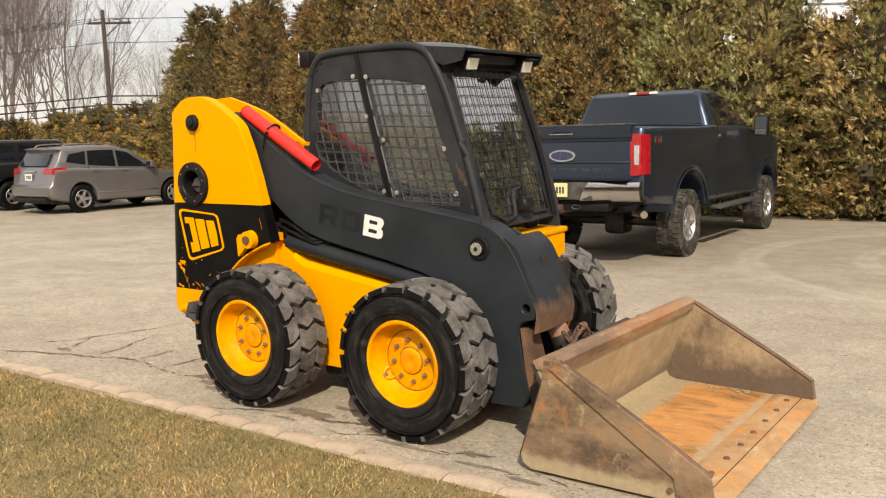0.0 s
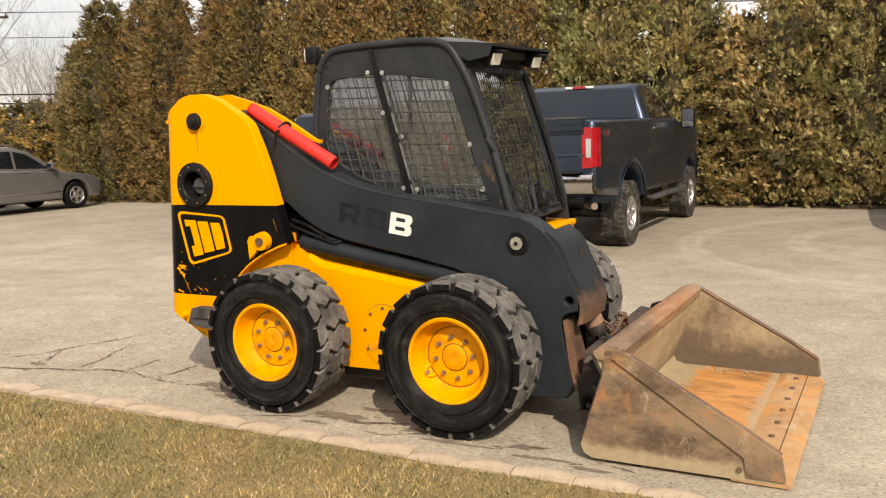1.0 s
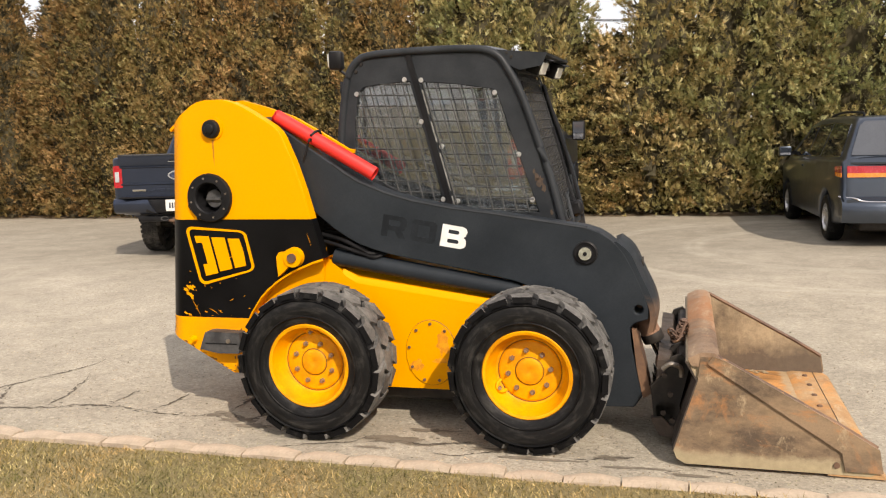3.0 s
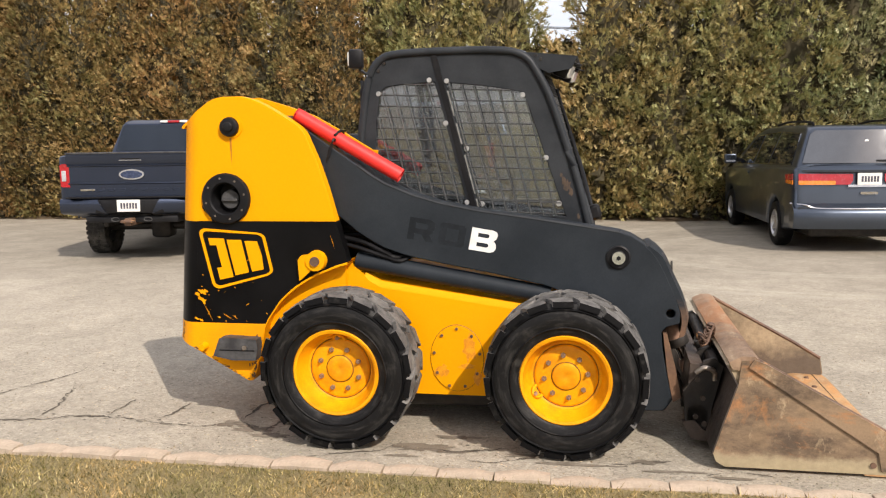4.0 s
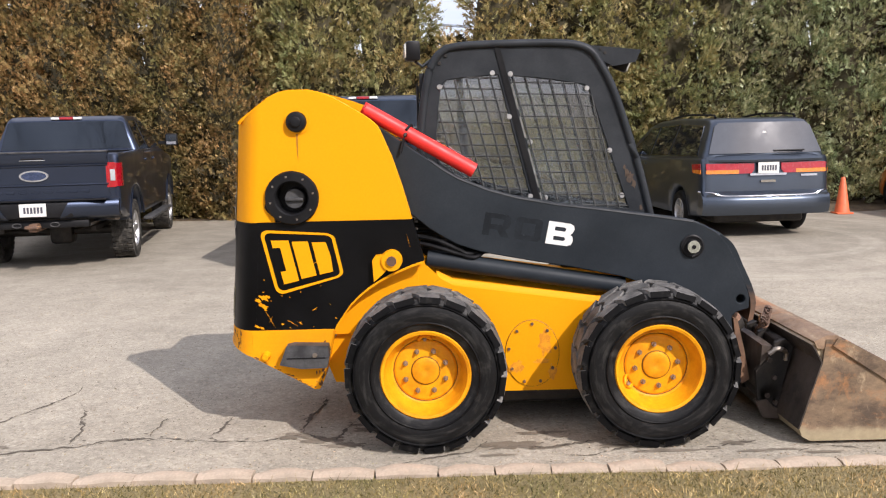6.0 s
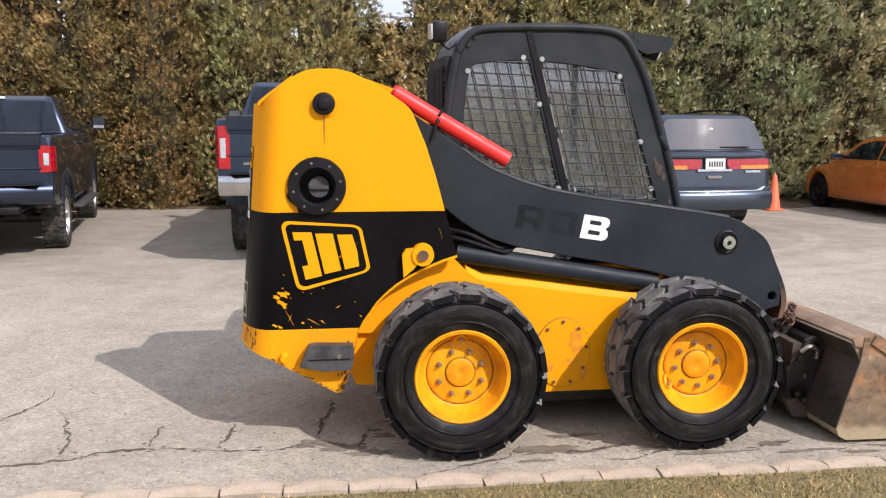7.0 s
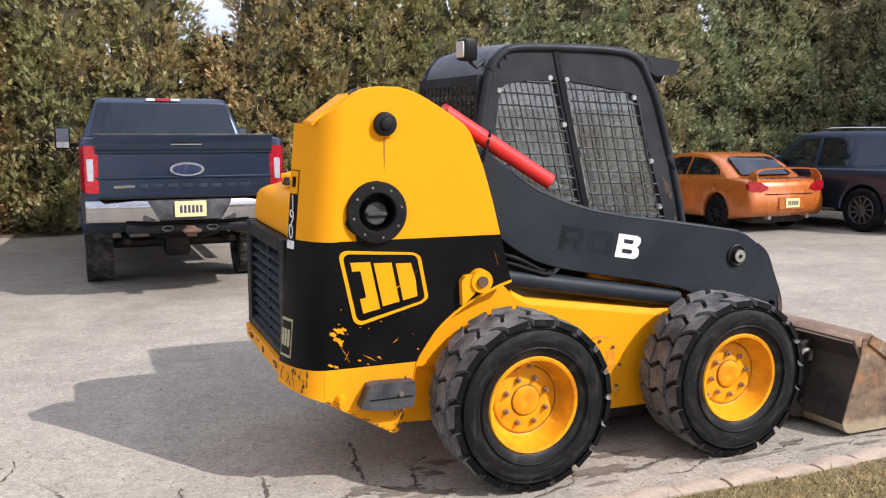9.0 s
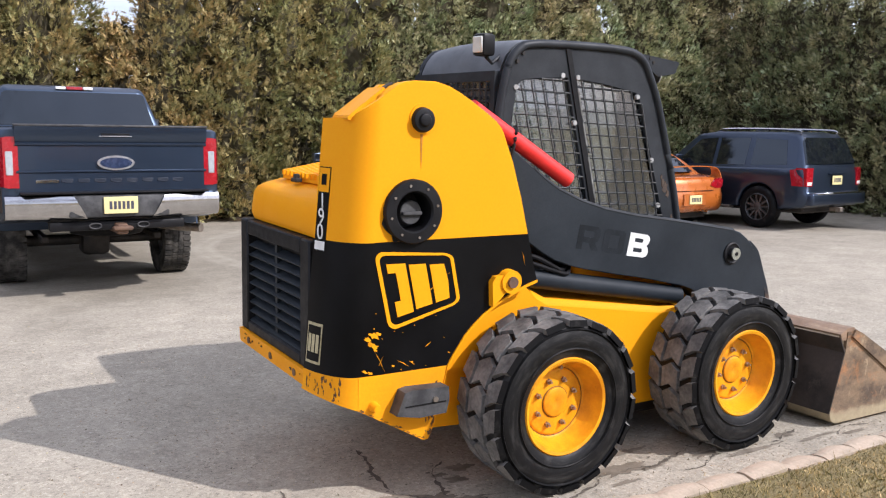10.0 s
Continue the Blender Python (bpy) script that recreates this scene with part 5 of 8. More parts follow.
    for x, z in ((1.87, 0.36), (1.90, 0.26), (1.865, 0.16), (1.91, 0.12)):
        part("coupler_bolt", rod((x, -0.60, z), (x, -0.612, z), 0.014, n=8), M_BACKDARK, coupler)
    # slack chain over the coupler
    links = curve([(1.90, -0.40, 0.545), (1.925, -0.38, 0.50), (1.945, -0.35, 0.545), (1.965, -0.32, 0.58), (1.972, -0.29, 0.54), (1.955, -0.26, 0.47), (1.935, -0.24, 0.41), (1.925, -0.22, 0.35)], 3)
    for k, (p, q) in enumerate(zip(links, links[1:])):
        d = (q - p).normalized()
        e = d.cross(Vector((0, 0, 1)) if k % 2 else Vector((0.3, 1, 0.1))).normalized()
        mid = (p + q) / 2
        ring = [mid + d * 0.030 * math.cos(a) + e * 0.018 * math.sin(a) for a in np.arange(11) * 2 * math.pi / 10]
        part("chain_link", tube(bmesh.new(), ring, 0.006, 6), M_RUST, L)
    part("front_valve", boxes((1.38, 1.50, 0.30, 0.46, 0.60, 0.80), (1.40, 1.46, 0.46, 0.55, 0.68, 0.74), off=0.012), M_DARK, L)
    part("hose", tube(bmesh.new(), curve([(1.46, 0.30, 0.70), (1.56, 0.28, 0.66), (1.62, 0.34, 0.55), (1.56, 0.42, 0.42)], 5), 0.016, 8), M_HOSE, L)
    make_cab(L)
    make_bucket(L)
    return L


def make_cab(L):
    outline = [(-0.03, 1.02), (-0.025, 1.40), (-0.016, 1.62), (0.013, 1.83), (0.026, 1.90), (0.042, 1.965), (0.066, 2.02), (0.10, 2.062), (0.135, 2.087), (0.167, 2.100), (0.296, 2.114), (0.645, 2.118), (0.834, 2.110), (0.90, 2.098), (0.943, 2.081),
               (0.978, 2.055), (1.005, 2.022), (1.067, 1.915), (1.114, 1.805), (1.178, 1.62), (1.258, 1.37), (1.325, 1.10), (1.34, 0.97)]
    rear_win = [(0.085, 1.545), (0.098, 1.70), (0.115, 1.842), (0.128, 1.885), (0.155, 1.908), (0.25, 1.92), (post_x(1.93) - 0.035, 1.93), (post_x(1.6) - 0.035, 1.60), (post_x(1.22) - 0.035, 1.22), (0.48, 1.25), (0.35, 1.30), (0.20, 1.38), (0.10, 1.46)]
    front_win = [(post_x(1.925) + 0.03, 1.925), (0.70, 1.905), (0.92, 1.868), (0.945, 1.850), (1.022, 1.62), (1.10, 1.39), (1.175, 1.17), (0.90, 1.18), (post_x(1.19) + 0.03, 1.19)]
    cab = part("cab", bevel(holed(outline, [rear_win, front_win], -0.238, -0.215), 0.004), M_CAB, L, "black steel cab with mesh guarded windows", 30)
    part("cab_side", holed(outline, [rear_win, front_win], 0.64, 0.615), M_CAB, cab)
    for y in (-0.235, 0.638):
        part("cab_tube", tube(bmesh.new(), curve([(x, y, z) for x, z in inset(outline, 0.018)[1:-1]], 3), 0.023, 10), M_CAB, cab)
        sgn = -1 if y < 0 else 1
        part("window_post", plate([(post_x(2.085) - 0.016, 2.085), (post_x(2.085) + 0.016, 2.085), (post_x(1.2) + 0.016, 1.2), (post_x(1.2) - 0.016, 1.2)], y - 0.01, y + 0.012, off=0.004), M_PLAS, cab)
        for win in (rear_win, front_win):
            pane = part("side_pane", plate(win, y + 0.018 * -sgn, y + 0.022 * -sgn), M_GLASS, cab)
            pane.visible_shadow = False
            tagged(part("wire_guard", wire_mesh(win, y - 0.012 * -sgn - 0.004), M_GUARD, cab), kind="stuff")
        for x, z in ((0.112, 1.872), (0.408, 1.942), (0.508, 1.935), (0.935, 1.848), (1.065, 1.50), (1.137, 1.242), (0.70, 1.24), (0.615, 1.25), (0.50, 1.70), (0.615, 1.555)):
            part("window_screw", rod((x, y + 0.004, z), (x, y + sgn * 0.009, z), 0.016, 0.013, n=14), M_SCREW, cab)
        for z0, z1 in ((1.88, 1.74), (1.70, 1.58), (1.52, 1.30), (1.27, 1.215)):
            part("window_seal", plate([(post_x(z0) + 0.022, z0), (post_x(z0) + 0.032, z0), (post_x(z1) + 0.032, z1), (post_x(z1) + 0.022, z1)], y + sgn * 0.001, y + sgn * 0.006), M_PALESEAL, cab)
    for x, z in ((0.150, 2.041), (0.115, 2.000), (1.010, 2.062), (1.035, 2.040)):
        part("bolt", rod((x, -0.236, z), (x, -0.247, z), 0.011, 0.009, n=12), M_DARK, cab)
    rng = random.Random(8)
    for cx, cz, q in ((1.180, 1.345, 0.022), (1.165, 1.372, 0.016), (1.203, 1.308, 0.013), (1.150, 1.405, 0.008), (1.245, 1.17, 0.010)):
        part("rust_patch", plate([(cx + q * e * math.cos(a), cz + 1.6 * q * e * math.sin(a)) for a in np.arange(14) * math.pi / 7 for e in [rng.uniform(0.6, 1.25)]], -0.236, -0.2405), M_RUSTPATCH, cab)
    # roof
    up = [(x, z) for x, z in outline[3:18]]
    roof = up + [(x + (0.03 if x < 0.1 else -0.03 if x > 0.95 else 0), z - 0.035) for x, z in up[::-1]]
    bm = bmesh.new()
    ys = [-0.20, -0.12, 0.0, 0.2, 0.4, 0.52, 0.60]
    rings = []
    for y in ys:
        crown = 0.022 * (1 - ((y - 0.2) / 0.42) ** 2)
        rings.append([bm.verts.new((x, y, z + (crown if z > 1.95 else 0))) for x, z in roof])
    n = len(roof)
    for a, b in zip(rings, rings[1:]):
        for k in range(n):
            bm.faces.new((a[k], a[(k + 1) % n], b[(k + 1) % n], b[k]))
    bm.faces.new(rings[0])
    bm.faces.new(rings[-1][::-1])
    part("roof", bm, M_ROOF, cab, "black cab roof with sky sheen in its paint colour")
    # rear wall with a guarded window
    rw = [(-0.17, 1.46), (-0.17, 1.90), (0.57, 1.90), (0.57, 1.46)]
    part("rear_wall", holed([(-0.21, 1.0), (-0.21, 1.95), (0.61, 1.95), (0.61, 1.0)], [rw], 0.0, 0.03, "x"), M_CAB, cab)
    tagged(part("rear_guard", wire_mesh(rw, -0.014, "x", (0.06, 0.06), (0, 0), 0.005), M_WIRE, cab), kind="stuff")
    pane = part("rear_pane", plate(rw, 0.012, 0.017, "x"), M_GLASS, cab)
    pane.visible_shadow = False
    # windscreen, leaning: built upright then turned into place
    lean = math.atan2(1.30 - 1.015, 2.01 - 1.03)
    h = math.hypot(1.30 - 1.015, 2.01 - 1.03)
    M = Matrix.Translation((1.30, 0, 1.03)) @ Matrix.Rotation(-lean, 4, "Y")
    op = [(-0.13, 0.06), (-0.13, h - 0.06), (0.53, h - 0.06), (0.53, 0.06)]
    fr = part("windscreen_frame", bevel(holed([(-0.205, 0), (-0.205, h), (0.605, h), (0.605, 0)], [op], -0.02, 0.02, "x"), 0.005), M_CAB, cab)
    pane = part("windscreen", plate(op, 0.014, 0.019, "x"), M_SCREEN, fr)
    pane.visible_shadow = False
    part("windscreen_guard", wire_mesh(op, 0.026, "x", (0.062, 0.056), (0.0, 0.0), 0.0024), M_WIRE, fr)
    rng = random.Random(6)
    ragged = [(-0.13 + 0.66 * k / 14, h - 0.06 - rng.uniform(0.03, 0.075) - (0.07 if 7 <= k <= 9 else 0.0)) for k in range(15)]
    part("torn_shade", plate([(-0.13, h - 0.055), (0.53, h - 0.055)] + ragged[::-1], 0.004, 0.010, "x"), M_PLAS, fr, "torn black sun shade")
    part("guard_rim", tube(bmesh.new(), [(0.035, -0.13, 0.30), (0.035, -0.10, 0.08), (0.035, 0.0, 0.03), (0.035, 0.12, 0.05), (0.035, 0.16, 0.2), (0.035, 0.3, 0.22), (0.035, 0.34, 0.05), (0.035, 0.5, 0.05), (0.035, 0.54, 0.3)], 0.011, 8), M_CAB, fr)
    part("wiper", tube(bmesh.new(), [(0.05, 0.22, 0.10), (0.055, 0.30, 0.42), (0.05, 0.34, 0.62)], 0.008, 6), M_PLAS, fr)
    part("wiper_motor", boxes((0.02, 0.10, 0.16, 0.26, 0.06, 0.15), off=0.015), M_PLAS, fr)
    for dy in (0.575, 0.60, 0.62):
        part("pipe", tube(bmesh.new(), curve([(0.03, dy, 0.02), (0.045, dy + 0.01, 0.4), (0.035, dy - 0.01, 0.9)], 6), 0.009, 6), M_PLAS, fr)
    fr.matrix_local = M
    # visor with side gussets and lamps
    part("visor", plate([(0.95, 2.083), (1.235, 2.052), (1.232, 2.038), (0.95, 2.066)], -0.24, 0.645, off=0.003), M_CAB, cab)
    for y in (-0.243, 0.637):
        part("visor_gusset", plate([(0.96, 2.075), (1.232, 2.045), (1.205, 1.985), (1.08, 1.965), (1.03, 1.99)], y, y + 0.008), M_CAB, cab)
    for y in (-0.115, 0.50):
        lamp = part("work_lamp", bevel(boxes((-0.085, 0.0, -0.052, 0.052, -0.045, 0.045)), 0.014, 2), M_PLAS, cab, "black square work lamp with a clear lens")
        part("lens", boxes((-0.004, 0.006, -0.042, 0.042, -0.035, 0.035), off=0.004), M_LENS, lamp)
        part("lamp_cowl", plate([(-0.05, 0.046), (0.035, 0.052), (0.035, 0.058), (-0.05, 0.054)], -0.05, 0.05), M_PLAS, lamp)
        lamp.matrix_local = pose(1.195, y, 1.972, 0, 22, -14)
    part("visor_vent", boxes(*[(1.04 + 0.03 * k, 1.055 + 0.03 * k, 0.0, 0.45, 1.985, 2.03) for k in range(4)]), M_DARK, cab)
    lamp = part("rear_lamp", bevel(boxes((-0.075, 0.005, -0.205, -0.115, 2.02, 2.13)), 0.015, 2), M_PLAS, cab, "black rear work lamp on the cab roof")
    part("lens", boxes((-0.083, -0.073, -0.195, -0.125, 2.035, 2.115), off=0.004), M_LENS, lamp)
    lamp.matrix_local = pose(-0.035, -0.16, 0) @ pose(0, 0, 0, 0, 0, 9) @ pose(0.035, 0.16, 0)
    part("lamp_bracket", tube(bmesh.new(), [(-0.02, -0.16, 2.02), (0.02, -0.16, 1.99), (0.08, -0.16, 2.03)], 0.010, 7), M_CAB, lamp)
    # inside: seat, lap bar, console
    part("seat", bevel(boxes((0.22, 0.70, 0.0, 0.42, 1.02, 1.14), (0.16, 0.30, 0.0, 0.42, 1.10, 1.66)), 0.04, 3), M_SEAT, cab, "dark vinyl operator seat")
    part("lap_bar", tube(bmesh.new(), curve([(0.30, -0.08, 1.50), (0.62, -0.08, 1.38), (0.80, 0.0, 1.30), (0.80, 0.42, 1.30), (0.62, 0.50, 1.38), (0.30, 0.50, 1.50)], 5), 0.02, 8), M_PLAS, cab)
    for y in (-0.2, 0.48):
        part("console", boxes((0.35, 1.2, y, y + 0.13, 0.95, 1.20), off=0.02), M_PLAS, cab)
    part("control_lever", tube(bmesh.new(), curve([(0.85, -0.12, 1.2), (0.87, -0.11, 1.34), (0.84, -0.09, 1.44)], 4), 0.016, 8), M_PLAS, cab)
    part("cab_floor", boxes((-0.02, 1.3, -0.2, 0.6, 0.92, 0.96)), M_DARK, cab)


def make_bucket(L):
    outer = [(2.045, 0.545), (2.10, 0.545), (2.15, 0.525), (2.665, 0.235), (2.825, 0.135), (2.842, 0.03), (2.80, 0.008), (1.975, 0.012), (1.935, 0.035), (1.92, 0.075), (2.03, 0.42)]
    bucket = part("bucket", plate([(2.03, 0.42), (1.975, 0.517), (2.045, 0.548), (2.10, 0.548), (2.10, 0.50), (2.066, 0.41), (2.015, 0.27), (1.957, 0.085), (1.975, 0.05), (1.92, 0.075)], -0.885, 0.885, off=0.006), M_BACK, L, "rusty worn steel loader bucket on the ground")
    part("outer_back", plate([(1.972, 0.519), (2.024, 0.424), (1.913, 0.076), (1.923, 0.076), (2.034, 0.42), (1.985, 0.512)], -0.9045, 0.9045), M_BACKDARK, bucket, "dark greasy outer back of the bucket")
    part("bucket_floor", plate([(1.92, 0.075), (1.957, 0.085), (1.975, 0.052), (2.02, 0.036), (2.72, 0.024), (2.72, 0.004), (1.975, 0.010), (1.935, 0.035)], -0.885, 0.885, off=0.003), M_FLOOR, bucket, "orange rusty bucket floor with earth marks")
    part("top_bar", plate([(1.985, 0.535), (2.045, 0.565), (2.105, 0.565), (2.13, 0.545), (2.12, 0.50), (2.06, 0.49), (2.0, 0.50)], -0.90, 0.90, off=0.012, seg=2), M_TOPBAR, bucket)
    for s in (-1, 1):
        y0, y1 = (-0.905, -0.885) if s < 0 else (0.885, 0.905)
        part("side_plate", plate(outer, y0, y1, off=0.004), M_SIDE if s < 0 else M_INNER, bucket, "brown scratched side plate with a pale muddy lower edge")
        yo = (-0.918, -0.905) if s < 0 else (0.905, 0.918)
        strip = [(2.075, 0.515), (2.10, 0.553), (2.155, 0.533), (2.67, 0.243), (2.835, 0.14), (2.852, 0.03), (2.69, 0.03), (2.675, 0.118)]
        part("side_strip", plate(strip, *yo, off=0.003), M_RUST_BROWN, bucket)
        part("edge_rail", tube(bmesh.new(), [(2.12, s * 0.89, 0.545), (2.665, s * 0.89, 0.242), (2.828, s * 0.89, 0.142)], 0.012, 6), M_RUST, bucket)
        part("side_bolt", rod((2.655, s * 0.90, 0.055), (2.655, s * 0.914, 0.055), 0.014, n=10), M_RUST, bucket)
    edge = part("cutting_edge", plate([(2.62, 0.026), (2.66, 0.034), (2.84, 0.026), (2.875, 0.004), (2.865, -0.004), (2.62, 0.0)], -0.903, 0.903, off=0.003), M_EDGE, bucket, "bolted orange rusty cutting edge")
    for k in range(8):
        part("edge_bolt", rod((2.72, -0.78 + 0.222 * k, 0.026), (2.72, -0.78 + 0.222 * k, 0.040), 0.019, 0.014, n=8), M_RUST, edge)
    part("edge_seam", boxes((2.777, 2.780, -0.90, 0.90, 0.022, 0.0312)), M_DARK, edge)
    bucket.matrix_local = Matrix.Translation((0, -0.9, 0.01)) @ pose(0, 0, 0, -1.6) @ Matrix.Translation((0, 0.9, -0.01))
    # dried earth left in the bucket
    rng = random.Random(12)
    bm = bmesh.new()
    spots = [(2.0 + rng.expovariate(16.0), rng.uniform(-0.85, 0.85)) for _ in range(90)] + [(rng.uniform(2.0, 2.5), 0.86 - rng.expovariate(30.0)) for _ in range(90)] 
    for x, y in spots:
        r = rng.uniform(0.004, 0.011)
        vs = bmesh.ops.create_icosphere(bm, subdivisions=1, radius=r)["verts"]
        for v in vs:
            v.co = Vector((v.co.x * rng.uniform(0.8, 1.5) + min(x, 2.75), v.co.y * rng.uniform(0.8, 1.5) + max(-0.86, min(y, 0.86)), max(-0.004, v.co.z * rng.uniform(0.25, 0.6)) + 0.034))
    tagged(part("earth_crumbs", bm, M_MUD, bucket, "dried crumbs of pale earth"), kind="stuff")
    for y in (-0.5, 0.40):
        part("back_bracket", boxes((1.86, 1.935, y, y + 0.06, 0.10, 0.40), off=0.006), M_DARK, bucket)


make_loader()


# ---- lawn edging, cracks, grass ----
def make_edging():
    root = thing("lawn_edging", Matrix.Identity(4), "row of salmon concrete edging stones along the lawn", "edging", kind="structure")
    rng = random.Random(5)
    shapes = []
    for k in range(6):
        bm = bmesh.new()
        box(bm, -0.14, 0.14, -0.062, 0.062, -0.05, 0.032)
        bmesh.ops.subdivide_edges(bm, edges=bm.edges[:], cuts=2, use_grid_fill=True)
        for v in bm.verts:
            u = v.co.x / 0.14
            v.co.y *= 1 - 0.25 * abs(u) ** 4
            if v.co.z > 0:
                v.co.z -= 0.016 * abs(u) ** 3 + 0.012 * (v.co.y / 0.062) ** 2
            v.co += 0.006 * noise.noise_vector(v.co * 9 + Vector((k * 7.0, 0, 0)))
        ob = part("edging_stone", bm, M_STONE, root, smooth=60)
        shapes.append(ob.data)
        ob.matrix_local = pose(-8 - 0.31 * k, -1.215, 0.0)
    x = -7.7
    while x < 6.5:
        ob = new("edging_stone", rng.choice(shapes))
        ob.parent = root
        s = rng.uniform(0.92, 1.08)
        y = -1.175 - 0.02 * math.sin(x * 0.9) + (0.03 * min(0, x + 1) * 0.15)
        ob.matrix_local = pose(x + 0.14 * s, y + rng.uniform(-0.012, 0.012), 0.002 + rng.uniform(-0.006, 0.006), rng.uniform(-3, 3), rng.uniform(-1.5, 1.5), rng.uniform(-3, 3)) @ Matrix.Diagonal((s, 1, 1, 1))
        x += 0.287 * s


def ribbon(bm, pts, width, rng, step=0.018):
    """A ragged strip along a line on the ground."""
    line = []
    for (x0, y0), (x1, y1) in zip(pts, pts[1:]):
        n = max(1, int(math.hypot(x1 - x0, y1 - y0) / step))
        line += [(x0 + (x1 - x0) * i / n, y0 + (y1 - y0) * i / n) for i in range(n)]
    line.append(pts[-1])
    rows = []
    for i, (x, y) in enumerate(line):
        a, b = line[max(0, i - 1)], line[min(len(line) - 1, i + 1)]
        d = Vector((b[0] - a[0], b[1] - a[1])).normalized()
        off = 0.035 * noise.noise((x * 5, y * 5, 1.0)) + 0.022 * noise.noise((x * 15, y * 15, 4.0)) + rng.uniform(-0.006, 0.006)
        c = Vector((x - d.y * off, y + d.x * off))
        w = width * max(0.12, 0.50 + 1.1 * noise.noise((x * 6, y * 6, 8.0)) + 1.1 * noise.noise((x * 23, y * 23, 2.0))) * min(1, 4 * i / len(line) + 0.15, 4 * (len(line) - i) / len(line) + 0.15)
        rows.append([bm.verts.new((c.x - d.y * s * w, c.y + d.x * s * w, ground_z(c.x, c.y) + 0.0035)) for s in (-1, 1)])
    for a, b in zip(rows, rows[1:]):
        bm.faces.new((a[0], a[1], b[1], b[0]))


def make_cracks():
    rng = random.Random(9)
    lines = CRACKS
    root = thing("asphalt_cracks", Matrix.Identity(4), "dark ragged cracks filled with dirt in the asphalt", "cracks", kind="structure")
    for pts, w in lines:
        bm = bmesh.new()
        ribbon(bm, pts, w, rng)
        part("crack", bm, M_CRACK, root, smooth=0)
    # crumbs and chips broken out beside the cracks
    bm = bmesh.new()
    for pts, w in lines:
        for (x0, y0), (x1, y1) in zip(pts, pts[1:]):
            for _ in range(int(14 * math.hypot(x1 - x0, y1 - y0))):
                u, q = rng.random(), rng.uniform(0.003, 0.011)
                cx, cy = x0 + (x1 - x0) * u + rng.gauss(0, 0.035), y0 + (y1 - y0) * u + rng.gauss(0, 0.03)
                bm.faces.new([bm.verts.new((cx + q * rng.uniform(0.5, 1.8) * math.cos(a), cy + q * rng.uniform(0.4, 1.0) * math.sin(a), ground_z(cx, cy) + 0.0032)) for a in np.arange(6) * math.pi / 3])
    tagged(part("crumb", bm, M_CRACK, root, "crumbs and chips beside the cracks", 0), kind="stuff")
    for cx, cy, rx, ry in ((-0.74, -0.57, 0.09, 0.05), (-0.44, -0.73, 0.12, 0.035), (0.44, -0.79, 0.17, 0.06), (0.60, -0.84, 0.08, 0.02), (1.60, -0.84, 0.06, 0.03), (-0.27, -0.39, 0.07, 0.04), (-0.35, -0.51, 0.06, 0.04), (-0.56, -0.64, 0.13, 0.05), (1.0, -0.84, 0.12, 0.025), (2.0, -1.0, 0.10, 0.02), (-2.36, -0.62, 0.08, 0.03), (0.35, -0.92, 0.10, 0.018), (0.62, -0.62, 0.14, 0.03), (-0.40, -0.43, 0.045, 0.02), (1.25, -0.92, 0.22, 0.02), (1.72, -0.95, 0.15, 0.02)):
        bm = bmesh.new()
        ring = []
        for a in np.arange(48) * 2 * math.pi / 48:
            k = 0.9 + 0.75 * noise.noise((2.2 * math.cos(a), 2.2 * math.sin(a), cx * 9)) + 0.25 * noise.noise((6 * math.cos(a), 6 * math.sin(a), cy * 9))
            x, y = cx + rx * k * math.cos(a), cy + ry * k * math.sin(a)
            ring.append(bm.verts.new((x, y, ground_z(x, y) + 0.003)))
        bm.faces.new(ring)
        part("stain", bm, M_STAIN, root, "dark damp stain", 0)


CRACKS = [
    ([(-3.6, -1.02), (-2.9, -0.90), (-2.53, -0.81), (-2.1, -0.69), (-1.94, -0.66), (-1.81, -0.59), (-1.59, -0.55), (-1.41, -0.57), (-1.27, -0.60), (-1.05, -0.63), (-0.89, -0.62), (-0.78, -0.58), (-0.69, -0.55), (-0.58, -0.65), (-0.43, -0.71), (-0.24, -0.76)], 0.012),
    ([(-1.93, -0.66), (-1.95, -0.55), (-1.97, -0.39), (-2.04, -0.18), (-2.13, 0.07)], 0.010),
    ([(-2.77, -0.64), (-2.60, -0.46), (-2.52, -0.24), (-2.44, -0.06), (-2.35, 0.09), (-2.31, 0.2), (-2.29, 0.44)], 0.011),
    ([(-2.35, -0.64), (-2.42, -0.45), (-2.52, -0.26)], 0.013),
    ([(-1.54, -0.53), (-1.55, -0.38), (-1.54, -0.23)], 0.006),
    ([(-1.2, -0.57), (-1.16, -0.43), (-1.15, -0.24)], 0.010),
    ([(-0.71, -0.52), (-0.71, -0.33), (-0.66, -0.19), (-0.64, 0.0), (-0.60, 0.14)], 0.014),
    ([(-0.50, -0.66), (-0.46, -0.5), (-0.42, -0.38), (-0.30, -0.30)], 0.014),
    ([(-0.17, -1.0), (0.0, -0.95), (0.2, -0.9), (0.30, -0.72)], 0.010),
    ([(0.40, -0.80), (0.63, -0.83), (0.83, -0.76), (0.99, -0.72), (1.23, -0.71)], 0.011),
    ([(0.72, -0.97), (0.92, -0.92), (1.07, -0.89)], 0.009),
    ([(1.40, -0.89), (1.52, -0.87), (1.73, -0.82)], 0.013),
    ([(1.85, -0.98), (2.05, -0.92), (2.3, -0.95)], 0.010),
]


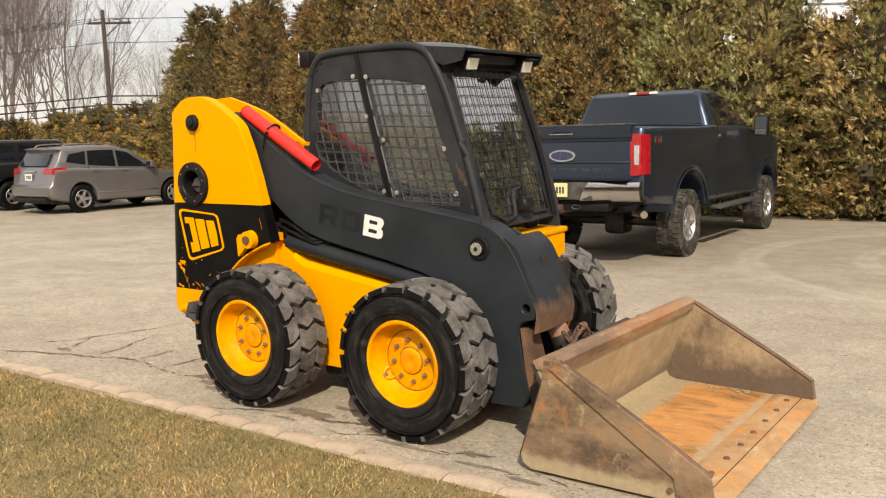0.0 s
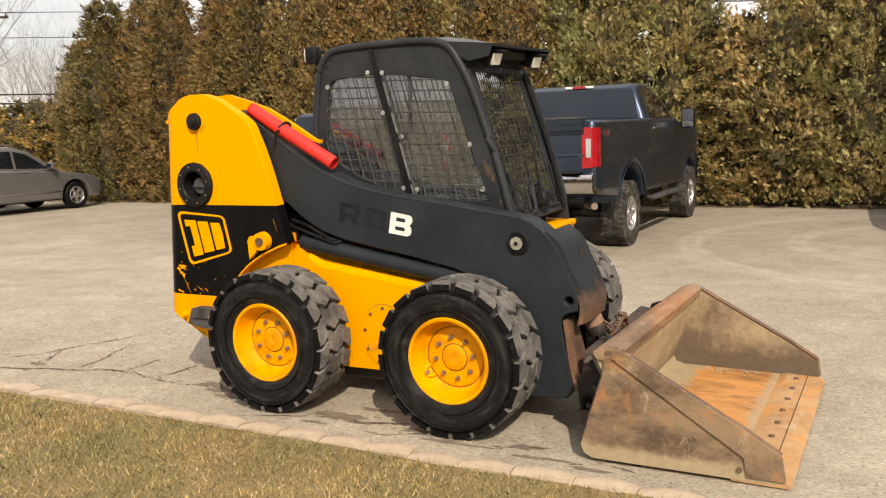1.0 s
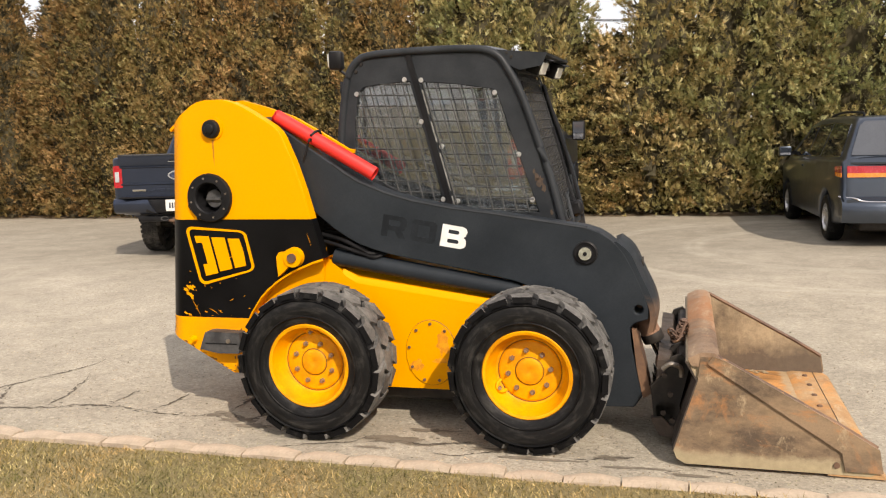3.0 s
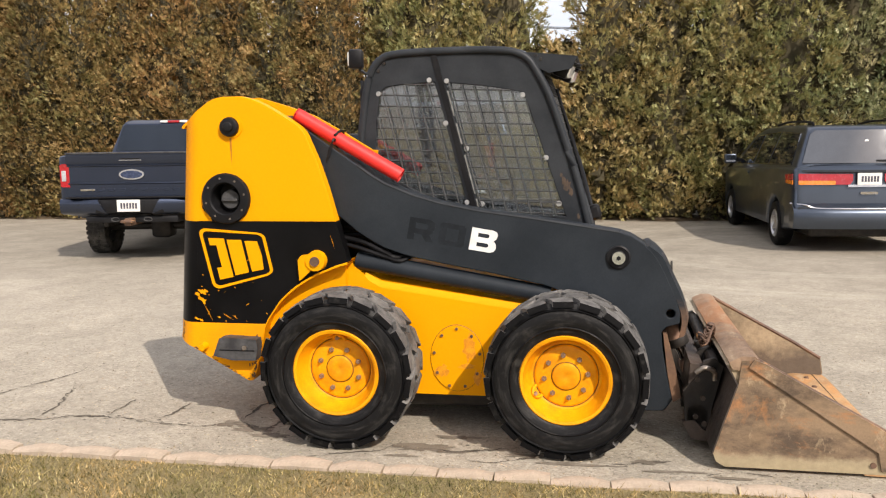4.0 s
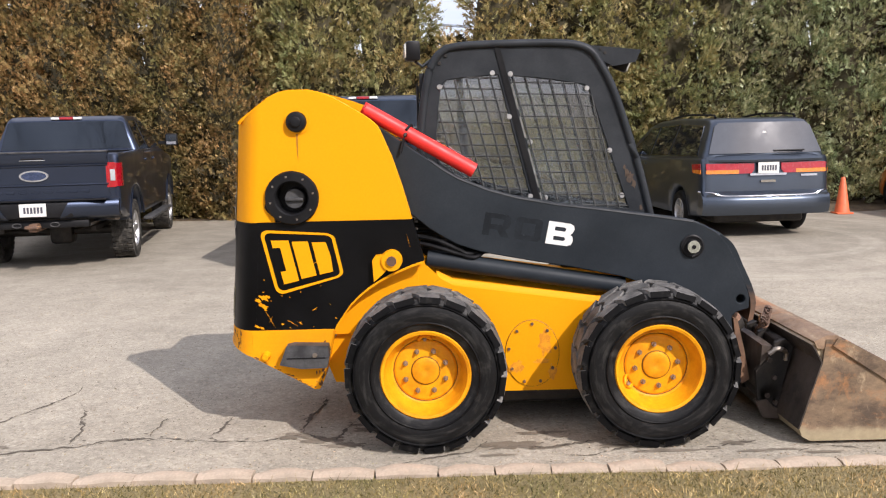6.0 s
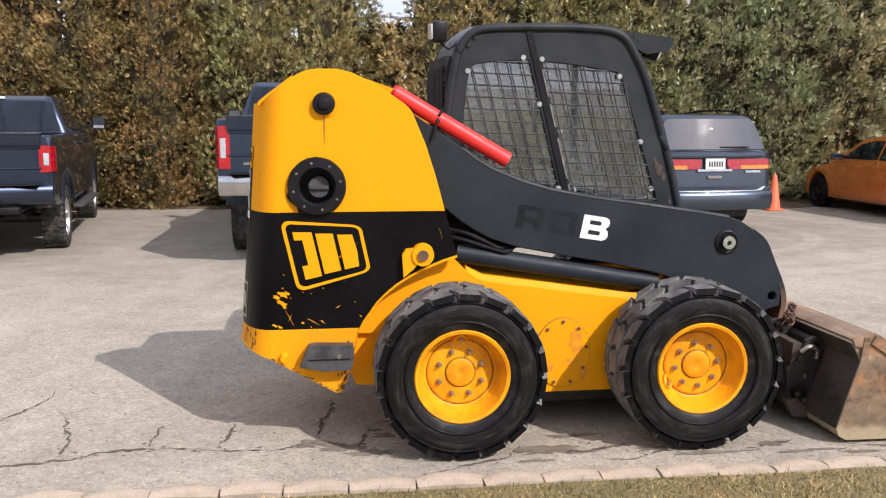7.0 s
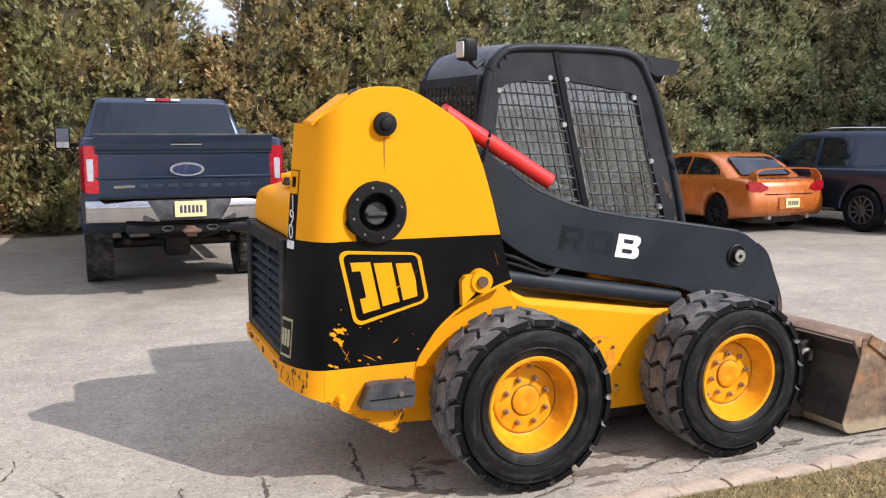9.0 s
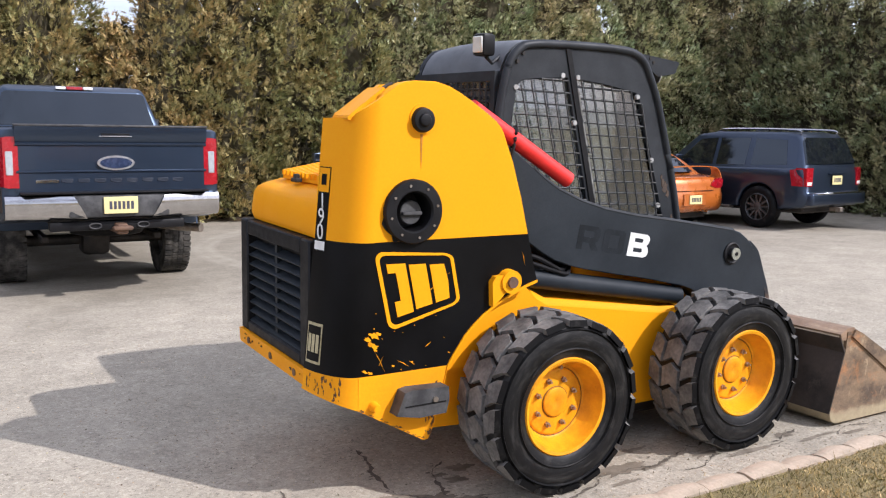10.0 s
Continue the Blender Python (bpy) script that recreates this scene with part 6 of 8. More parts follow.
def make_grit():
    """Loose stones and sand grains on the drive."""
    rng = np.random.default_rng(41)
    n = 15000
    x = rng.uniform(-4.6, 4.2, n)
    y = -1.10 + 5.2 * rng.random(n) ** 1.5
    r = 0.0017 + 0.0042 * rng.random(n) ** 3.5
    corners = np.array(((1, 0, 0), (0, 1, 0), (-1, 0, 0), (0, -1, 0), (0, 0, 0.75), (0, 0, -0.4)))
    tri = np.array(((0, 1, 4), (1, 2, 4), (2, 3, 4), (3, 0, 4)))
    turn = rng.uniform(0, 6.283, n)
    wide = rng.uniform(0.7, 1.5, (n, 6, 1)) * r[:, None, None]
    v = corners[None] * wide
    c, q = np.cos(turn)[:, None], np.sin(turn)[:, None]
    v = np.stack((v[..., 0] * c - v[..., 1] * q, v[..., 0] * q + v[..., 1] * c, v[..., 2]), -1)
    v += np.stack((x, y, np.array([ground_z(a, b) for a, b in zip(x, y)]) + 0.001), -1)[:, None]
    me = bpy.data.meshes.new("grit")
    me.from_pydata(v.reshape(-1, 3).tolist(), [], (np.arange(n)[:, None, None] * 6 + tri[None]).reshape(-1, 3).tolist())
    me.materials.append(M_GRIT)
    tagged(new("grit", me), "loose pale and dark grit scattered on the asphalt", "grit", kind="stuff")


def make_grass():
    bm_v, bm_f = [], []
    rng = np.random.default_rng(3)
    n = 135000
    xs = rng.uniform(-5.0, 4.0, n) + rng.normal(0, 0.5, n)
    ys = -1.255 - np.abs(2.4 * rng.random(n) ** 1.2 + np.maximum(0, rng.normal(-0.2, 0.5, n)) * rng.random(n))
    for x, y in zip(xs, ys):
        z = lawn_z(x, y) - 0.002
        a, h, w = rng.uniform(0, 6.283), rng.uniform(0.009, 0.026) * (1.7 if rng.random() < 0.12 else 1.0), rng.uniform(0.0014, 0.0033)
        lean = rng.uniform(0.3, 1.6) * h
        b = rng.uniform(0, 6.283)
        k = len(bm_v)
        bm_v += [(x - w * math.cos(a), y - w * math.sin(a), z), (x + w * math.cos(a), y + w * math.sin(a), z), (x + lean * math.cos(b), y + lean * math.sin(b), z + h)]
        bm_f.append((k, k + 1, k + 2))
    me = bpy.data.meshes.new("grass")
    me.from_pydata(bm_v, [], bm_f)
    me.materials.append(M_GRASS)
    tagged(new("grass", me), "short dry straw-coloured grass blades on the lawn", "grass", kind="stuff")


make_edging()
make_cracks()
make_grit()
make_grass()


# ---- hedge of tall cedars ----
def crown_mesh(name, seed, height, radius, clumps, per_clump, size, material, pointed=0.8):
    """A crown of feathery sprays in clumps, each spray a fan of narrow leaflets, with dark inner sprays and a solid
    core that stand in for the shaded inside.
    """
    rng = np.random.default_rng(seed)

    def rad(h, a):
        t = h / height
        base = radius * min(1.0, 0.82 + 0.9 * t) * (max(0.0, 1 - max(0.0, t - 0.55) / 0.45) ** pointed)
        return base * (1 + 0.26 * noise.noise((math.cos(a) * 1.6 + seed, math.sin(a) * 1.6, h * 1.2)) + 0.20 * noise.noise((math.cos(a) * 4, math.sin(a) * 4 + seed, h * 2.6)))

    unit = lambda v: v / np.maximum(np.linalg.norm(v, axis=-1, keepdims=True), 1e-6)  # noqa: E731

    def sprays(clumps, per_clump, size, lo, hi, scatter):
        """Flat serrated fans growing out of clumps that lie between two shares of the radius."""
        mids, outs = [], []
        for _ in range(clumps):
            h = height * rng.random() ** 1.12 * 0.97 + 0.04
            a = rng.uniform(1.04 * math.pi, 1.96 * math.pi) if rng.random() < 0.93 else rng.uniform(0, math.pi)
            r = rad(h, a) * rng.uniform(lo, hi)
            mids.append((r * math.cos(a), r * math.sin(a), h))
            outs.append((math.cos(a), math.sin(a), 0.5))
        mids, outs = np.repeat(np.array(mids), per_clump, 0), np.repeat(np.array(outs), per_clump, 0)
        n = len(mids)
        axis = unit(unit(outs) * 0.85 + rng.normal(0, 0.42, (n, 3)) + np.array((0, 0, 0.15)))
        p = mids + axis * rng.uniform(-0.02, 0.13, (n, 1)) + rng.normal(0, scatter, (n, 3))
        side = unit(np.cross(axis, rng.normal(0, 1, (n, 3))))
        flat = np.cross(axis, side)
        ln = size * rng.uniform(0.65, 1.25, (n, 1))
        spine = [p, p + axis * ln * 0.26, p + axis * ln * 0.54]
        bend = flat * rng.normal(0, 0.10, (n, 1))
        verts = list(spine)
        for along, reach in ((0.04, 0.50), (0.32, 0.42)):
            for s in (-1, 1):
                d = unit(axis * rng.uniform(0.85, 1.25, (n, 1)) + side * s * 0.72 + bend + flat * rng.normal(0, 0.12, (n, 1)))
                verts.append(p + axis * ln * along + d * ln * reach * rng.uniform(0.8, 1.15, (n, 1)))
        verts += [p + axis * ln + bend * ln * 0.3, spine[2] + side * ln * 0.07]
        tri = np.array(((0, 1, 3), (0, 4, 1), (1, 2, 5), (1, 6, 2), (2, 8, 7)))
        return np.stack(verts, 1).reshape(-1, 3), (np.arange(n)[:, None, None] * 9 + tri[None]).reshape(-1, 3)

    outer, fo = sprays(clumps, per_clump, size, 0.76, 1.0, 0.045)
    fill, ff = sprays(clumps // 3, 7, size * 1.6, 0.62, 0.82, 0.07)
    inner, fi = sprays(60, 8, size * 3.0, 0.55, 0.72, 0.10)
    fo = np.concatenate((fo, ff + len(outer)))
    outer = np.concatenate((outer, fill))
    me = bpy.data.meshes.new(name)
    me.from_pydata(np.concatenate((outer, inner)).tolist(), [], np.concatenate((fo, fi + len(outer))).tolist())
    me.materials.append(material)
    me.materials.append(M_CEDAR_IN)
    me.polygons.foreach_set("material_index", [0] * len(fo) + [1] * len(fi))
    # Solid dark hull, not twigs: the crown's inner shade put into its colour.
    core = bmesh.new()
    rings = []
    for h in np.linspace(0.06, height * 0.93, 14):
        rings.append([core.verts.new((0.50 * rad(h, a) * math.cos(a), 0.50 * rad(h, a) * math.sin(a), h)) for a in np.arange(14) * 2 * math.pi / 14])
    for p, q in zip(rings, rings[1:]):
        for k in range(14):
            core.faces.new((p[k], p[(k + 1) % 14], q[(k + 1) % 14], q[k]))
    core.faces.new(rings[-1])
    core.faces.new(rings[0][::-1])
    return me, core


def make_hedge():
    rng = random.Random(11)
    protos = []
    kinds = ((860, 9, 0.112, M_CEDAR, "dense bronzed brown cedar in a tall hedge row"),
             (860, 9, 0.112, M_CEDAR_BRIGHT, "dense brighter bronzed brown cedar in a tall hedge row"),
             (480, 16, 0.138, M_CEDAR_GOLD, "tall loose golden green cedar in a hedge row"),
             (500, 15, 0.132, M_CEDAR_PALE, "tall pale grey green cedar in a hedge row"))
    for k in range(10):
        clumps, per, size, leaf, label = kinds[(0, 0, 1, 1, 2, 2, 2, 3, 3, 3)[k]]
        me, core = crown_mesh("crown", 20 + k, 5.4, 1.18, clumps, per, size, leaf, 0.62 if k < 9 else 0.9)
        t = thing("cedar_tree", pose(-16.9 + k * 0.95, 12.9, 0), label, "tree", "cedars of the hedge row")
        part("trunk", rod((0, 0, 0), (0, 0, 3.2), 0.09, 0.03, 9), M_BARK, t)
        cr = new("crown", me)
        cr.parent = t
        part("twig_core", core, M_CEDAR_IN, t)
        protos.append(t)
    x = -16.9
    used = set()
    while x < 17.6:
        s = rng.uniform(0.93, 1.08)
        top = 0.70 if abs(x - 0.42) < 0.01 else 0.80 if x < -16 else 0.92 if x < -15 else 1.0 if x < -8 else 1.06 if x < 4 else 1.08
        m = pose(x, 12.75 + rng.uniform(-0.25, 0.25), 0, rng.uniform(-2, 2), rng.uniform(-2, 2), rng.uniform(-25, 25) + (25 if x < -6 else -25 if x > 6 else 0)) @ Matrix.Diagonal((s, s, s * top * rng.uniform(0.95, 1.05), 1))
        k = rng.randrange(2) if x < -9.5 + rng.uniform(-1, 1) else 2 + rng.randrange(2) if x < -3.5 + rng.uniform(-1.5, 1.5) else rng.randrange(3) + (4 if x < 4.5 + rng.uniform(-2.5, 2.5) else 7)
        if k not in used:
            used.add(k)
            protos[k].matrix_world = m
        else:
            copy_thing(protos[k], Matrix.Identity(4)).matrix_world = m
        x += rng.uniform(0.85, 1.25) if x < 0 else rng.uniform(0.95, 1.30)
        # a shorter tree stands in a thin place of the row, where the sky shows between two tops
        x = -0.62 if abs(x + 0.62) < 0.55 else 0.42 if -0.07 <= x < 0.9 else 1.46 if 0.9 <= x < 1.9 else x
    # the row turns the corner and comes forward
    y = 11.4
    while y > 1.5:
        s = rng.uniform(0.9, 1.02)
        c = copy_thing(protos[9] if rng.random() < 0.7 else rng.choice(protos[7:]), Matrix.Identity(4))
        c.matrix_world = pose(16.0 + rng.uniform(-0.15, 0.15), y, 0, rng.uniform(-2, 2), rng.uniform(-2, 2), -90 + rng.uniform(-25, 25)) @ Matrix.Diagonal((s, s, 0.97 * rng.uniform(0.94, 1.05), 1))
        y -= rng.uniform(0.9, 1.15)


make_hedge()


# ---- parked vehicles ----
def slab(prof, half, warp, round_in=((0.0, 0.045), (0.015, 0.018), (0.05, 0.004), (0.12, 0.0))):
    """A side profile drawn out over the width, with rounded shoulders."""
    bm = bmesh.new()
    ys = [(-half + o, d) for o, d in round_in] + [(0, 0.0)] + [(half - o, d) for o, d in round_in[::-1]]
    rings = []
    for y, d in ys:
        rings.append([bm.verts.new((x, y, z)) for x, z in (inset(prof, d) if d else prof)])
    n = len(prof)
    for a, b in zip(rings, rings[1:]):
        for k in range(n):
            bm.faces.new((a[k], a[(k + 1) % n], b[(k + 1) % n], b[k]))
    bm.faces.new(rings[0])
    bm.faces.new(rings[-1][::-1])
    xs, zs = [p[0] for p in prof], [p[1] for p in prof]
    for axis, lo, hi, gap in ((0, min(xs), max(xs), 0.22), (2, min(zs), max(zs), 0.12)):
        for k in range(1, int((hi - lo) / gap) + 1):
            co, no = [0, 0, 0], [0, 0, 0]
            co[axis], no[axis] = lo + gap * k + 0.0037, 1
            caps = [f for f in bm.faces if abs(f.normal.y) > 0.99 or len(f.verts) > 4]
            geom = caps + list({e for f in caps for e in f.edges}) + list({v for f in caps for v in f.verts})
            bmesh.ops.bisect_plane(bm, geom=geom, plane_co=co, plane_no=no)
            bm.normal_update()
    for v in bm.verts:
        v.co = warp(*v.co)
    return bm


def arc(cx, cz, r, a0, a1, n=10):
    return [(cx + r * math.cos(radians(a)), cz + r * math.sin(radians(a))) for a in np.linspace(a0, a1, n)]


def side_panel(poly, half, warp, side, out=0.004, thick=0.02):
    """A sheet that follows the side of the body."""
    bm = bmesh.new()
    a = [bm.verts.new(warp(x, side * (half + out), z)) for x, z in poly]
    b = [bm.verts.new(warp(x, side * (half - thick), z)) for x, z in poly]
    bm.faces.new(a)
    bm.faces.new(b[::-1])
    n = len(poly)
    for i in range(n):
        bm.faces.new((a[i], a[(i + 1) % n], b[(i + 1) % n], b[i]))
    return bm


def end_panel(poly, xf, out=0.004, thick=0.03, curve_in=0.0):
    """A sheet across the rear, poly in (y, z), lying on x = xf(z), bowed over the width."""
    bm = bmesh.new()
    bm.faces.new([bm.verts.new((0, y, z)) for y, z in poly])
    ys, zs = [p[0] for p in poly], [p[1] for p in poly]
    cuts = [((0, min(ys) + (max(ys) - min(ys)) * k / 8, 0), (0, 1, 0)) for k in range(1, 8)] if curve_in else []
    cuts += [((0, 0, min(zs) + (max(zs) - min(zs)) * k / 4), (0, 0, 1)) for k in range(1, 4)] if max(zs) - min(zs) > 0.25 else []
    for co, no in cuts:
        bmesh.ops.bisect_plane(bm, geom=bm.verts[:] + bm.edges[:] + bm.faces[:], plane_co=co, plane_no=no)
    ext = bmesh.ops.extrude_face_region(bm, geom=bm.faces[:])
    back = {g for g in ext["geom"] if isinstance(g, bmesh.types.BMVert)}
    for v in bm.verts:
        v.co.x = xf(v.co.z) + (thick if v in back else -out) + curve_in * v.co.y * v.co.y
    return bm


def rect(y0, y1, z0, z1, r=0.0):
    if not r:
        return [(y0, z0), (y1, z0), (y1, z1), (y0, z1)]
    out = []
    for cy, cz, a in ((y1 - r, z0 + r, -90), (y1 - r, z1 - r, 0), (y0 + r, z1 - r, 90), (y0 + r, z0 + r, 180)):
        out += [(cy + r * math.cos(radians(a + k * 30)), cz + r * math.sin(radians(a + k * 30))) for k in range(4)]
    return out


def car_wheel(parent, R, width, rim, spokes, rim_mat, knobs=0):
    """Axle at the origin, outer face towards -y. tyre > rim, hub."""
    h = width / 2
    bm = bmesh.new()
    revolve(bm, [(rim - 0.01, -h + 0.03), (rim, -h + 0.01), (rim + 0.03, -h - 0.003), (R - 0.05, -h - 0.003), (R - 0.02, -h + 0.012), (R - 0.004, -h + 0.035), (R, -h * 0.3), (R, h * 0.3), (R - 0.004, h - 0.035), (R - 0.02, h - 0.012), (R - 0.05, h), (rim, h - 0.01), (rim - 0.01, h - 0.03)], 40, True)
    if knobs:
        for k in range(knobs):
            for s in (-1, 1):
                a = 2 * math.pi * (k + (0.5 if s > 0 else 0)) / knobs
                v = box(bm, R - 0.03, R + 0.006, s * h * 0.45, s * h * 0.98, -0.022, 0.022)
                bmesh.ops.rotate(bm, cent=(0, 0, 0), matrix=Matrix.Rotation(-a, 3, "Y"), verts=v)
                v = box(bm, R - 0.03, R + 0.005, s * h * 0.05, s * h * 0.38, -0.024, 0.024)
                bmesh.ops.rotate(bm, cent=(0, 0, 0), matrix=Matrix.Rotation(-a - math.pi / knobs, 3, "Y"), verts=v)
    wheel = part("wheel", bm, M_TYRE_DUSTY if knobs else M_TYRE, parent)
    bm = bmesh.new()
    revolve(bm, [(rim + 0.004, -h + 0.016), (rim - 0.012, -h + 0.006), (rim - 0.022, -h + 0.02), (rim - 0.03, -h * 0.2), (rim - 0.03, h * 0.6)], 36)
    r = revolve(bm, [(0.075, -h + 0.05), (0.07, -h + 0.028), (0.035, -h + 0.02)], 20)
    disc_fill(bm, r[-1])
    for k in range(spokes):
        a = 2 * math.pi * k / spokes
        w = 0.9 * rim / spokes
        vs = [bm.verts.new(p) for p in ((0.05, -h + 0.035, -w), (0.05, -h + 0.035, w), (rim - 0.018, -h + 0.022, w * 0.75), (rim - 0.018, -h + 0.022, -w * 0.75),
                                        (0.05, -h + 0.075, -w), (0.05, -h + 0.075, w), (rim - 0.018, -h + 0.06, w * 0.75), (rim - 0.018, -h + 0.06, -w * 0.75))]
        for f in ((0, 1, 2, 3), (7, 6, 5, 4), (0, 4, 5, 1), (1, 5, 6, 2), (2, 6, 7, 3), (3, 7, 4, 0)):
            bm.faces.new([vs[i] for i in f])
        bmesh.ops.rotate(bm, cent=(0, 0, 0), matrix=Matrix.Rotation(a, 3, "Y"), verts=vs)
    part("rim", bm, rim_mat, wheel)
    bm = bmesh.new()
    d = revolve(bm, [(rim - 0.03, -h * 0.1), (0.05, -h * 0.05)], 30)
    disc_fill(bm, d[-1])
    part("brake_disc", bm, M_DARK, wheel)
    return wheel


def four_wheels(t, wb, track, R, width, rim, spokes, mat, knobs=0):
    w = car_wheel(t, R, width, rim, spokes, mat, knobs)
    y = track / 2
    w.matrix_local = pose(0, -y, R)
    place_copy(w, t, pose(wb, -y, R, 0, 17, 0))
    place_copy(w, t, pose(0, y, R, 0, 31, 180))
    place_copy(w, t, pose(wb, y, R, 0, 50, 180))


def number_plate(t, x, z, mat, y=0.0):
    p = part("number_plate", boxes((x - 0.012, x, y - 0.155, y + 0.155, z - 0.08, z + 0.08), off=0.004), mat, t)
    for k in range(6):
        part("plate_bar", boxes((x - 0.0145, x - 0.011, y - 0.115 + 0.039 * k, y - 0.090 + 0.039 * k, z - 0.038, z + 0.038)), M_PLATE_T, p)
    return p


def oval_badge(t, x, z, ry, rz):
    b = part("badge", plate(circle(0, z, ry, 28, rz), x - 0.02, x, "x", off=0.003), M_ALLOY, t, "chrome rimmed oval badge")
    part("badge_face", plate(circle(0, z, ry * 0.86, 28, rz * 0.74), x - 0.024, x - 0.018, "x"), M_BADGE, b, "blue badge face")


def under(t, x0, x1, half, z0=0.24, z1=0.62):
    part("underbody", boxes((x0, x1, -half, half, z0, z1), off=0.03), M_DARK, t)


def mirror(t, x, y, z, s, mat, tall=0.2):
    m = part("mirror", boxes((x - 0.05, x + 0.07, min(y, y + s * 0.2), max(y, y + s * 0.2), z, z + tall), off=0.025, seg=2), mat, t)
    part("mirror_arm", boxes((x - 0.01, x + 0.04, min(y - s * 0.12, y), max(y - s * 0.12, y), z + 0.03, z + 0.08)), M_PLAS, m)
    part("mirror_glass", boxes((x - 0.055, x - 0.048, min(y + s * 0.02, y + s * 0.18), max(y + s * 0.02, y + s * 0.18), z + tall * 0.36, z + tall - 0.02)), M_TINT_SKY if tall > 0.25 else M_TINT, m)
    part("mirror_spot", boxes((x - 0.055, x - 0.048, min(y + s * 0.02, y + s * 0.18), max(y + s * 0.02, y + s * 0.18), z + 0.02, z + tall * 0.34)), M_CHROME, m)


def make_pickup(m, label, paint, wb, half, rear, front, gate_z, roof_z, cab0, cab1, wind, R, tyre_w, rim, spokes, plate_mat, lamp, bump, chrome, knobs, doors, tall_mirror):
    """rear, front: body ends from the rear axle; cab0, cab1, wind: cab's back, roof's front end and foot of the windscreen."""
    t = thing("pickup_truck", m, label, "pickup truck", "pickup trucks by the hedge")
    sill, ra = (R + 0.27, R + 0.23) if chrome else (R + 0.20, R + 0.17)
    belt = gate_z + 0.01
    bz = bump[1] - 0.04

    def warp(x, y, z):
        f = 1 - 0.40 * max(0.0, z - belt) - 0.05 * max(0.0, 0.9 - z) ** 2
        g = 1 - 0.035 * max(0.0, (rear + 0.12 - x) / 0.12) ** 2 - 0.10 * max(0.0, (x - front + 0.7) / 0.7) ** 2
        return Vector((x, y * f * g, z))

    prof = [(rear, bump[0] + 0.05), (rear, gate_z - 0.02), (rear + 0.03, gate_z), (cab0, gate_z), (cab0 + 0.02, belt), (wind, belt - 0.02), (wind + 0.25, belt - 0.07), (front - 0.25, belt - 0.19), (front - 0.06, belt - 0.27), (front, belt - 0.42), (front, 0.62), (front - 0.1, sill - 0.06)]
    prof += [(wb + ra + 0.05, sill - 0.04)] + arc(wb, R + 0.03, ra, 14, 166, 14) + [(wb - ra - 0.03, sill - 0.05), (ra + 0.04, sill - 0.05)] + arc(0, R + 0.03, ra, 14, 166, 14) + [(-ra - 0.03, sill), (rear + 0.25, bump[0] - 0.04)]
    part("body", slab(prof, half, warp), paint, t)
    cab = [(cab0 + 0.01, belt - 0.05), (cab0 + 0.05, belt + 0.12), (cab0 + 0.13, roof_z - 0.07), (cab0 + 0.22, roof_z - 0.015), (cab0 + 0.45, roof_z), (cab1 - 0.25, roof_z), (cab1, roof_z - 0.05), (wind, belt - 0.05)]
    part("cab", slab(cab, half - 0.045, warp), paint, t)
    # Matt dark lid added on the solid bed to stop lamp reflections.
    part("bed_gloss_mask", boxes((rear + 0.07, cab0 - 0.01, -half + 0.08, half - 0.08, gate_z + 0.002, gate_z + 0.006)), M_BED_MASK, t)
    # windows
    gb, gt = belt + 0.0, roof_z - 0.10
    gx = lambda z: cab0 + 0.05 + (z - belt - 0.12) * (0.08 / (roof_z - 0.19 - belt))  # noqa: E731
    rw = half * 0.83
    part("rear_window", end_panel([(-rw - 0.045, gb + 0.02), (rw + 0.045, gb + 0.02), (rw - 0.055, gt - 0.01), (rw - 0.10, gt + 0.015), (-rw + 0.10, gt + 0.015), (-rw + 0.055, gt - 0.01)], gx, 0.006), M_TINT, t)
    part("brake_light", boxes((gx(gt + 0.05) - 0.02, gx(gt + 0.05) + 0.05, -0.09, 0.09, gt + 0.042, gt + 0.08), off=0.006), M_TAIL, t)
    for s in (-1, 1):
        part("cargo_light", boxes((gx(gt + 0.05) - 0.019, gx(gt + 0.05) + 0.05, s * 0.15 - 0.055, s * 0.15 + 0.055, gt + 0.044, gt + 0.078), off=0.006), M_WHITE, t)
        fx = cab1 + (wind - cab1) * 0.08
        wins = []
        if doors == 1:
            wins.append([(cab0 + 0.34, gb), (cab0 + 0.40, gt + 0.02), (fx - 0.02, gt), (wind - 0.24, gb + 0.02)])
        else:
            mid = cab0 + 0.98
            wins.append([(cab0 + 0.20, gb), (cab0 + 0.30, gt + 0.02), (mid - 0.03, gt + 0.03), (mid - 0.03, gb)])
            wins.append([(mid + 0.05, gb), (mid + 0.05, gt + 0.03), (fx - 0.02, gt), (wind - 0.24, gb + 0.02)])
        for w in wins:
            part("side_window", side_panel(w, half - 0.045, warp, s, 0.004), M_TINT, t)
        edges = [cab0 + 0.26] + ([cab0 + 1.03] if doors > 1 else []) + [wind - 0.18]
        for x in edges:
            part("door_seam", side_panel([(x, sill), (x + 0.012, sill), (x + 0.012, belt - 0.02), (x, belt - 0.02)], half, warp, s, 0.0015, 0.004), M_PLAS, t)
        for x in edges[:-1]:
            part("door_handle", side_panel(rect(x + 0.08, x + 0.28, belt - 0.17, belt - 0.135, 0.012), half, warp, s, 0.025, 0.0), M_CHROME if chrome else paint, t)
        mirror(t, wind - 0.18, s * (half + (0.10 if tall_mirror > 0.25 else 0.07)), belt + (-0.17 if tall_mirror > 0.25 else 0.02), s, M_PLAS, tall_mirror)
        part("running_board", boxes((ra + 0.2, wb - ra - 0.2, s * half - 0.10, s * half + 0.05, sill - 0.16, sill - 0.11), off=0.02, seg=2), M_PLASG, t)
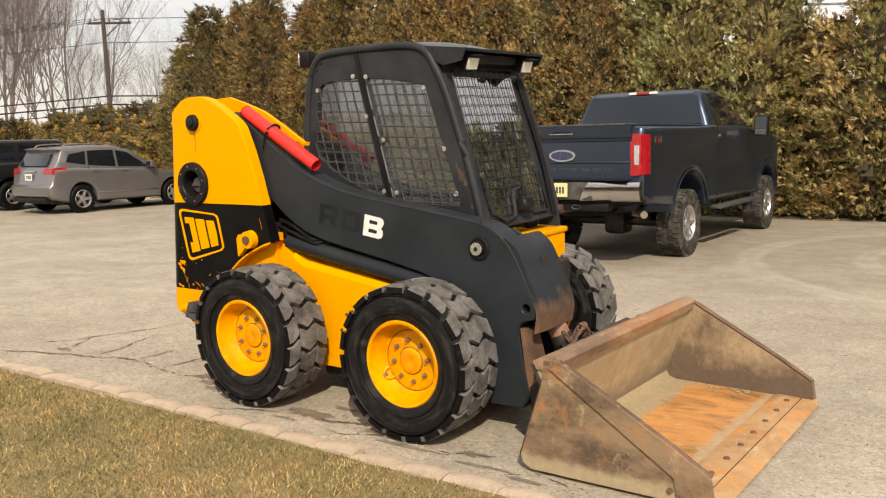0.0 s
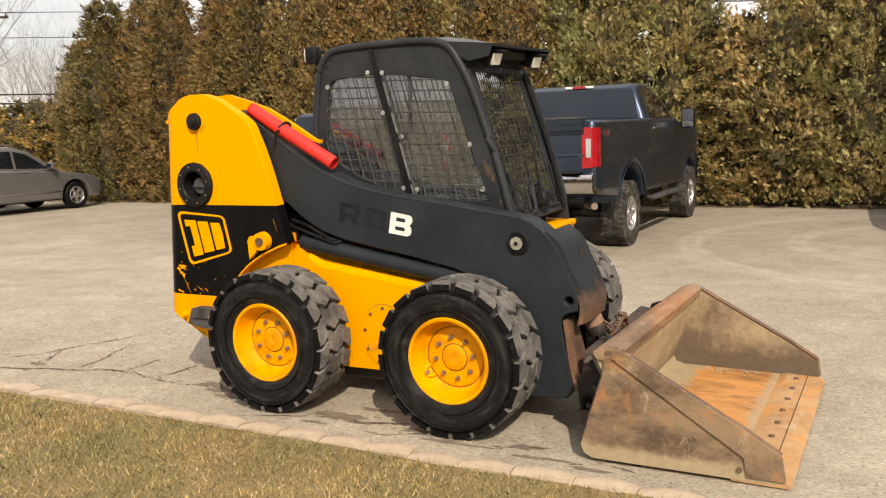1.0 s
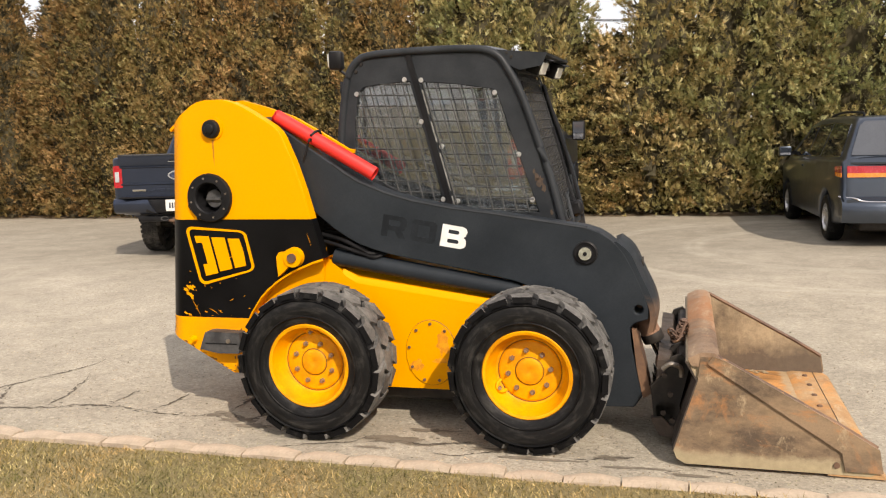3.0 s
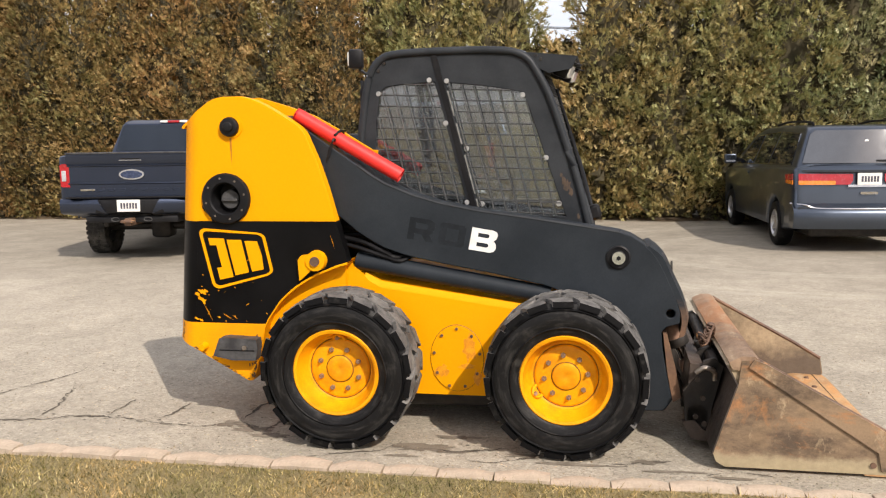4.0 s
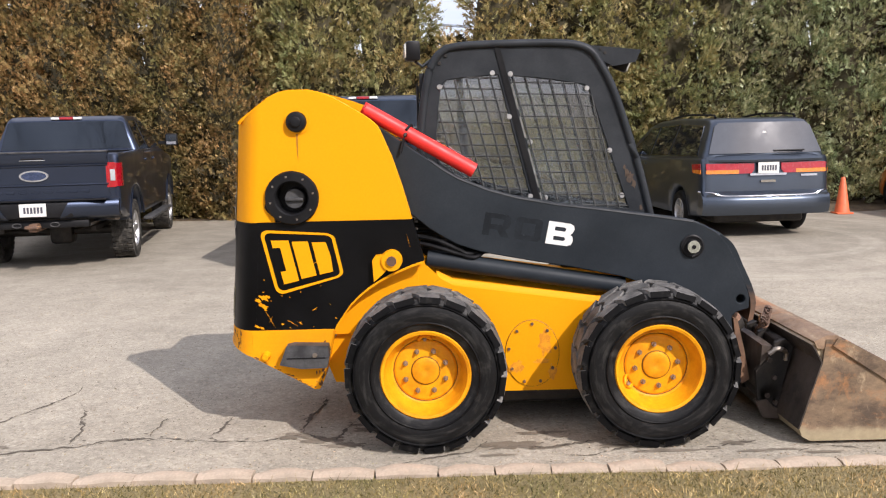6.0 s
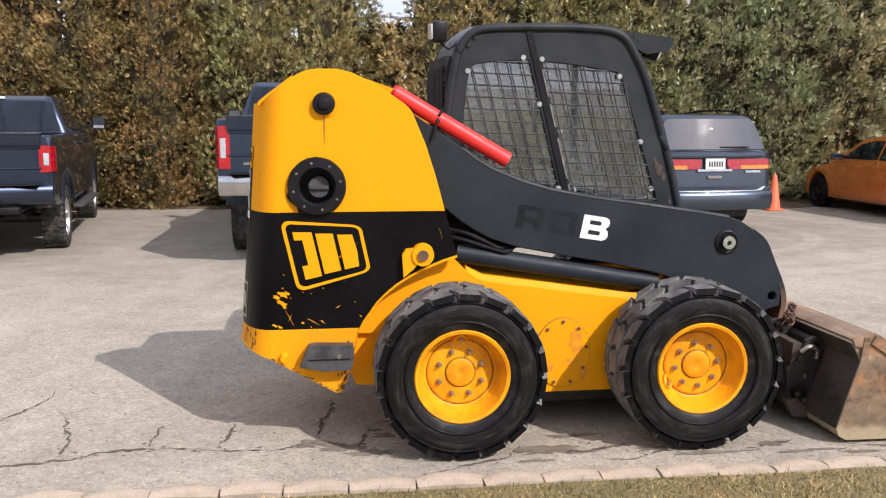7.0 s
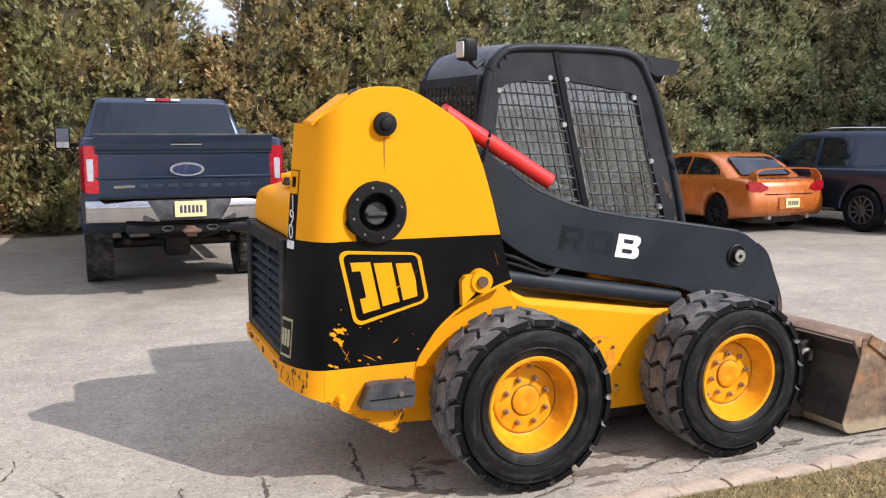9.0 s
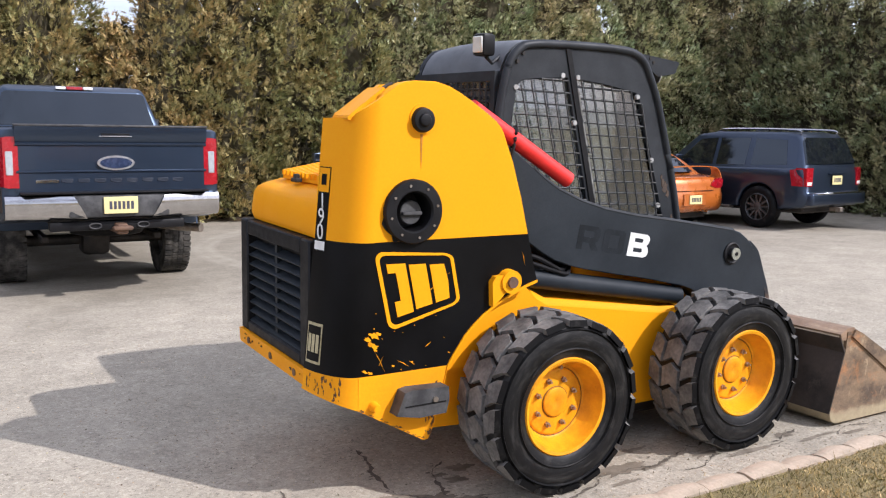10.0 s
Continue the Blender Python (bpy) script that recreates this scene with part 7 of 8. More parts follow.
        # tail lamp
        z0, z1 = lamp
        bm = bmesh.new()
        xs = [rear - 0.012, rear + 0.01, rear + 0.04, rear + 0.08, rear + 0.12, rear + 0.17]
        rings = [[bm.verts.new(warp(x, s * y, z)) for y, z in ((half - 0.125, z0), (half - 0.03, z0), (half + 0.006, z0 + 0.01), (half + 0.006, z1 - 0.01), (half - 0.03, z1), (half - 0.125, z1))] for x in xs]
        for a, b in zip(rings, rings[1:]):
            for k in range(6):
                bm.faces.new((a[k], a[(k + 1) % 6], b[(k + 1) % 6], b[k]))
        bm.faces.new(rings[0])
        bm.faces.new(rings[-1][::-1])
        tl = part("tail_lamp", bm, M_TAIL, t)
        a, b = (half - 0.118, half - 0.055) if s > 0 else (-half + 0.055, -half + 0.118)
        part("lamp_lens", boxes((rear - 0.017, rear, a, b, z0 + 0.25 * (z1 - z0), z0 + 0.72 * (z1 - z0)), off=0.006), M_LAMPW, tl)
        part("wheel_lip", tube(bmesh.new(), [warp(x, s * (half + 0.004), z) for x, z in arc(0, R + 0.03, ra + 0.004, 14, 166, 16)], 0.011, 6), paint, t)
        part("wheel_lip", tube(bmesh.new(), [warp(x, s * (half + 0.004), z) for x, z in arc(wb, R + 0.03, ra + 0.004, 14, 166, 16)], 0.011, 6), paint, t)
    part("windscreen", end_panel([(-rw, belt + 0.02), (rw, belt + 0.02), (rw - 0.10, roof_z - 0.09), (-rw + 0.10, roof_z - 0.09)], lambda z: wind - 0.02 - (z - belt) * (wind - cab1) / (roof_z - belt), 0.0, 0.03), M_TINT, t)
    if chrome:
        for text, dx, ink in (("4", 0.0, M_SILVER), ("X", 0.095, M_TAIL), ("4", 0.19, M_SILVER)):
            text_mesh("decal", text, 0.13, ink, t, Matrix.Translation((rear + 0.30 + dx, -half - 0.008, gate_z - 0.17)) @ pose(0, 0, 0, 90), 0.001)
    # tailgate with its ribs
    gate = part("tailgate", end_panel(rect(-half + 0.135, half - 0.135, bz + 0.06, gate_z - 0.03, 0.02), lambda z: rear, 0.010), paint, t)
    gz = gate_z - bz
    part("gate_rib", boxes((rear - 0.024, rear - 0.005, -half + 0.14, half - 0.14, bz + 0.36 * gz, bz + 0.40 * gz), off=0.008), paint, gate)
    part("gate_top", plate([(rear - 0.045, gate_z - 0.10), (rear - 0.05, gate_z + 0.01), (rear + 0.06, gate_z + 0.02), (rear + 0.0, gate_z - 0.15)], -half + 0.14, half - 0.14, off=0.008), paint, gate)
    part("gate_cap", boxes((rear - 0.052, rear + 0.07, -half + 0.13, half - 0.13, gate_z + 0.012, gate_z + 0.034), off=0.008, seg=2), M_PLASG, gate)
    part("gate_crease", plate([(rear - 0.010, bz + 0.80 * gz), (rear - 0.030, bz + 0.775 * gz), (rear - 0.026, bz + 0.755 * gz), (rear - 0.008, bz + 0.74 * gz)], -half + 0.14, half - 0.14), paint, gate)
    part("gate_handle", boxes((rear - 0.052, rear - 0.03, -0.13, 0.13, gate_z - 0.085, gate_z - 0.045), off=0.006), M_PLAS, gate)
    part("handle_trim", boxes((rear - 0.056, rear - 0.05, -0.15, 0.15, gate_z - 0.080, gate_z - 0.070), off=0.002), M_ALLOY, gate)
    oval_badge(gate, rear - 0.012, bz + (0.50 if chrome else 0.57) * gz, 0.17, 0.070)
    for k in range(9):
        y = (k - 4) * half * 0.145
        part("embossed_bar", boxes((rear - 0.014, rear - 0.004, y - 0.052, y + 0.052, bz + 0.225 * gz, bz + 0.275 * gz), (rear - 0.016, rear - 0.004, y - 0.04, y + 0.03, bz + 0.215 * gz, bz + 0.23 * gz), off=0.003), M_STAMP if chrome else paint, gate)
    part("script_badge", boxes((rear - 0.016, rear - 0.004, half - 0.50, half - 0.30, bz + 0.215 * gz, bz + 0.265 * gz), off=0.003), M_CHROME, gate)
    # bumper
    b0, b1 = bump
    metal = M_CHROME if chrome else paint
    h_b = b1 - b0
    prof_b = [(rear - 0.12, b0), (rear - 0.17, b0 + 0.06 * h_b), (rear - 0.198, b0 + 0.20 * h_b), (rear - 0.212, b0 + 0.42 * h_b), (rear - 0.216, b0 + 0.62 * h_b), (rear - 0.210, b0 + 0.80 * h_b), (rear - 0.19, b0 + 0.94 * h_b), (rear - 0.15, b1), (rear - 0.02, b1 + 0.01), (rear + 0.0, b0)]
    for s in (-1, 1):
        y0, y1 = (0.29, half - 0.03) if s > 0 else (-half + 0.03, -0.29)
        bm = plate(prof_b, y0, y1, off=0.02, seg=2)
        for v in bm.verts:
            v.co.x += 0.16 * max(0.0, (abs(v.co.y) - half + 0.22) / 0.2) ** 2
            if abs(v.co.y) < 0.5:
                v.co.y += s * 0.13 * (v.co.z - b0) / h_b
        part("bumper_end", bm, metal, t, "polished chrome bumper" if chrome else "")
    part("bumper_pad", boxes((rear - 0.178, rear - 0.005, -half + 0.16, half - 0.16, b1 + 0.004, b1 + 0.022), off=0.006), M_PLAS, t)
    part("bumper_step", boxes((rear - 0.185, rear, -0.46, 0.46, b0 + 0.02, b1 - 0.01), off=0.025, seg=2), M_PLASG if chrome else M_PLAS, t)
    part("tow_frame", boxes((rear - 0.10, rear + 0.02, -0.62, 0.62, b0 - 0.11, b0 - 0.02), off=0.02, seg=2), M_PLAS, t)
    for s in (-1, 1):
        part("tow_loop", tube(bmesh.new(), [(rear - 0.11, s * 0.22 + 0.055 * math.cos(a), b0 - 0.065 + 0.026 * math.sin(a)) for a in np.arange(13) * math.pi / 6], 0.008, 6), M_PLASG, t)
    number_plate(t, rear - 0.195, (b0 + b1) / 2 + 0.015, plate_mat)
    part("hitch", boxes((rear - 0.26, rear + 0.3, -0.05, 0.05, b0 - 0.14, b0 - 0.04), (rear - 0.30, rear - 0.20, -0.09, 0.09, b0 - 0.10, b0 - 0.06), off=0.012), M_RUST, t)
    part("frame_bar", boxes((rear - 0.05, rear + 0.05, -half + 0.42, half - 0.42, b0 - 0.06, b0 - 0.0)), M_DARK, t)
    part("exhaust_pipe", tube(bmesh.new(), [(rear + 0.9, -half + 0.42, 0.62), (rear + 0.5, -half + 0.28, 0.63), (rear + 0.30, -half + 0.12, 0.63)], 0.045, 10), M_STEEL, t)
    # Added dark drum fills the gap under the bed in place of shadow.
    part("underbed_shade_drum", rod((rear + 0.62, 0.0, R + 0.16), (rear + 0.62, 0.0, R + 0.40), 0.37, n=28, off=0.05), M_TYRE, t)
    for s in (-1, 1):
        part("frame_rail", boxes((rear + 0.05, front - 0.6, s * 0.50 - 0.05, s * 0.50 + 0.05, b0 - 0.10, b0 + 0.06)), M_DARK, t)
        part("leaf_spring", boxes((-0.7, 0.7, s * 0.56 - 0.035, s * 0.56 + 0.035, R + 0.05, R + 0.12), off=0.01), M_DARK, t)
    part("axle", rod((0, -half + 0.2, R), (0, half - 0.2, R), 0.06, n=10), M_DARK, t)
    part("axle_case", boxes((-0.16, 0.16, -0.17, 0.13, R - 0.17, R + 0.15), off=0.06, seg=2), M_DARK, t)
    under(t, rear + 0.9, front - 0.5, half * 0.4, R + 0.16, bz + 0.1)
    four_wheels(t, wb, 2 * half - 0.32, R, tyre_w, rim, spokes, M_ALLOY, knobs)
    return t


make_pickup(pose(-0.875, 6.50, 0, 0, 0, 90), "dark navy single-cab heavy pickup truck with chrome bumper", M_NAVY, 3.6, 1.01, -1.55, 4.45, 1.655, 2.160, 0.72, 1.75, 2.55, 0.425, 0.29, 0.235, 8,
            M_PLATE_Y, (1.10, 1.57), (0.80, 1.04), True, 40, 1, 0.30)
make_pickup(pose(-5.02, 6.79, 0, 0, 0, 99.4), "dark blue crew-cab pickup truck with painted bumper", M_NAVY2, 3.68, 1.01, -1.12, 4.55, 1.46, 1.97, 0.62, 2.2, 3.05, 0.395, 0.27, 0.255, 6,
            M_PLATE_W, (1.03, 1.34), (0.66, 0.88), False, 34, 2, 0.2)


def make_car(name, m, label, category, paint, wb, half, body, green, belt, tumble, rear_t, front_t, rc, R, tyre_w, rim, spokes, rim_mat, windows, hull0, hull1):
    """A car from a side profile of the body, one of the upper part, and its side windows."""
    t = thing(name, m, label, category, "cars parked by the hedge")
    xr, xf = min(p[0] for p in body), max(p[0] for p in body)

    def warp(x, y, z):
        f = 1 - tumble * max(0.0, z - belt) - 0.10 * max(0.0, 0.55 - z) ** 1.5
        g = 1 - rear_t * max(0.0, (xr + 0.45 - x) / 0.45) ** 2 - front_t * max(0.0, (x - xf + 0.8) / 0.8) ** 2
        return Vector((x + rc * y * y * min(1.0, max(0.0, (xr + 1.0 - x) / 0.7)), y * f * g, z))

    part("body", slab(body, half, warp), paint, t)
    part("roof", slab(green, half - 0.03, warp, ((0.0, 0.05), (0.02, 0.02), (0.07, 0.004), (0.14, 0.0))), paint, t)
    for s in (-1, 1):
        for w in windows:
            part("side_window", side_panel(w, half - 0.03, warp, s, 0.005), M_TINT, t)
    under(t, xr + 0.3, xf - 0.4, half * 0.7, hull0, hull1)
    four_wheels(t, wb, 2 * half - 0.21, R, tyre_w, rim, spokes, rim_mat)
    return t, warp


def arches(wb, R, ra, sill):
    return [(wb + ra, sill)] + arc(wb, R, ra, 0, 180, 14) + [(wb - ra, sill), (ra, sill)] + arc(0, R, ra, 0, 180, 14) + [(-ra, sill)]


def bend(bm, k):
    """Rounds a straight piece across the car forwards at its ends."""
    bmesh.ops.bisect_plane(bm, geom=bm.verts[:] + bm.edges[:] + bm.faces[:], plane_co=(0, 0, 0), plane_no=(0, 1, 0))
    for y in (-0.7, -0.45, 0.45, 0.7):
        bmesh.ops.bisect_plane(bm, geom=bm.verts[:] + bm.edges[:] + bm.faces[:], plane_co=(0, y, 0), plane_no=(0, 1, 0))
    for v in bm.verts:
        v.co.x += k * v.co.y ** 2 + 0.5 * max(0.0, abs(v.co.y) - 0.72) ** 1.5


def make_van():
    R = 0.325
    body = [(-0.98, 0.33), (-1.02, 0.45), (-1.03, 0.64), (-0.98, 0.68), (-0.97, 0.90), (-0.94, 1.17), (2.9, 1.06), (3.55, 0.97), (3.85, 0.86), (4.02, 0.68), (4.04, 0.42), (3.9, 0.28)] + arches(3.0, R, 0.37, 0.27)
    green = [(-0.93, 1.10), (-0.92, 1.20), (-0.76, 1.63), (-0.70, 1.69), (-0.45, 1.725), (0.9, 1.735), (1.7, 1.70), (2.1, 1.62), (3.1, 1.03)]
    wins = [[(-0.62, 1.20), (-0.48, 1.60), (0.55, 1.63), (0.62, 1.17)], [(0.68, 1.17), (0.62, 1.63), (1.45, 1.62), (1.50, 1.14)], [(1.56, 1.14), (1.52, 1.61), (1.95, 1.56), (2.62, 1.12)]]
    t, warp = make_car("minivan", pose(4.82, 8.22, 0, 0, 0, 93.7), "slate grey minivan with a long red and amber lamp band", "minivan", M_VAN, 3.0, 0.955, body, green, 1.1, 0.40, 0.03, 0.14, 0.07, R, 0.215, 0.20, 6, M_ALLOY, wins, 0.2, 0.6)
    gx = lambda z: -0.92 + (z - 1.20) * 0.37 if z > 1.2 else -0.965 + (z - 0.9) * 0.11  # noqa: E731
    part("rear_window", end_panel([(-0.835, 1.215), (0.835, 1.215), (0.71, 1.60), (0.64, 1.655), (-0.64, 1.655), (-0.71, 1.60)], gx, 0.016, 0.03, 0.07), M_TINT_SKY, t)
    bm = plate([(-0.93, 1.195), (-0.965, 1.175), (-1.012, 1.125), (-1.006, 1.095), (-0.975, 1.083), (-0.90, 1.09)], -0.84, 0.84, off=0.006, seg=2)
    bend(bm, 0.13)
    part("window_ledge", bm, M_VAN, t)
    part("rear_wiper", tube(bmesh.new(), [(-0.92, -0.10, 1.245), (-0.93, -0.55, 1.25)], 0.013, 6), M_PLAS, t)
    for s in (-1, 1):
        pts = lambda a, b, z0, z1: rect(min(s * a, s * b), max(s * a, s * b), z0, z1, 0.008)  # noqa: E731
        lamp = part("tail_lamp", end_panel(pts(0.20, 0.885, 0.985, 1.075), gx, 0.020, 0.12, 0.07), M_TAIL, t, "long red and amber tail lamp")
        part("amber_strip", end_panel(pts(0.42, 0.885, 0.93, 0.984), gx, 0.020, 0.12, 0.07), M_AMBER, lamp)
        part("red_tip", end_panel([(s * 0.20, 0.985), (s * 0.42, 0.985), (s * 0.42, 0.93), (s * 0.24, 0.93)], gx, 0.018, 0.08, 0.07), M_TAIL, lamp)
        part("side_lamp", side_panel([(-0.92, 0.93), (-0.62, 0.94), (-0.60, 1.06), (-0.90, 1.075)], 0.955, warp, s, 0.006), M_TAIL, lamp)
        part("side_amber", side_panel([(-0.92, 0.93), (-0.66, 0.937), (-0.65, 0.985), (-0.92, 0.985)], 0.955, warp, s, 0.010), M_AMBER, lamp)
        mirror(t, 2.45, s * 0.99, 1.12, s, M_VAN, 0.16)
        part("roof_rail", tube(bmesh.new(), curve([(-0.5, s * 0.60, 1.71), (-0.4, s * 0.60, 1.765), (0.6, s * 0.60, 1.785), (1.3, s * 0.60, 1.74)], 4), 0.018, 6), M_PLAS, t)
        part("window_trim", tube(bmesh.new(), [warp(x, s * 0.933, z) for x, z in ((2.62, 1.115), (0.6, 1.16), (-0.64, 1.19), (-0.49, 1.61), (0.55, 1.64), (1.9, 1.575))], 0.008, 5), M_CHROME, t)
        part("door_handle", side_panel(rect(1.62, 1.82, 0.98, 1.01, 0.01), 0.955, warp, s, 0.02, 0.0), M_VAN, t)
    number_plate(t, -0.99, 1.005, M_PLATE_W)
    part("plate_frame", end_panel(rect(-0.27, 0.27, 0.90, 0.93, 0.01), gx, 0.03, 0.04), M_CHROME, t)
    part("gate_handle", end_panel(rect(-0.11, 0.11, 0.80, 0.835, 0.012), lambda z: -0.985, 0.016, 0.03), M_CHROME, t)
    part("script_badge", end_panel(rect(-0.75, -0.5, 0.875, 0.905), gx, 0.012, 0.03, 0.07), M_CHROME, t)
    part("bumper_trim", tube(bmesh.new(), curve([(-0.80, 0.95, 0.672), (-0.90, 0.90, 0.665), (-0.975, 0.80, 0.66), (-1.00, 0.68, 0.618), (-1.045, 0.4, 0.612), (-1.065, 0, 0.612), (-1.045, -0.4, 0.612), (-1.00, -0.68, 0.618), (-0.975, -0.80, 0.66), (-0.90, -0.90, 0.665), (-0.80, -0.95, 0.672)], 4), 0.014, 6), M_CHROME, t)
    bm = plate([(-1.06, 0.34), (-1.095, 0.42), (-1.10, 0.55), (-1.075, 0.60), (-0.985, 0.66), (-0.88, 0.66), (-0.88, 0.34)], -0.945, 0.945, off=0.02, seg=2)
    bend(bm, 0.09)
    part("bumper", bm, M_VAN, t)
    part("sticker", plate(circle(0.0, 1.50, 0.028, 12), gx(1.5) - 0.016, gx(1.5) - 0.011, "x"), M_WHITE, t)


def make_sedan():
    R = 0.305
    body = [(-0.86, 0.30), (-0.93, 0.38), (-0.955, 0.50), (-0.95, 0.60), (-0.92, 0.66), (-0.90, 0.78), (-0.875, 0.86), (-0.83, 0.905), (-0.76, 0.925), (-0.2, 0.955), (1.6, 0.905), (2.1, 0.88), (2.9, 0.76), (3.3, 0.62), (3.42, 0.48), (3.40, 0.30), (3.25, 0.22)] + arches(2.667, R, 0.35, 0.21)
    green = [(-0.42, 0.88), (-0.30, 0.97), (0.05, 1.18), (0.32, 1.31), (0.55, 1.358), (0.95, 1.372), (1.35, 1.335), (1.6, 1.26), (2.3, 0.86)]
    wins = [[(-0.06, 0.985), (0.0, 1.07), (0.14, 1.16), (0.36, 1.25), (0.80, 1.285), (0.85, 0.96)], [(0.90, 0.96), (0.86, 1.285), (1.20, 1.275), (1.50, 1.21), (1.92, 0.95)]]
    t, warp = make_car("sedan", pose(9.40, 8.14, 0, 0, 0, 90.0), "metallic orange sedan with an arched rear spoiler", "sedan", M_ORANGE, 2.667, 0.855, body, green, 0.92, 0.42, 0.05, 0.2, 0.13, R, 0.20, 0.19, 8, M_PLAS, wins, 0.16, 0.5)
    gx = lambda z: -0.36 + (z - 0.97) * 1.55  # noqa: E731
    part("rear_window", end_panel([(-0.56, 0.99), (0.56, 0.99), (0.50, 1.26), (0.40, 1.295), (-0.40, 1.295), (-0.50, 1.26)], gx, 0.03, 0.03, 0.13), M_TINT, t)
    rx = lambda z: -0.89  # noqa: E731
    for s in (-1, 1):
        pts = [(s * 0.46, 0.765), (s * 0.60, 0.712), (s * 0.77, 0.712), (s * 0.83, 0.75), (s * 0.835, 0.85), (s * 0.78, 0.895), (s * 0.63, 0.885), (s * 0.50, 0.82)]
        lamp = part("tail_lamp", end_panel(pts, rx, 0.016, 0.12, 0.13), M_TAIL, t, "red oval tail lamp")
        part("lamp_round", end_panel(circle(s * 0.66, 0.785, 0.03, 16), rx, 0.020, 0.05, 0.13), M_TAILDARK, lamp)
        mirror(t, 1.90, s * 0.84, 0.93, s, M_PLASG, 0.12)
        part("tail_pipe", rod((-0.88, s * 0.42, 0.27), (-0.70, s * 0.42, 0.28), 0.036, n=14), M_CHROME, t)
        for x in (0.06, 0.98):
            part("door_handle", side_panel(rect(x, x + 0.17, 0.835, 0.86, 0.01), 0.855, warp, s, 0.018, 0.0), M_ORANGE, t)
        part("bumper_seam", side_panel([(-0.80, 0.655), (-0.40, 0.645), (-0.40, 0.652), (-0.80, 0.662)], 0.855, warp, s, 0.0015, 0.004), M_PLAS, t)
        part("door_seam", side_panel([(0.87, 0.28), (0.878, 0.28), (0.878, 0.93), (0.87, 0.93)], 0.855, warp, s, 0.0015, 0.004), M_PLAS, t)
    # spoiler: one arched blade that bends down into the boot lid
    line = curve([(0, -0.70, 0.90), (0, -0.70, 0.97), (0, -0.66, 1.045), (0, -0.56, 1.085), (0, -0.3, 1.105), (0, 0, 1.11), (0, 0.3, 1.105), (0, 0.56, 1.085), (0, 0.66, 1.045), (0, 0.70, 0.97), (0, 0.70, 0.90)], 4)
    bm = bmesh.new()
    rings = []
    for i, p in enumerate(line):
        d = (line[min(i + 1, len(line) - 1)] - line[max(i - 1, 0)]).normalized()
        up = Vector((0, -d.z, d.y))
        w = 0.085 + 0.05 * max(0.0, (1.05 - p.z) / 0.15)
        rings.append([bm.verts.new(Vector((-0.80 + 0.10 * p.y * p.y, 0, 0)) + p + Vector((u * w, 0, 0)) + up * v) for u, v in ((-1, -0.004), (-1, 0.012), (-0.4, 0.018), (0.5, 0.014), (1, 0.0), (0.4, -0.012))])
    for a, b in zip(rings, rings[1:]):
        for k in range(6):
            bm.faces.new((a[k], a[(k + 1) % 6], b[(k + 1) % 6], b[k]))
    bm.faces.new(rings[0])
    bm.faces.new(rings[-1][::-1])
    part("spoiler", bm, M_ORANGE, t)
    number_plate(t, -0.955, 0.52, M_PLATE_Y)
    part("plate_recess", boxes((-0.95, -0.93, -0.28, 0.28, 0.41, 0.63), off=0.008), M_ORANGE, t)
    part("trunk_seam", end_panel(rect(-0.52, 0.52, 0.672, 0.680), lambda z: -0.918, 0.004, 0.02, 0.13), M_PLAS, t)


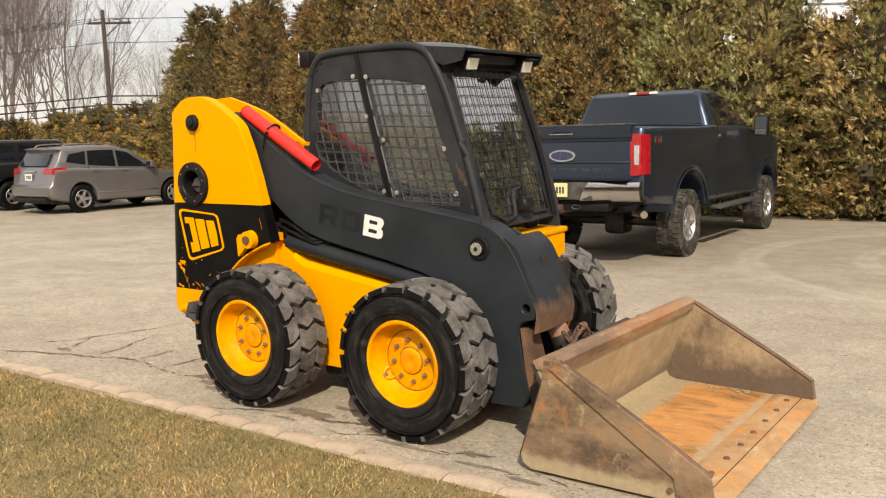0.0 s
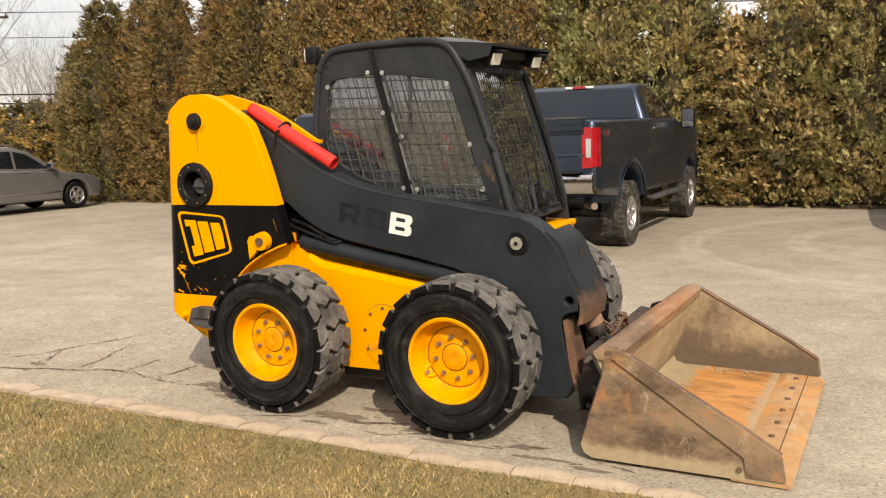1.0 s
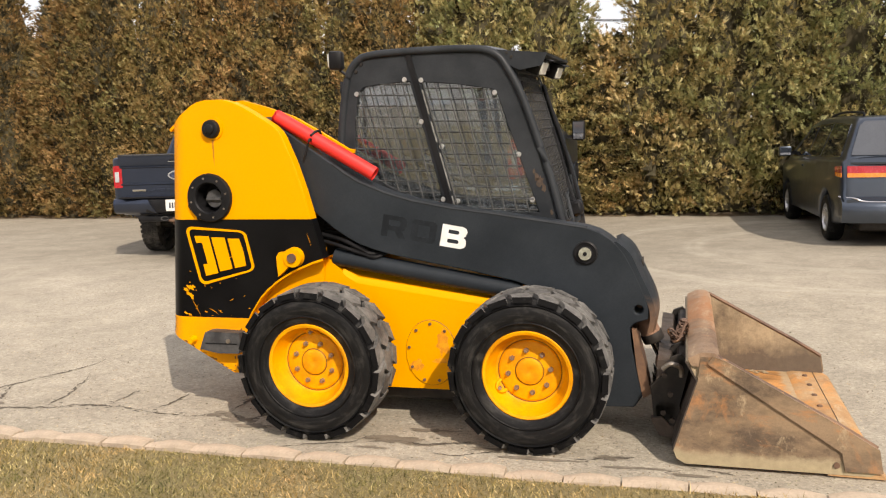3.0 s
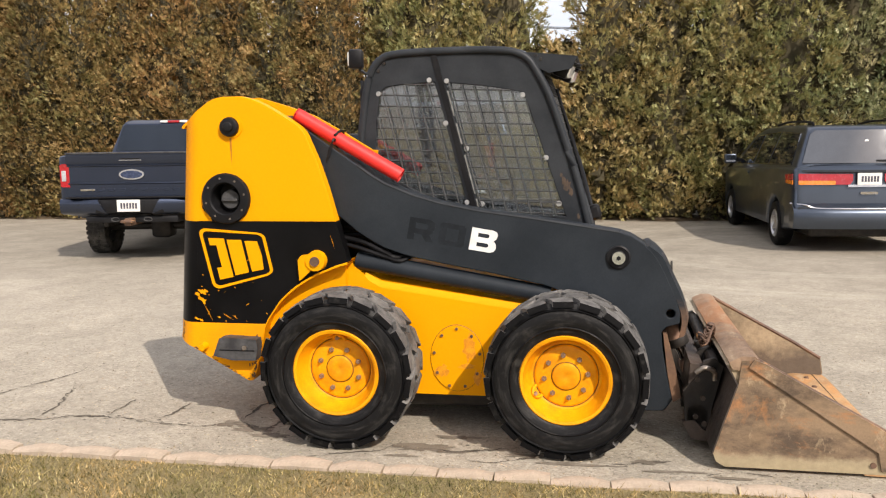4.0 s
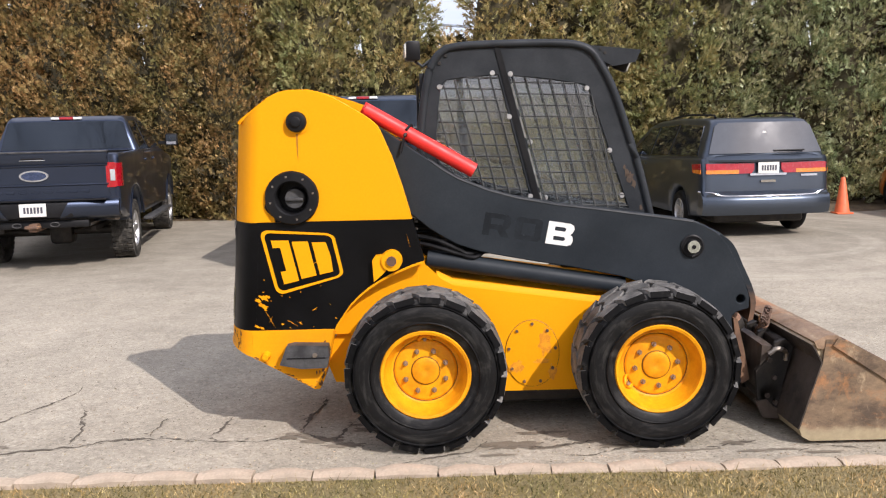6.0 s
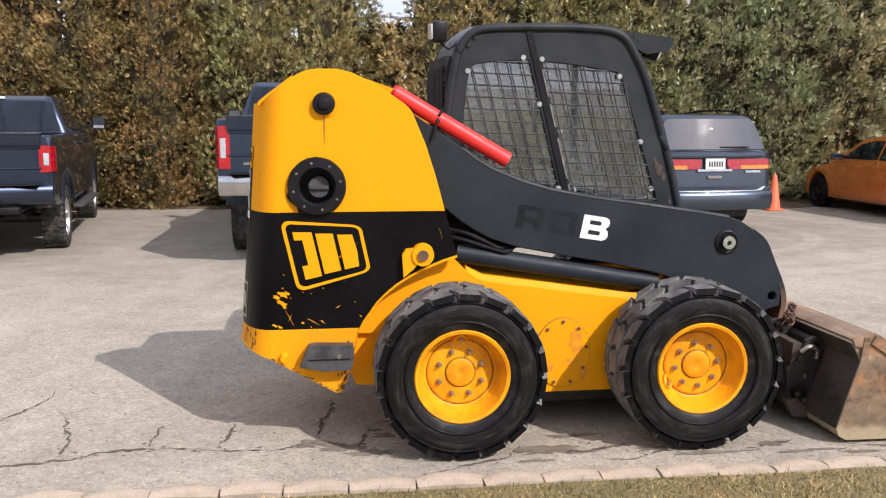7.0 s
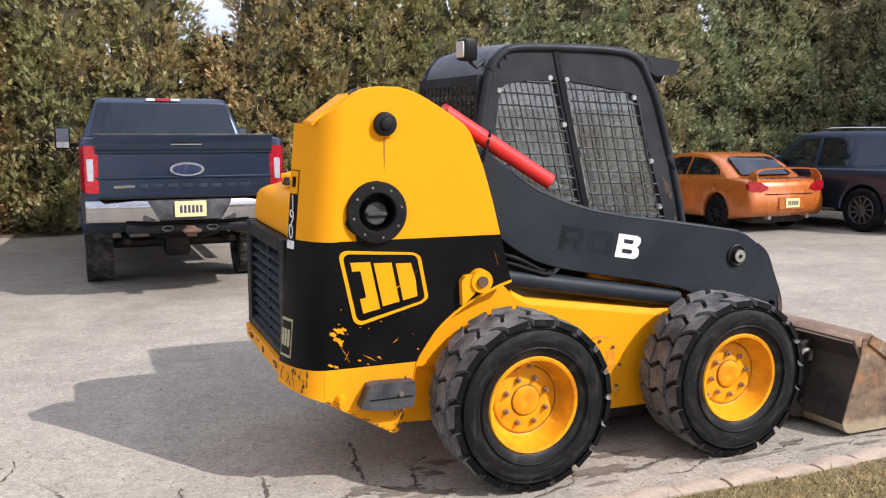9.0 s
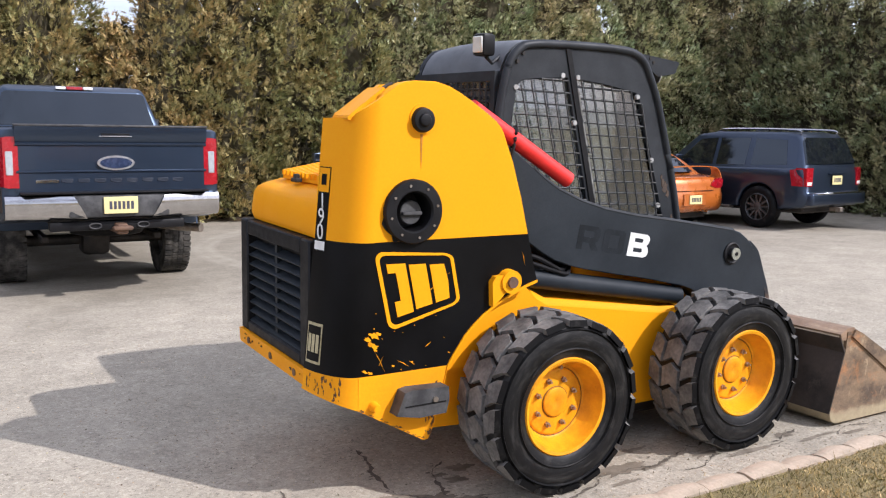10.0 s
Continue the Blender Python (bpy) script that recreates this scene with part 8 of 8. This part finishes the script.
def make_suv():
    R = 0.385
    body = [(-0.92, 0.42), (-1.02, 0.50), (-1.04, 0.64), (-0.98, 0.70), (-0.96, 1.02), (-0.93, 1.12), (2.2, 1.08), (2.9, 1.0), (3.5, 0.92), (3.7, 0.75), (3.74, 0.50), (3.55, 0.36)] + arches(2.89, R, 0.415, 0.36)
    green = [(-0.92, 1.05), (-0.90, 1.16), (-0.72, 1.62), (-0.62, 1.71), (-0.35, 1.75), (1.1, 1.76), (1.55, 1.70), (2.25, 1.05)]
    wins = [[(-0.55, 1.17), (-0.44, 1.60), (0.22, 1.63), (0.22, 1.14)], [(0.34, 1.14), (0.34, 1.63), (0.98, 1.63), (0.98, 1.13)], [(1.06, 1.13), (1.06, 1.63), (1.45, 1.60), (1.92, 1.12)]]
    t, warp = make_car("suv", pose(11.51, 6.92, 0, 0, 0, 95.2), "dark blue sport utility car with roof rails", "car", M_SUV, 2.89, 0.905, body, green, 1.08, 0.38, 0.03, 0.12, 0.06, R, 0.245, 0.25, 11, M_RIMDARK, wins, 0.3, 0.7)
    gx = lambda z: -0.90 + (z - 1.16) * 0.39 if z > 1.16 else -0.965  # noqa: E731
    part("rear_window", end_panel([(-0.78, 1.19), (0.78, 1.19), (0.66, 1.60), (0.60, 1.65), (-0.60, 1.65), (-0.66, 1.60)], gx, 0.020, 0.03, 0.06), M_TINT, t)
    for s in (-1, 1):
        lo, hi = (0.71, 0.885) if s > 0 else (-0.885, -0.71)
        lamp = part("tail_lamp", end_panel([(lo, 0.80), (hi, 0.80), (hi, 1.12), (lo, 1.12)], gx, 0.014, 0.2, 0.06), M_TAIL, t)
        part("reverse_lens", end_panel(rect(lo + 0.03, hi - 0.03, 0.82, 0.875), gx, 0.02, 0.05, 0.06), M_WHITE, lamp)
        part("side_lamp", side_panel([(-0.93, 0.80), (-0.72, 0.80), (-0.66, 1.08), (-0.90, 1.12)], 0.905, warp, s, 0.006), M_TAIL, lamp)
        mirror(t, 1.75, s * 0.93, 1.13, s, M_SUV, 0.17)
        part("roof_rail", tube(bmesh.new(), curve([(-0.6, s * 0.58, 1.71), (-0.45, s * 0.58, 1.785), (0.9, s * 0.58, 1.80), (1.2, s * 0.58, 1.74)], 4), 0.02, 6), M_CHROME, t)
        part("running_board", boxes((0.55, 2.35, s * 0.9 - 0.08, s * 0.9 + 0.08, 0.33, 0.38), off=0.02, seg=2), M_STEEL, t)
    part("bumper", boxes((-1.07, -0.9, -0.87, 0.87, 0.46, 0.68), off=0.04, seg=3), M_SUV, t)
    part("bumper_step", boxes((-1.075, -0.95, -0.72, 0.72, 0.655, 0.69), off=0.01), M_CHROME, t)
    number_plate(t, -0.985, 0.90, M_PLATE_Y)
    part("plate_bar_trim", end_panel(rect(-0.24, 0.24, 1.00, 1.03, 0.01), gx, 0.03, 0.03), M_SUV, t)
    part("hitch", boxes((-1.12, -0.9, -0.05, 0.05, 0.34, 0.42), off=0.01), M_STEEL, t)


def make_crossover():
    R = 0.345
    body = [(-0.82, 0.36), (-0.92, 0.45), (-0.94, 0.66), (-0.86, 0.72), (-0.82, 0.95), (-0.78, 1.10), (-0.2, 1.12), (2.2, 1.0), (2.9, 0.90), (3.4, 0.80), (3.62, 0.62), (3.64, 0.42), (3.45, 0.28)] + arches(2.69, R, 0.40, 0.28)
    green = [(-0.80, 1.05), (-0.62, 1.30), (-0.50, 1.50), (-0.62, 1.56), (-0.45, 1.60), (0.4, 1.65), (1.0, 1.63), (1.5, 1.50), (2.3, 1.0)]
    wins = [[(-0.40, 1.25), (-0.28, 1.43), (0.20, 1.50), (0.15, 1.17)], [(0.22, 1.16), (0.26, 1.51), (0.98, 1.52), (0.98, 1.10)], [(1.05, 1.10), (1.05, 1.51), (1.38, 1.44), (1.95, 1.06)]]
    t, warp = make_car("crossover", pose(-15.75, 7.59, 0, 0, 0, 90) @ Matrix.Scale(0.965, 4), "grey beige compact crossover with alloy wheels", "car", M_SILVER, 2.69, 0.90, body, green, 1.02, 0.26, 0.04, 0.16, 0.10, R, 0.22, 0.22, 5, M_ALLOY, wins, 0.24, 0.6)
    gx = lambda z: -0.79 + (z - 1.08) * 0.62 if z > 1.08 else -0.86 + (z - 0.72) * 0.2  # noqa: E731
    part("rear_window", end_panel([(-0.60, 1.17), (0.60, 1.17), (0.54, 1.45), (-0.54, 1.45)], gx, 0.02, 0.03, 0.10), M_TINT, t)
    for s in (-1, 1):
        pts = [(s * 0.50, 1.0), (s * 0.84, 0.98), (s * 0.84, 1.10), (s * 0.62, 1.12)]
        lamp = part("tail_lamp", end_panel(pts, gx, 0.02, 0.12, 0.10), M_TAIL, t)
        part("side_lamp", side_panel([(-0.82, 0.96), (-0.48, 1.03), (-0.42, 1.12), (-0.78, 1.12)], 0.90, warp, s, 0.006), M_TAIL, lamp)
        mirror(t, 1.9, s * 0.90, 1.06, s, M_SILVER, 0.15)
        part("roof_rail", tube(bmesh.new(), curve([(-0.3, s * 0.60, 1.60), (-0.1, s * 0.60, 1.67), (0.9, s * 0.60, 1.68), (1.2, s * 0.60, 1.62)], 4), 0.02, 6), M_STEEL, t)
        part("door_seam", side_panel([(0.20, 0.4), (0.21, 0.4), (0.21, 1.12), (0.20, 1.12)], 0.90, warp, s, 0.0015, 0.004), M_PLAS, t)
        part("door_seam", side_panel([(1.01, 0.35), (1.02, 0.35), (1.02, 1.08), (1.01, 1.08)], 0.90, warp, s, 0.0015, 0.004), M_PLAS, t)
        for x in (0.30, 1.10):
            part("door_handle", side_panel(rect(x, x + 0.2, 0.99, 1.015, 0.01), 0.90, warp, s, 0.018, 0.0), M_SILVER, t)
        part("sill_trim", side_panel(rect(0.45, 2.2, 0.46, 0.49, 0.01), 0.90, warp, s, 0.012), M_CHROME, t)
    number_plate(t, -0.845, 0.90, M_PLATE_W)
    bm = plate([(-0.94, 0.40), (-0.96, 0.5), (-0.95, 0.66), (-0.8, 0.70), (-0.8, 0.38)], -0.86, 0.86, off=0.02, seg=2)
    for v in bm.verts:
        v.co.x += 0.22 * max(0.0, (abs(v.co.y) - 0.45) / 0.42) ** 2
    part("bumper", bm, M_SILVER, t)
    part("bumper_lip", boxes((-0.90, -0.7, -0.7, 0.7, 0.30, 0.41), off=0.03, seg=2), M_PLAS, t)
    part("hatch_handle", end_panel(rect(-0.25, 0.25, 1.02, 1.05, 0.01), gx, 0.03, 0.03), M_CHROME, t)


def make_wagon():
    R = 0.37
    body = [(-0.85, 0.45), (-0.95, 0.50), (-0.95, 0.70), (-0.85, 0.75), (-0.85, 1.22), (2.0, 1.20), (3.1, 1.14), (3.2, 0.6), (3.0, 0.5)] + arches(2.6, R, 0.45, 0.45)
    green = [(-0.85, 1.18), (-0.82, 1.70), (-0.75, 1.76), (1.3, 1.76), (1.5, 1.70), (1.8, 1.18)]
    wins = [[(-0.65, 1.28), (-0.62, 1.62), (0.1, 1.62), (0.1, 1.26)], [(0.25, 1.26), (0.25, 1.62), (1.25, 1.62), (1.45, 1.25)]]
    t, _ = make_car("off_roader", pose(-18.3, 7.3, 0, 0, 0, 90), "black boxy off-road car", "car", M_JEEP, 2.6, 0.86, body, green, 1.2, 0.08, 0.03, 0.1, 0.0, R, 0.24, 0.2, 5, M_ALLOY, wins, 0.35, 0.7)
    part("rear_window", end_panel(rect(-0.6, 0.6, 1.30, 1.62, 0.04), lambda z: -0.84, 0.02), M_TINT, t)
    part("spare_wheel", rod((-1.02, 0, 0.95), (-0.85, 0, 0.95), 0.36, n=28, off=0.03), M_TYRE, t)
    for s in (-1, 1):
        part("tail_lamp", boxes((-0.90, -0.82, s * 0.72 - 0.06, s * 0.72 + 0.06, 0.88, 1.10), off=0.01), M_TAIL, t)
    part("bumper", boxes((-1.02, -0.85, -0.85, 0.85, 0.52, 0.70), off=0.03), M_PLAS, t)


make_van()
make_sedan()
make_suv()
make_crossover()
make_wagon()


def make_cone():
    t = thing("traffic_cone", pose(7.40, 10.25, 0), "faded orange traffic cone on the asphalt", "traffic cone")
    bm = bmesh.new()
    revolve(bm, [(0.14, 0.02), (0.125, 0.045), (0.038, 0.64), (0.026, 0.655)], 24)
    bmesh.ops.rotate(bm, cent=(0, 0, 0), matrix=Matrix.Rotation(radians(90), 3, "X"), verts=bm.verts)
    part("cone_body", bm, M_CONE, t)
    part("cone_base", boxes((-0.15, 0.15, -0.15, 0.15, 0.0, 0.03), off=0.012, seg=2), M_CONE, t)


make_cone()


# ---- distance: low hedge, bare trees, pole and wires ----
def make_low_hedge():
    rng = random.Random(21)
    me, core = crown_mesh("crown", 51, 3.5, 1.35, 170, 22, 0.20, M_GOLD, 0.5)
    t0 = thing("shrub", pose(-20, 17, 0), "golden brown conifer shrub in a low far hedge", "shrub", "shrubs of the low hedge")
    part("trunk", rod((0, 0, 0), (0, 0, 1.2), 0.06, 0.03, 8), M_BARK, t0)
    cr = new("crown", me)
    cr.parent = t0
    part("twig_core", core, M_CEDAR_IN, t0)
    for k in [*range(14), 19, 20, 21]:
        m = pose(-19.0 - 1.25 * k, 15.8 + 0.30 * k + rng.uniform(-0.3, 0.3), 0, 0, 0, rng.uniform(25, 80)) @ Matrix.Diagonal((1, 1, rng.uniform(0.70, 0.90), 1))
        if k == 0:
            t0.matrix_world = m
        else:
            copy_thing(t0, Matrix.Identity(4)).matrix_world = m


def bare_tree_mesh(seed, height):
    """Trunk with forking limbs down to fine twigs."""
    rng = random.Random(seed)
    vs, fs = [], []

    def limb(p, d, ln, r, depth):
        n = 3 if depth > 1 else 6
        if depth >= 3:
            side = d.cross(Vector((0.3, 0.7, 0.2))).normalized() * r
            k = len(vs)
            vs.extend((tuple(p + side), tuple(p - side), tuple(p + side.cross(d)), tuple(p + d * ln + Vector((0, 0, 0.05 * ln)))))
            fs.extend(((k, k + 1, k + 3), (k + 1, k + 2, k + 3), (k + 2, k, k + 3)))
            if depth == 3:
                for u in (0.15, 0.25, 0.35, 0.45, 0.55, 0.65, 0.75, 0.85):
                    limb(p + d * ln * u, (d + Vector((rng.gauss(0, 0.5), rng.gauss(0, 0.5), rng.gauss(0.2, 0.4)))).normalized(), ln * 0.5, r * 0.6, 4)
            return
        segs = 5 if depth == 0 else 3
        prev = None
        q = p.copy()
        for i in range(segs + 1):
            rr = r * (1 - 0.45 * i / segs)
            side = d.cross(Vector((0.3, 0.7, 0.2))).normalized()
            top = side.cross(d)
            ring = []
            for k in range(n):
                a = 2 * math.pi * k / n
                ring.append(len(vs))
                vs.append(tuple(q + rr * (math.cos(a) * side + math.sin(a) * top)))
            if prev:
                for k in range(n):
                    fs.append((prev[k], prev[(k + 1) % n], ring[(k + 1) % n], ring[k]))
            prev = ring
            if depth >= 1 and i > 0 or (depth == 0 and i >= 2):
                for _ in range(2):
                    nd = (d * rng.uniform(0.6, 1.0) + Vector((rng.gauss(0, 1), rng.gauss(0, 1), rng.gauss(0.55, 0.5))) * 0.46).normalized()
                    limb(q, nd, ln * rng.uniform(0.5, 0.75), rr * 0.55, depth + 1)
            d = (d + Vector((rng.gauss(0, 0.10), rng.gauss(0, 0.10), 0.06))).normalized()
            q = q + d * (ln / segs)

    limb(Vector((0, 0, 0)), Vector((0.03, 0, 1)), height * 0.62, height * 0.0064, 0)
    me = bpy.data.meshes.new("bare_crown")
    me.from_pydata(vs, [], fs)
    me.materials.append(M_BARK)
    return me


def make_bare_trees():
    rng = random.Random(4)
    protos = []
    for k in range(4):
        me = bare_tree_mesh(60 + k, 13)
        t = thing("bare_tree", pose(0, 0, 0), "leafless grey brown tree in the far woods", "tree", "bare trees of the far wood")
        ob = new("bare_crown", me)
        ob.parent = t
        protos.append(t)
    spots = []
    for k in range(36):
        ang = radians(rng.uniform(147.5, 155) if k < 20 else rng.uniform(136, 148))
        d = rng.uniform(62, 100) if k < 20 else rng.uniform(95, 140)
        spots.append((3.9 + d * math.cos(ang), -4.4 + d * math.sin(ang)))
    spots += [(-5.0, -29.0), (0.5, -33.0), (7.5, -30.5), (-11.0, -30.0), (13.0, -34.0), (-17.0, -31.0), (1.0, -18.5), (5.5, -17.5), (-3.5, -20.0)]
    for k, (x, y) in enumerate(spots):
        s = rng.uniform(1.0, 1.5) if k < 26 or y < -10 else rng.uniform(0.7, 1.1)
        m = pose(x, y, 0, 0, 0, rng.uniform(0, 360)) @ Matrix.Scale(s, 4)
        if k < 4:
            protos[k].matrix_world = m
        else:
            copy_thing(protos[k % 4], Matrix.Identity(4)).matrix_world = m


def make_pole():
    px, py = -33.2, 21.0
    t = thing("utility_pole", pose(px, py, 0), "weathered wooden utility pole with a cross arm", "utility pole")
    part("pole", rod((0, 0, 0), (-0.25, 0.05, 7.9), 0.135, 0.09, 12), M_WOOD, t)
    d = Vector((0.80, 0.60, 0)).normalized()
    a, b = Vector((-0.25, 0.05, 7.3)) - d * 0.7, Vector((-0.25, 0.05, 7.3)) + d * 1.3
    part("cross_arm", tube(bmesh.new(), [a, b], 0.06, 6), M_WOOD, t)
    part("brace", tube(bmesh.new(), [a.lerp(b, 0.75), (-0.25, 0.05, 6.6)], 0.03, 5), M_WOOD, t)
    for f in (0.05, 0.5, 0.75, 0.95):
        p = a.lerp(b, f)
        part("insulator", rod(p, p + Vector((0, 0, 0.18)), 0.05, 0.03, 8), M_PLASG, t)
    wires = thing("power_lines", Matrix.Identity(4), "thin dark overhead wires on the pole", "wires")
    for z, off, w in ((7.5, -0.6, 0.014), (7.5, 0.3, 0.014), (7.5, 1.1, 0.014), (6.4, 0, 0.014), (3.9, 0.1, 0.03), (3.5, 0, 0.035), (3.15, 0.1, 0.022)):
        base = Vector((px - 0.25 + d.x * off, py + d.y * off, z))
        for end, lift in (((-95, 4.0), 0.4), ((60, 75.0), 0.6)):
            e = Vector((end[0], end[1] + off, z + lift))
            part("wire", tube(bmesh.new(), [base.lerp(e, u / 10) - Vector((0, 0, 3.2 * (u / 10) * (1 - u / 10))) for u in range(11)], w, 4), M_PLAS, wires)


make_low_hedge()
make_bare_trees()
make_pole()
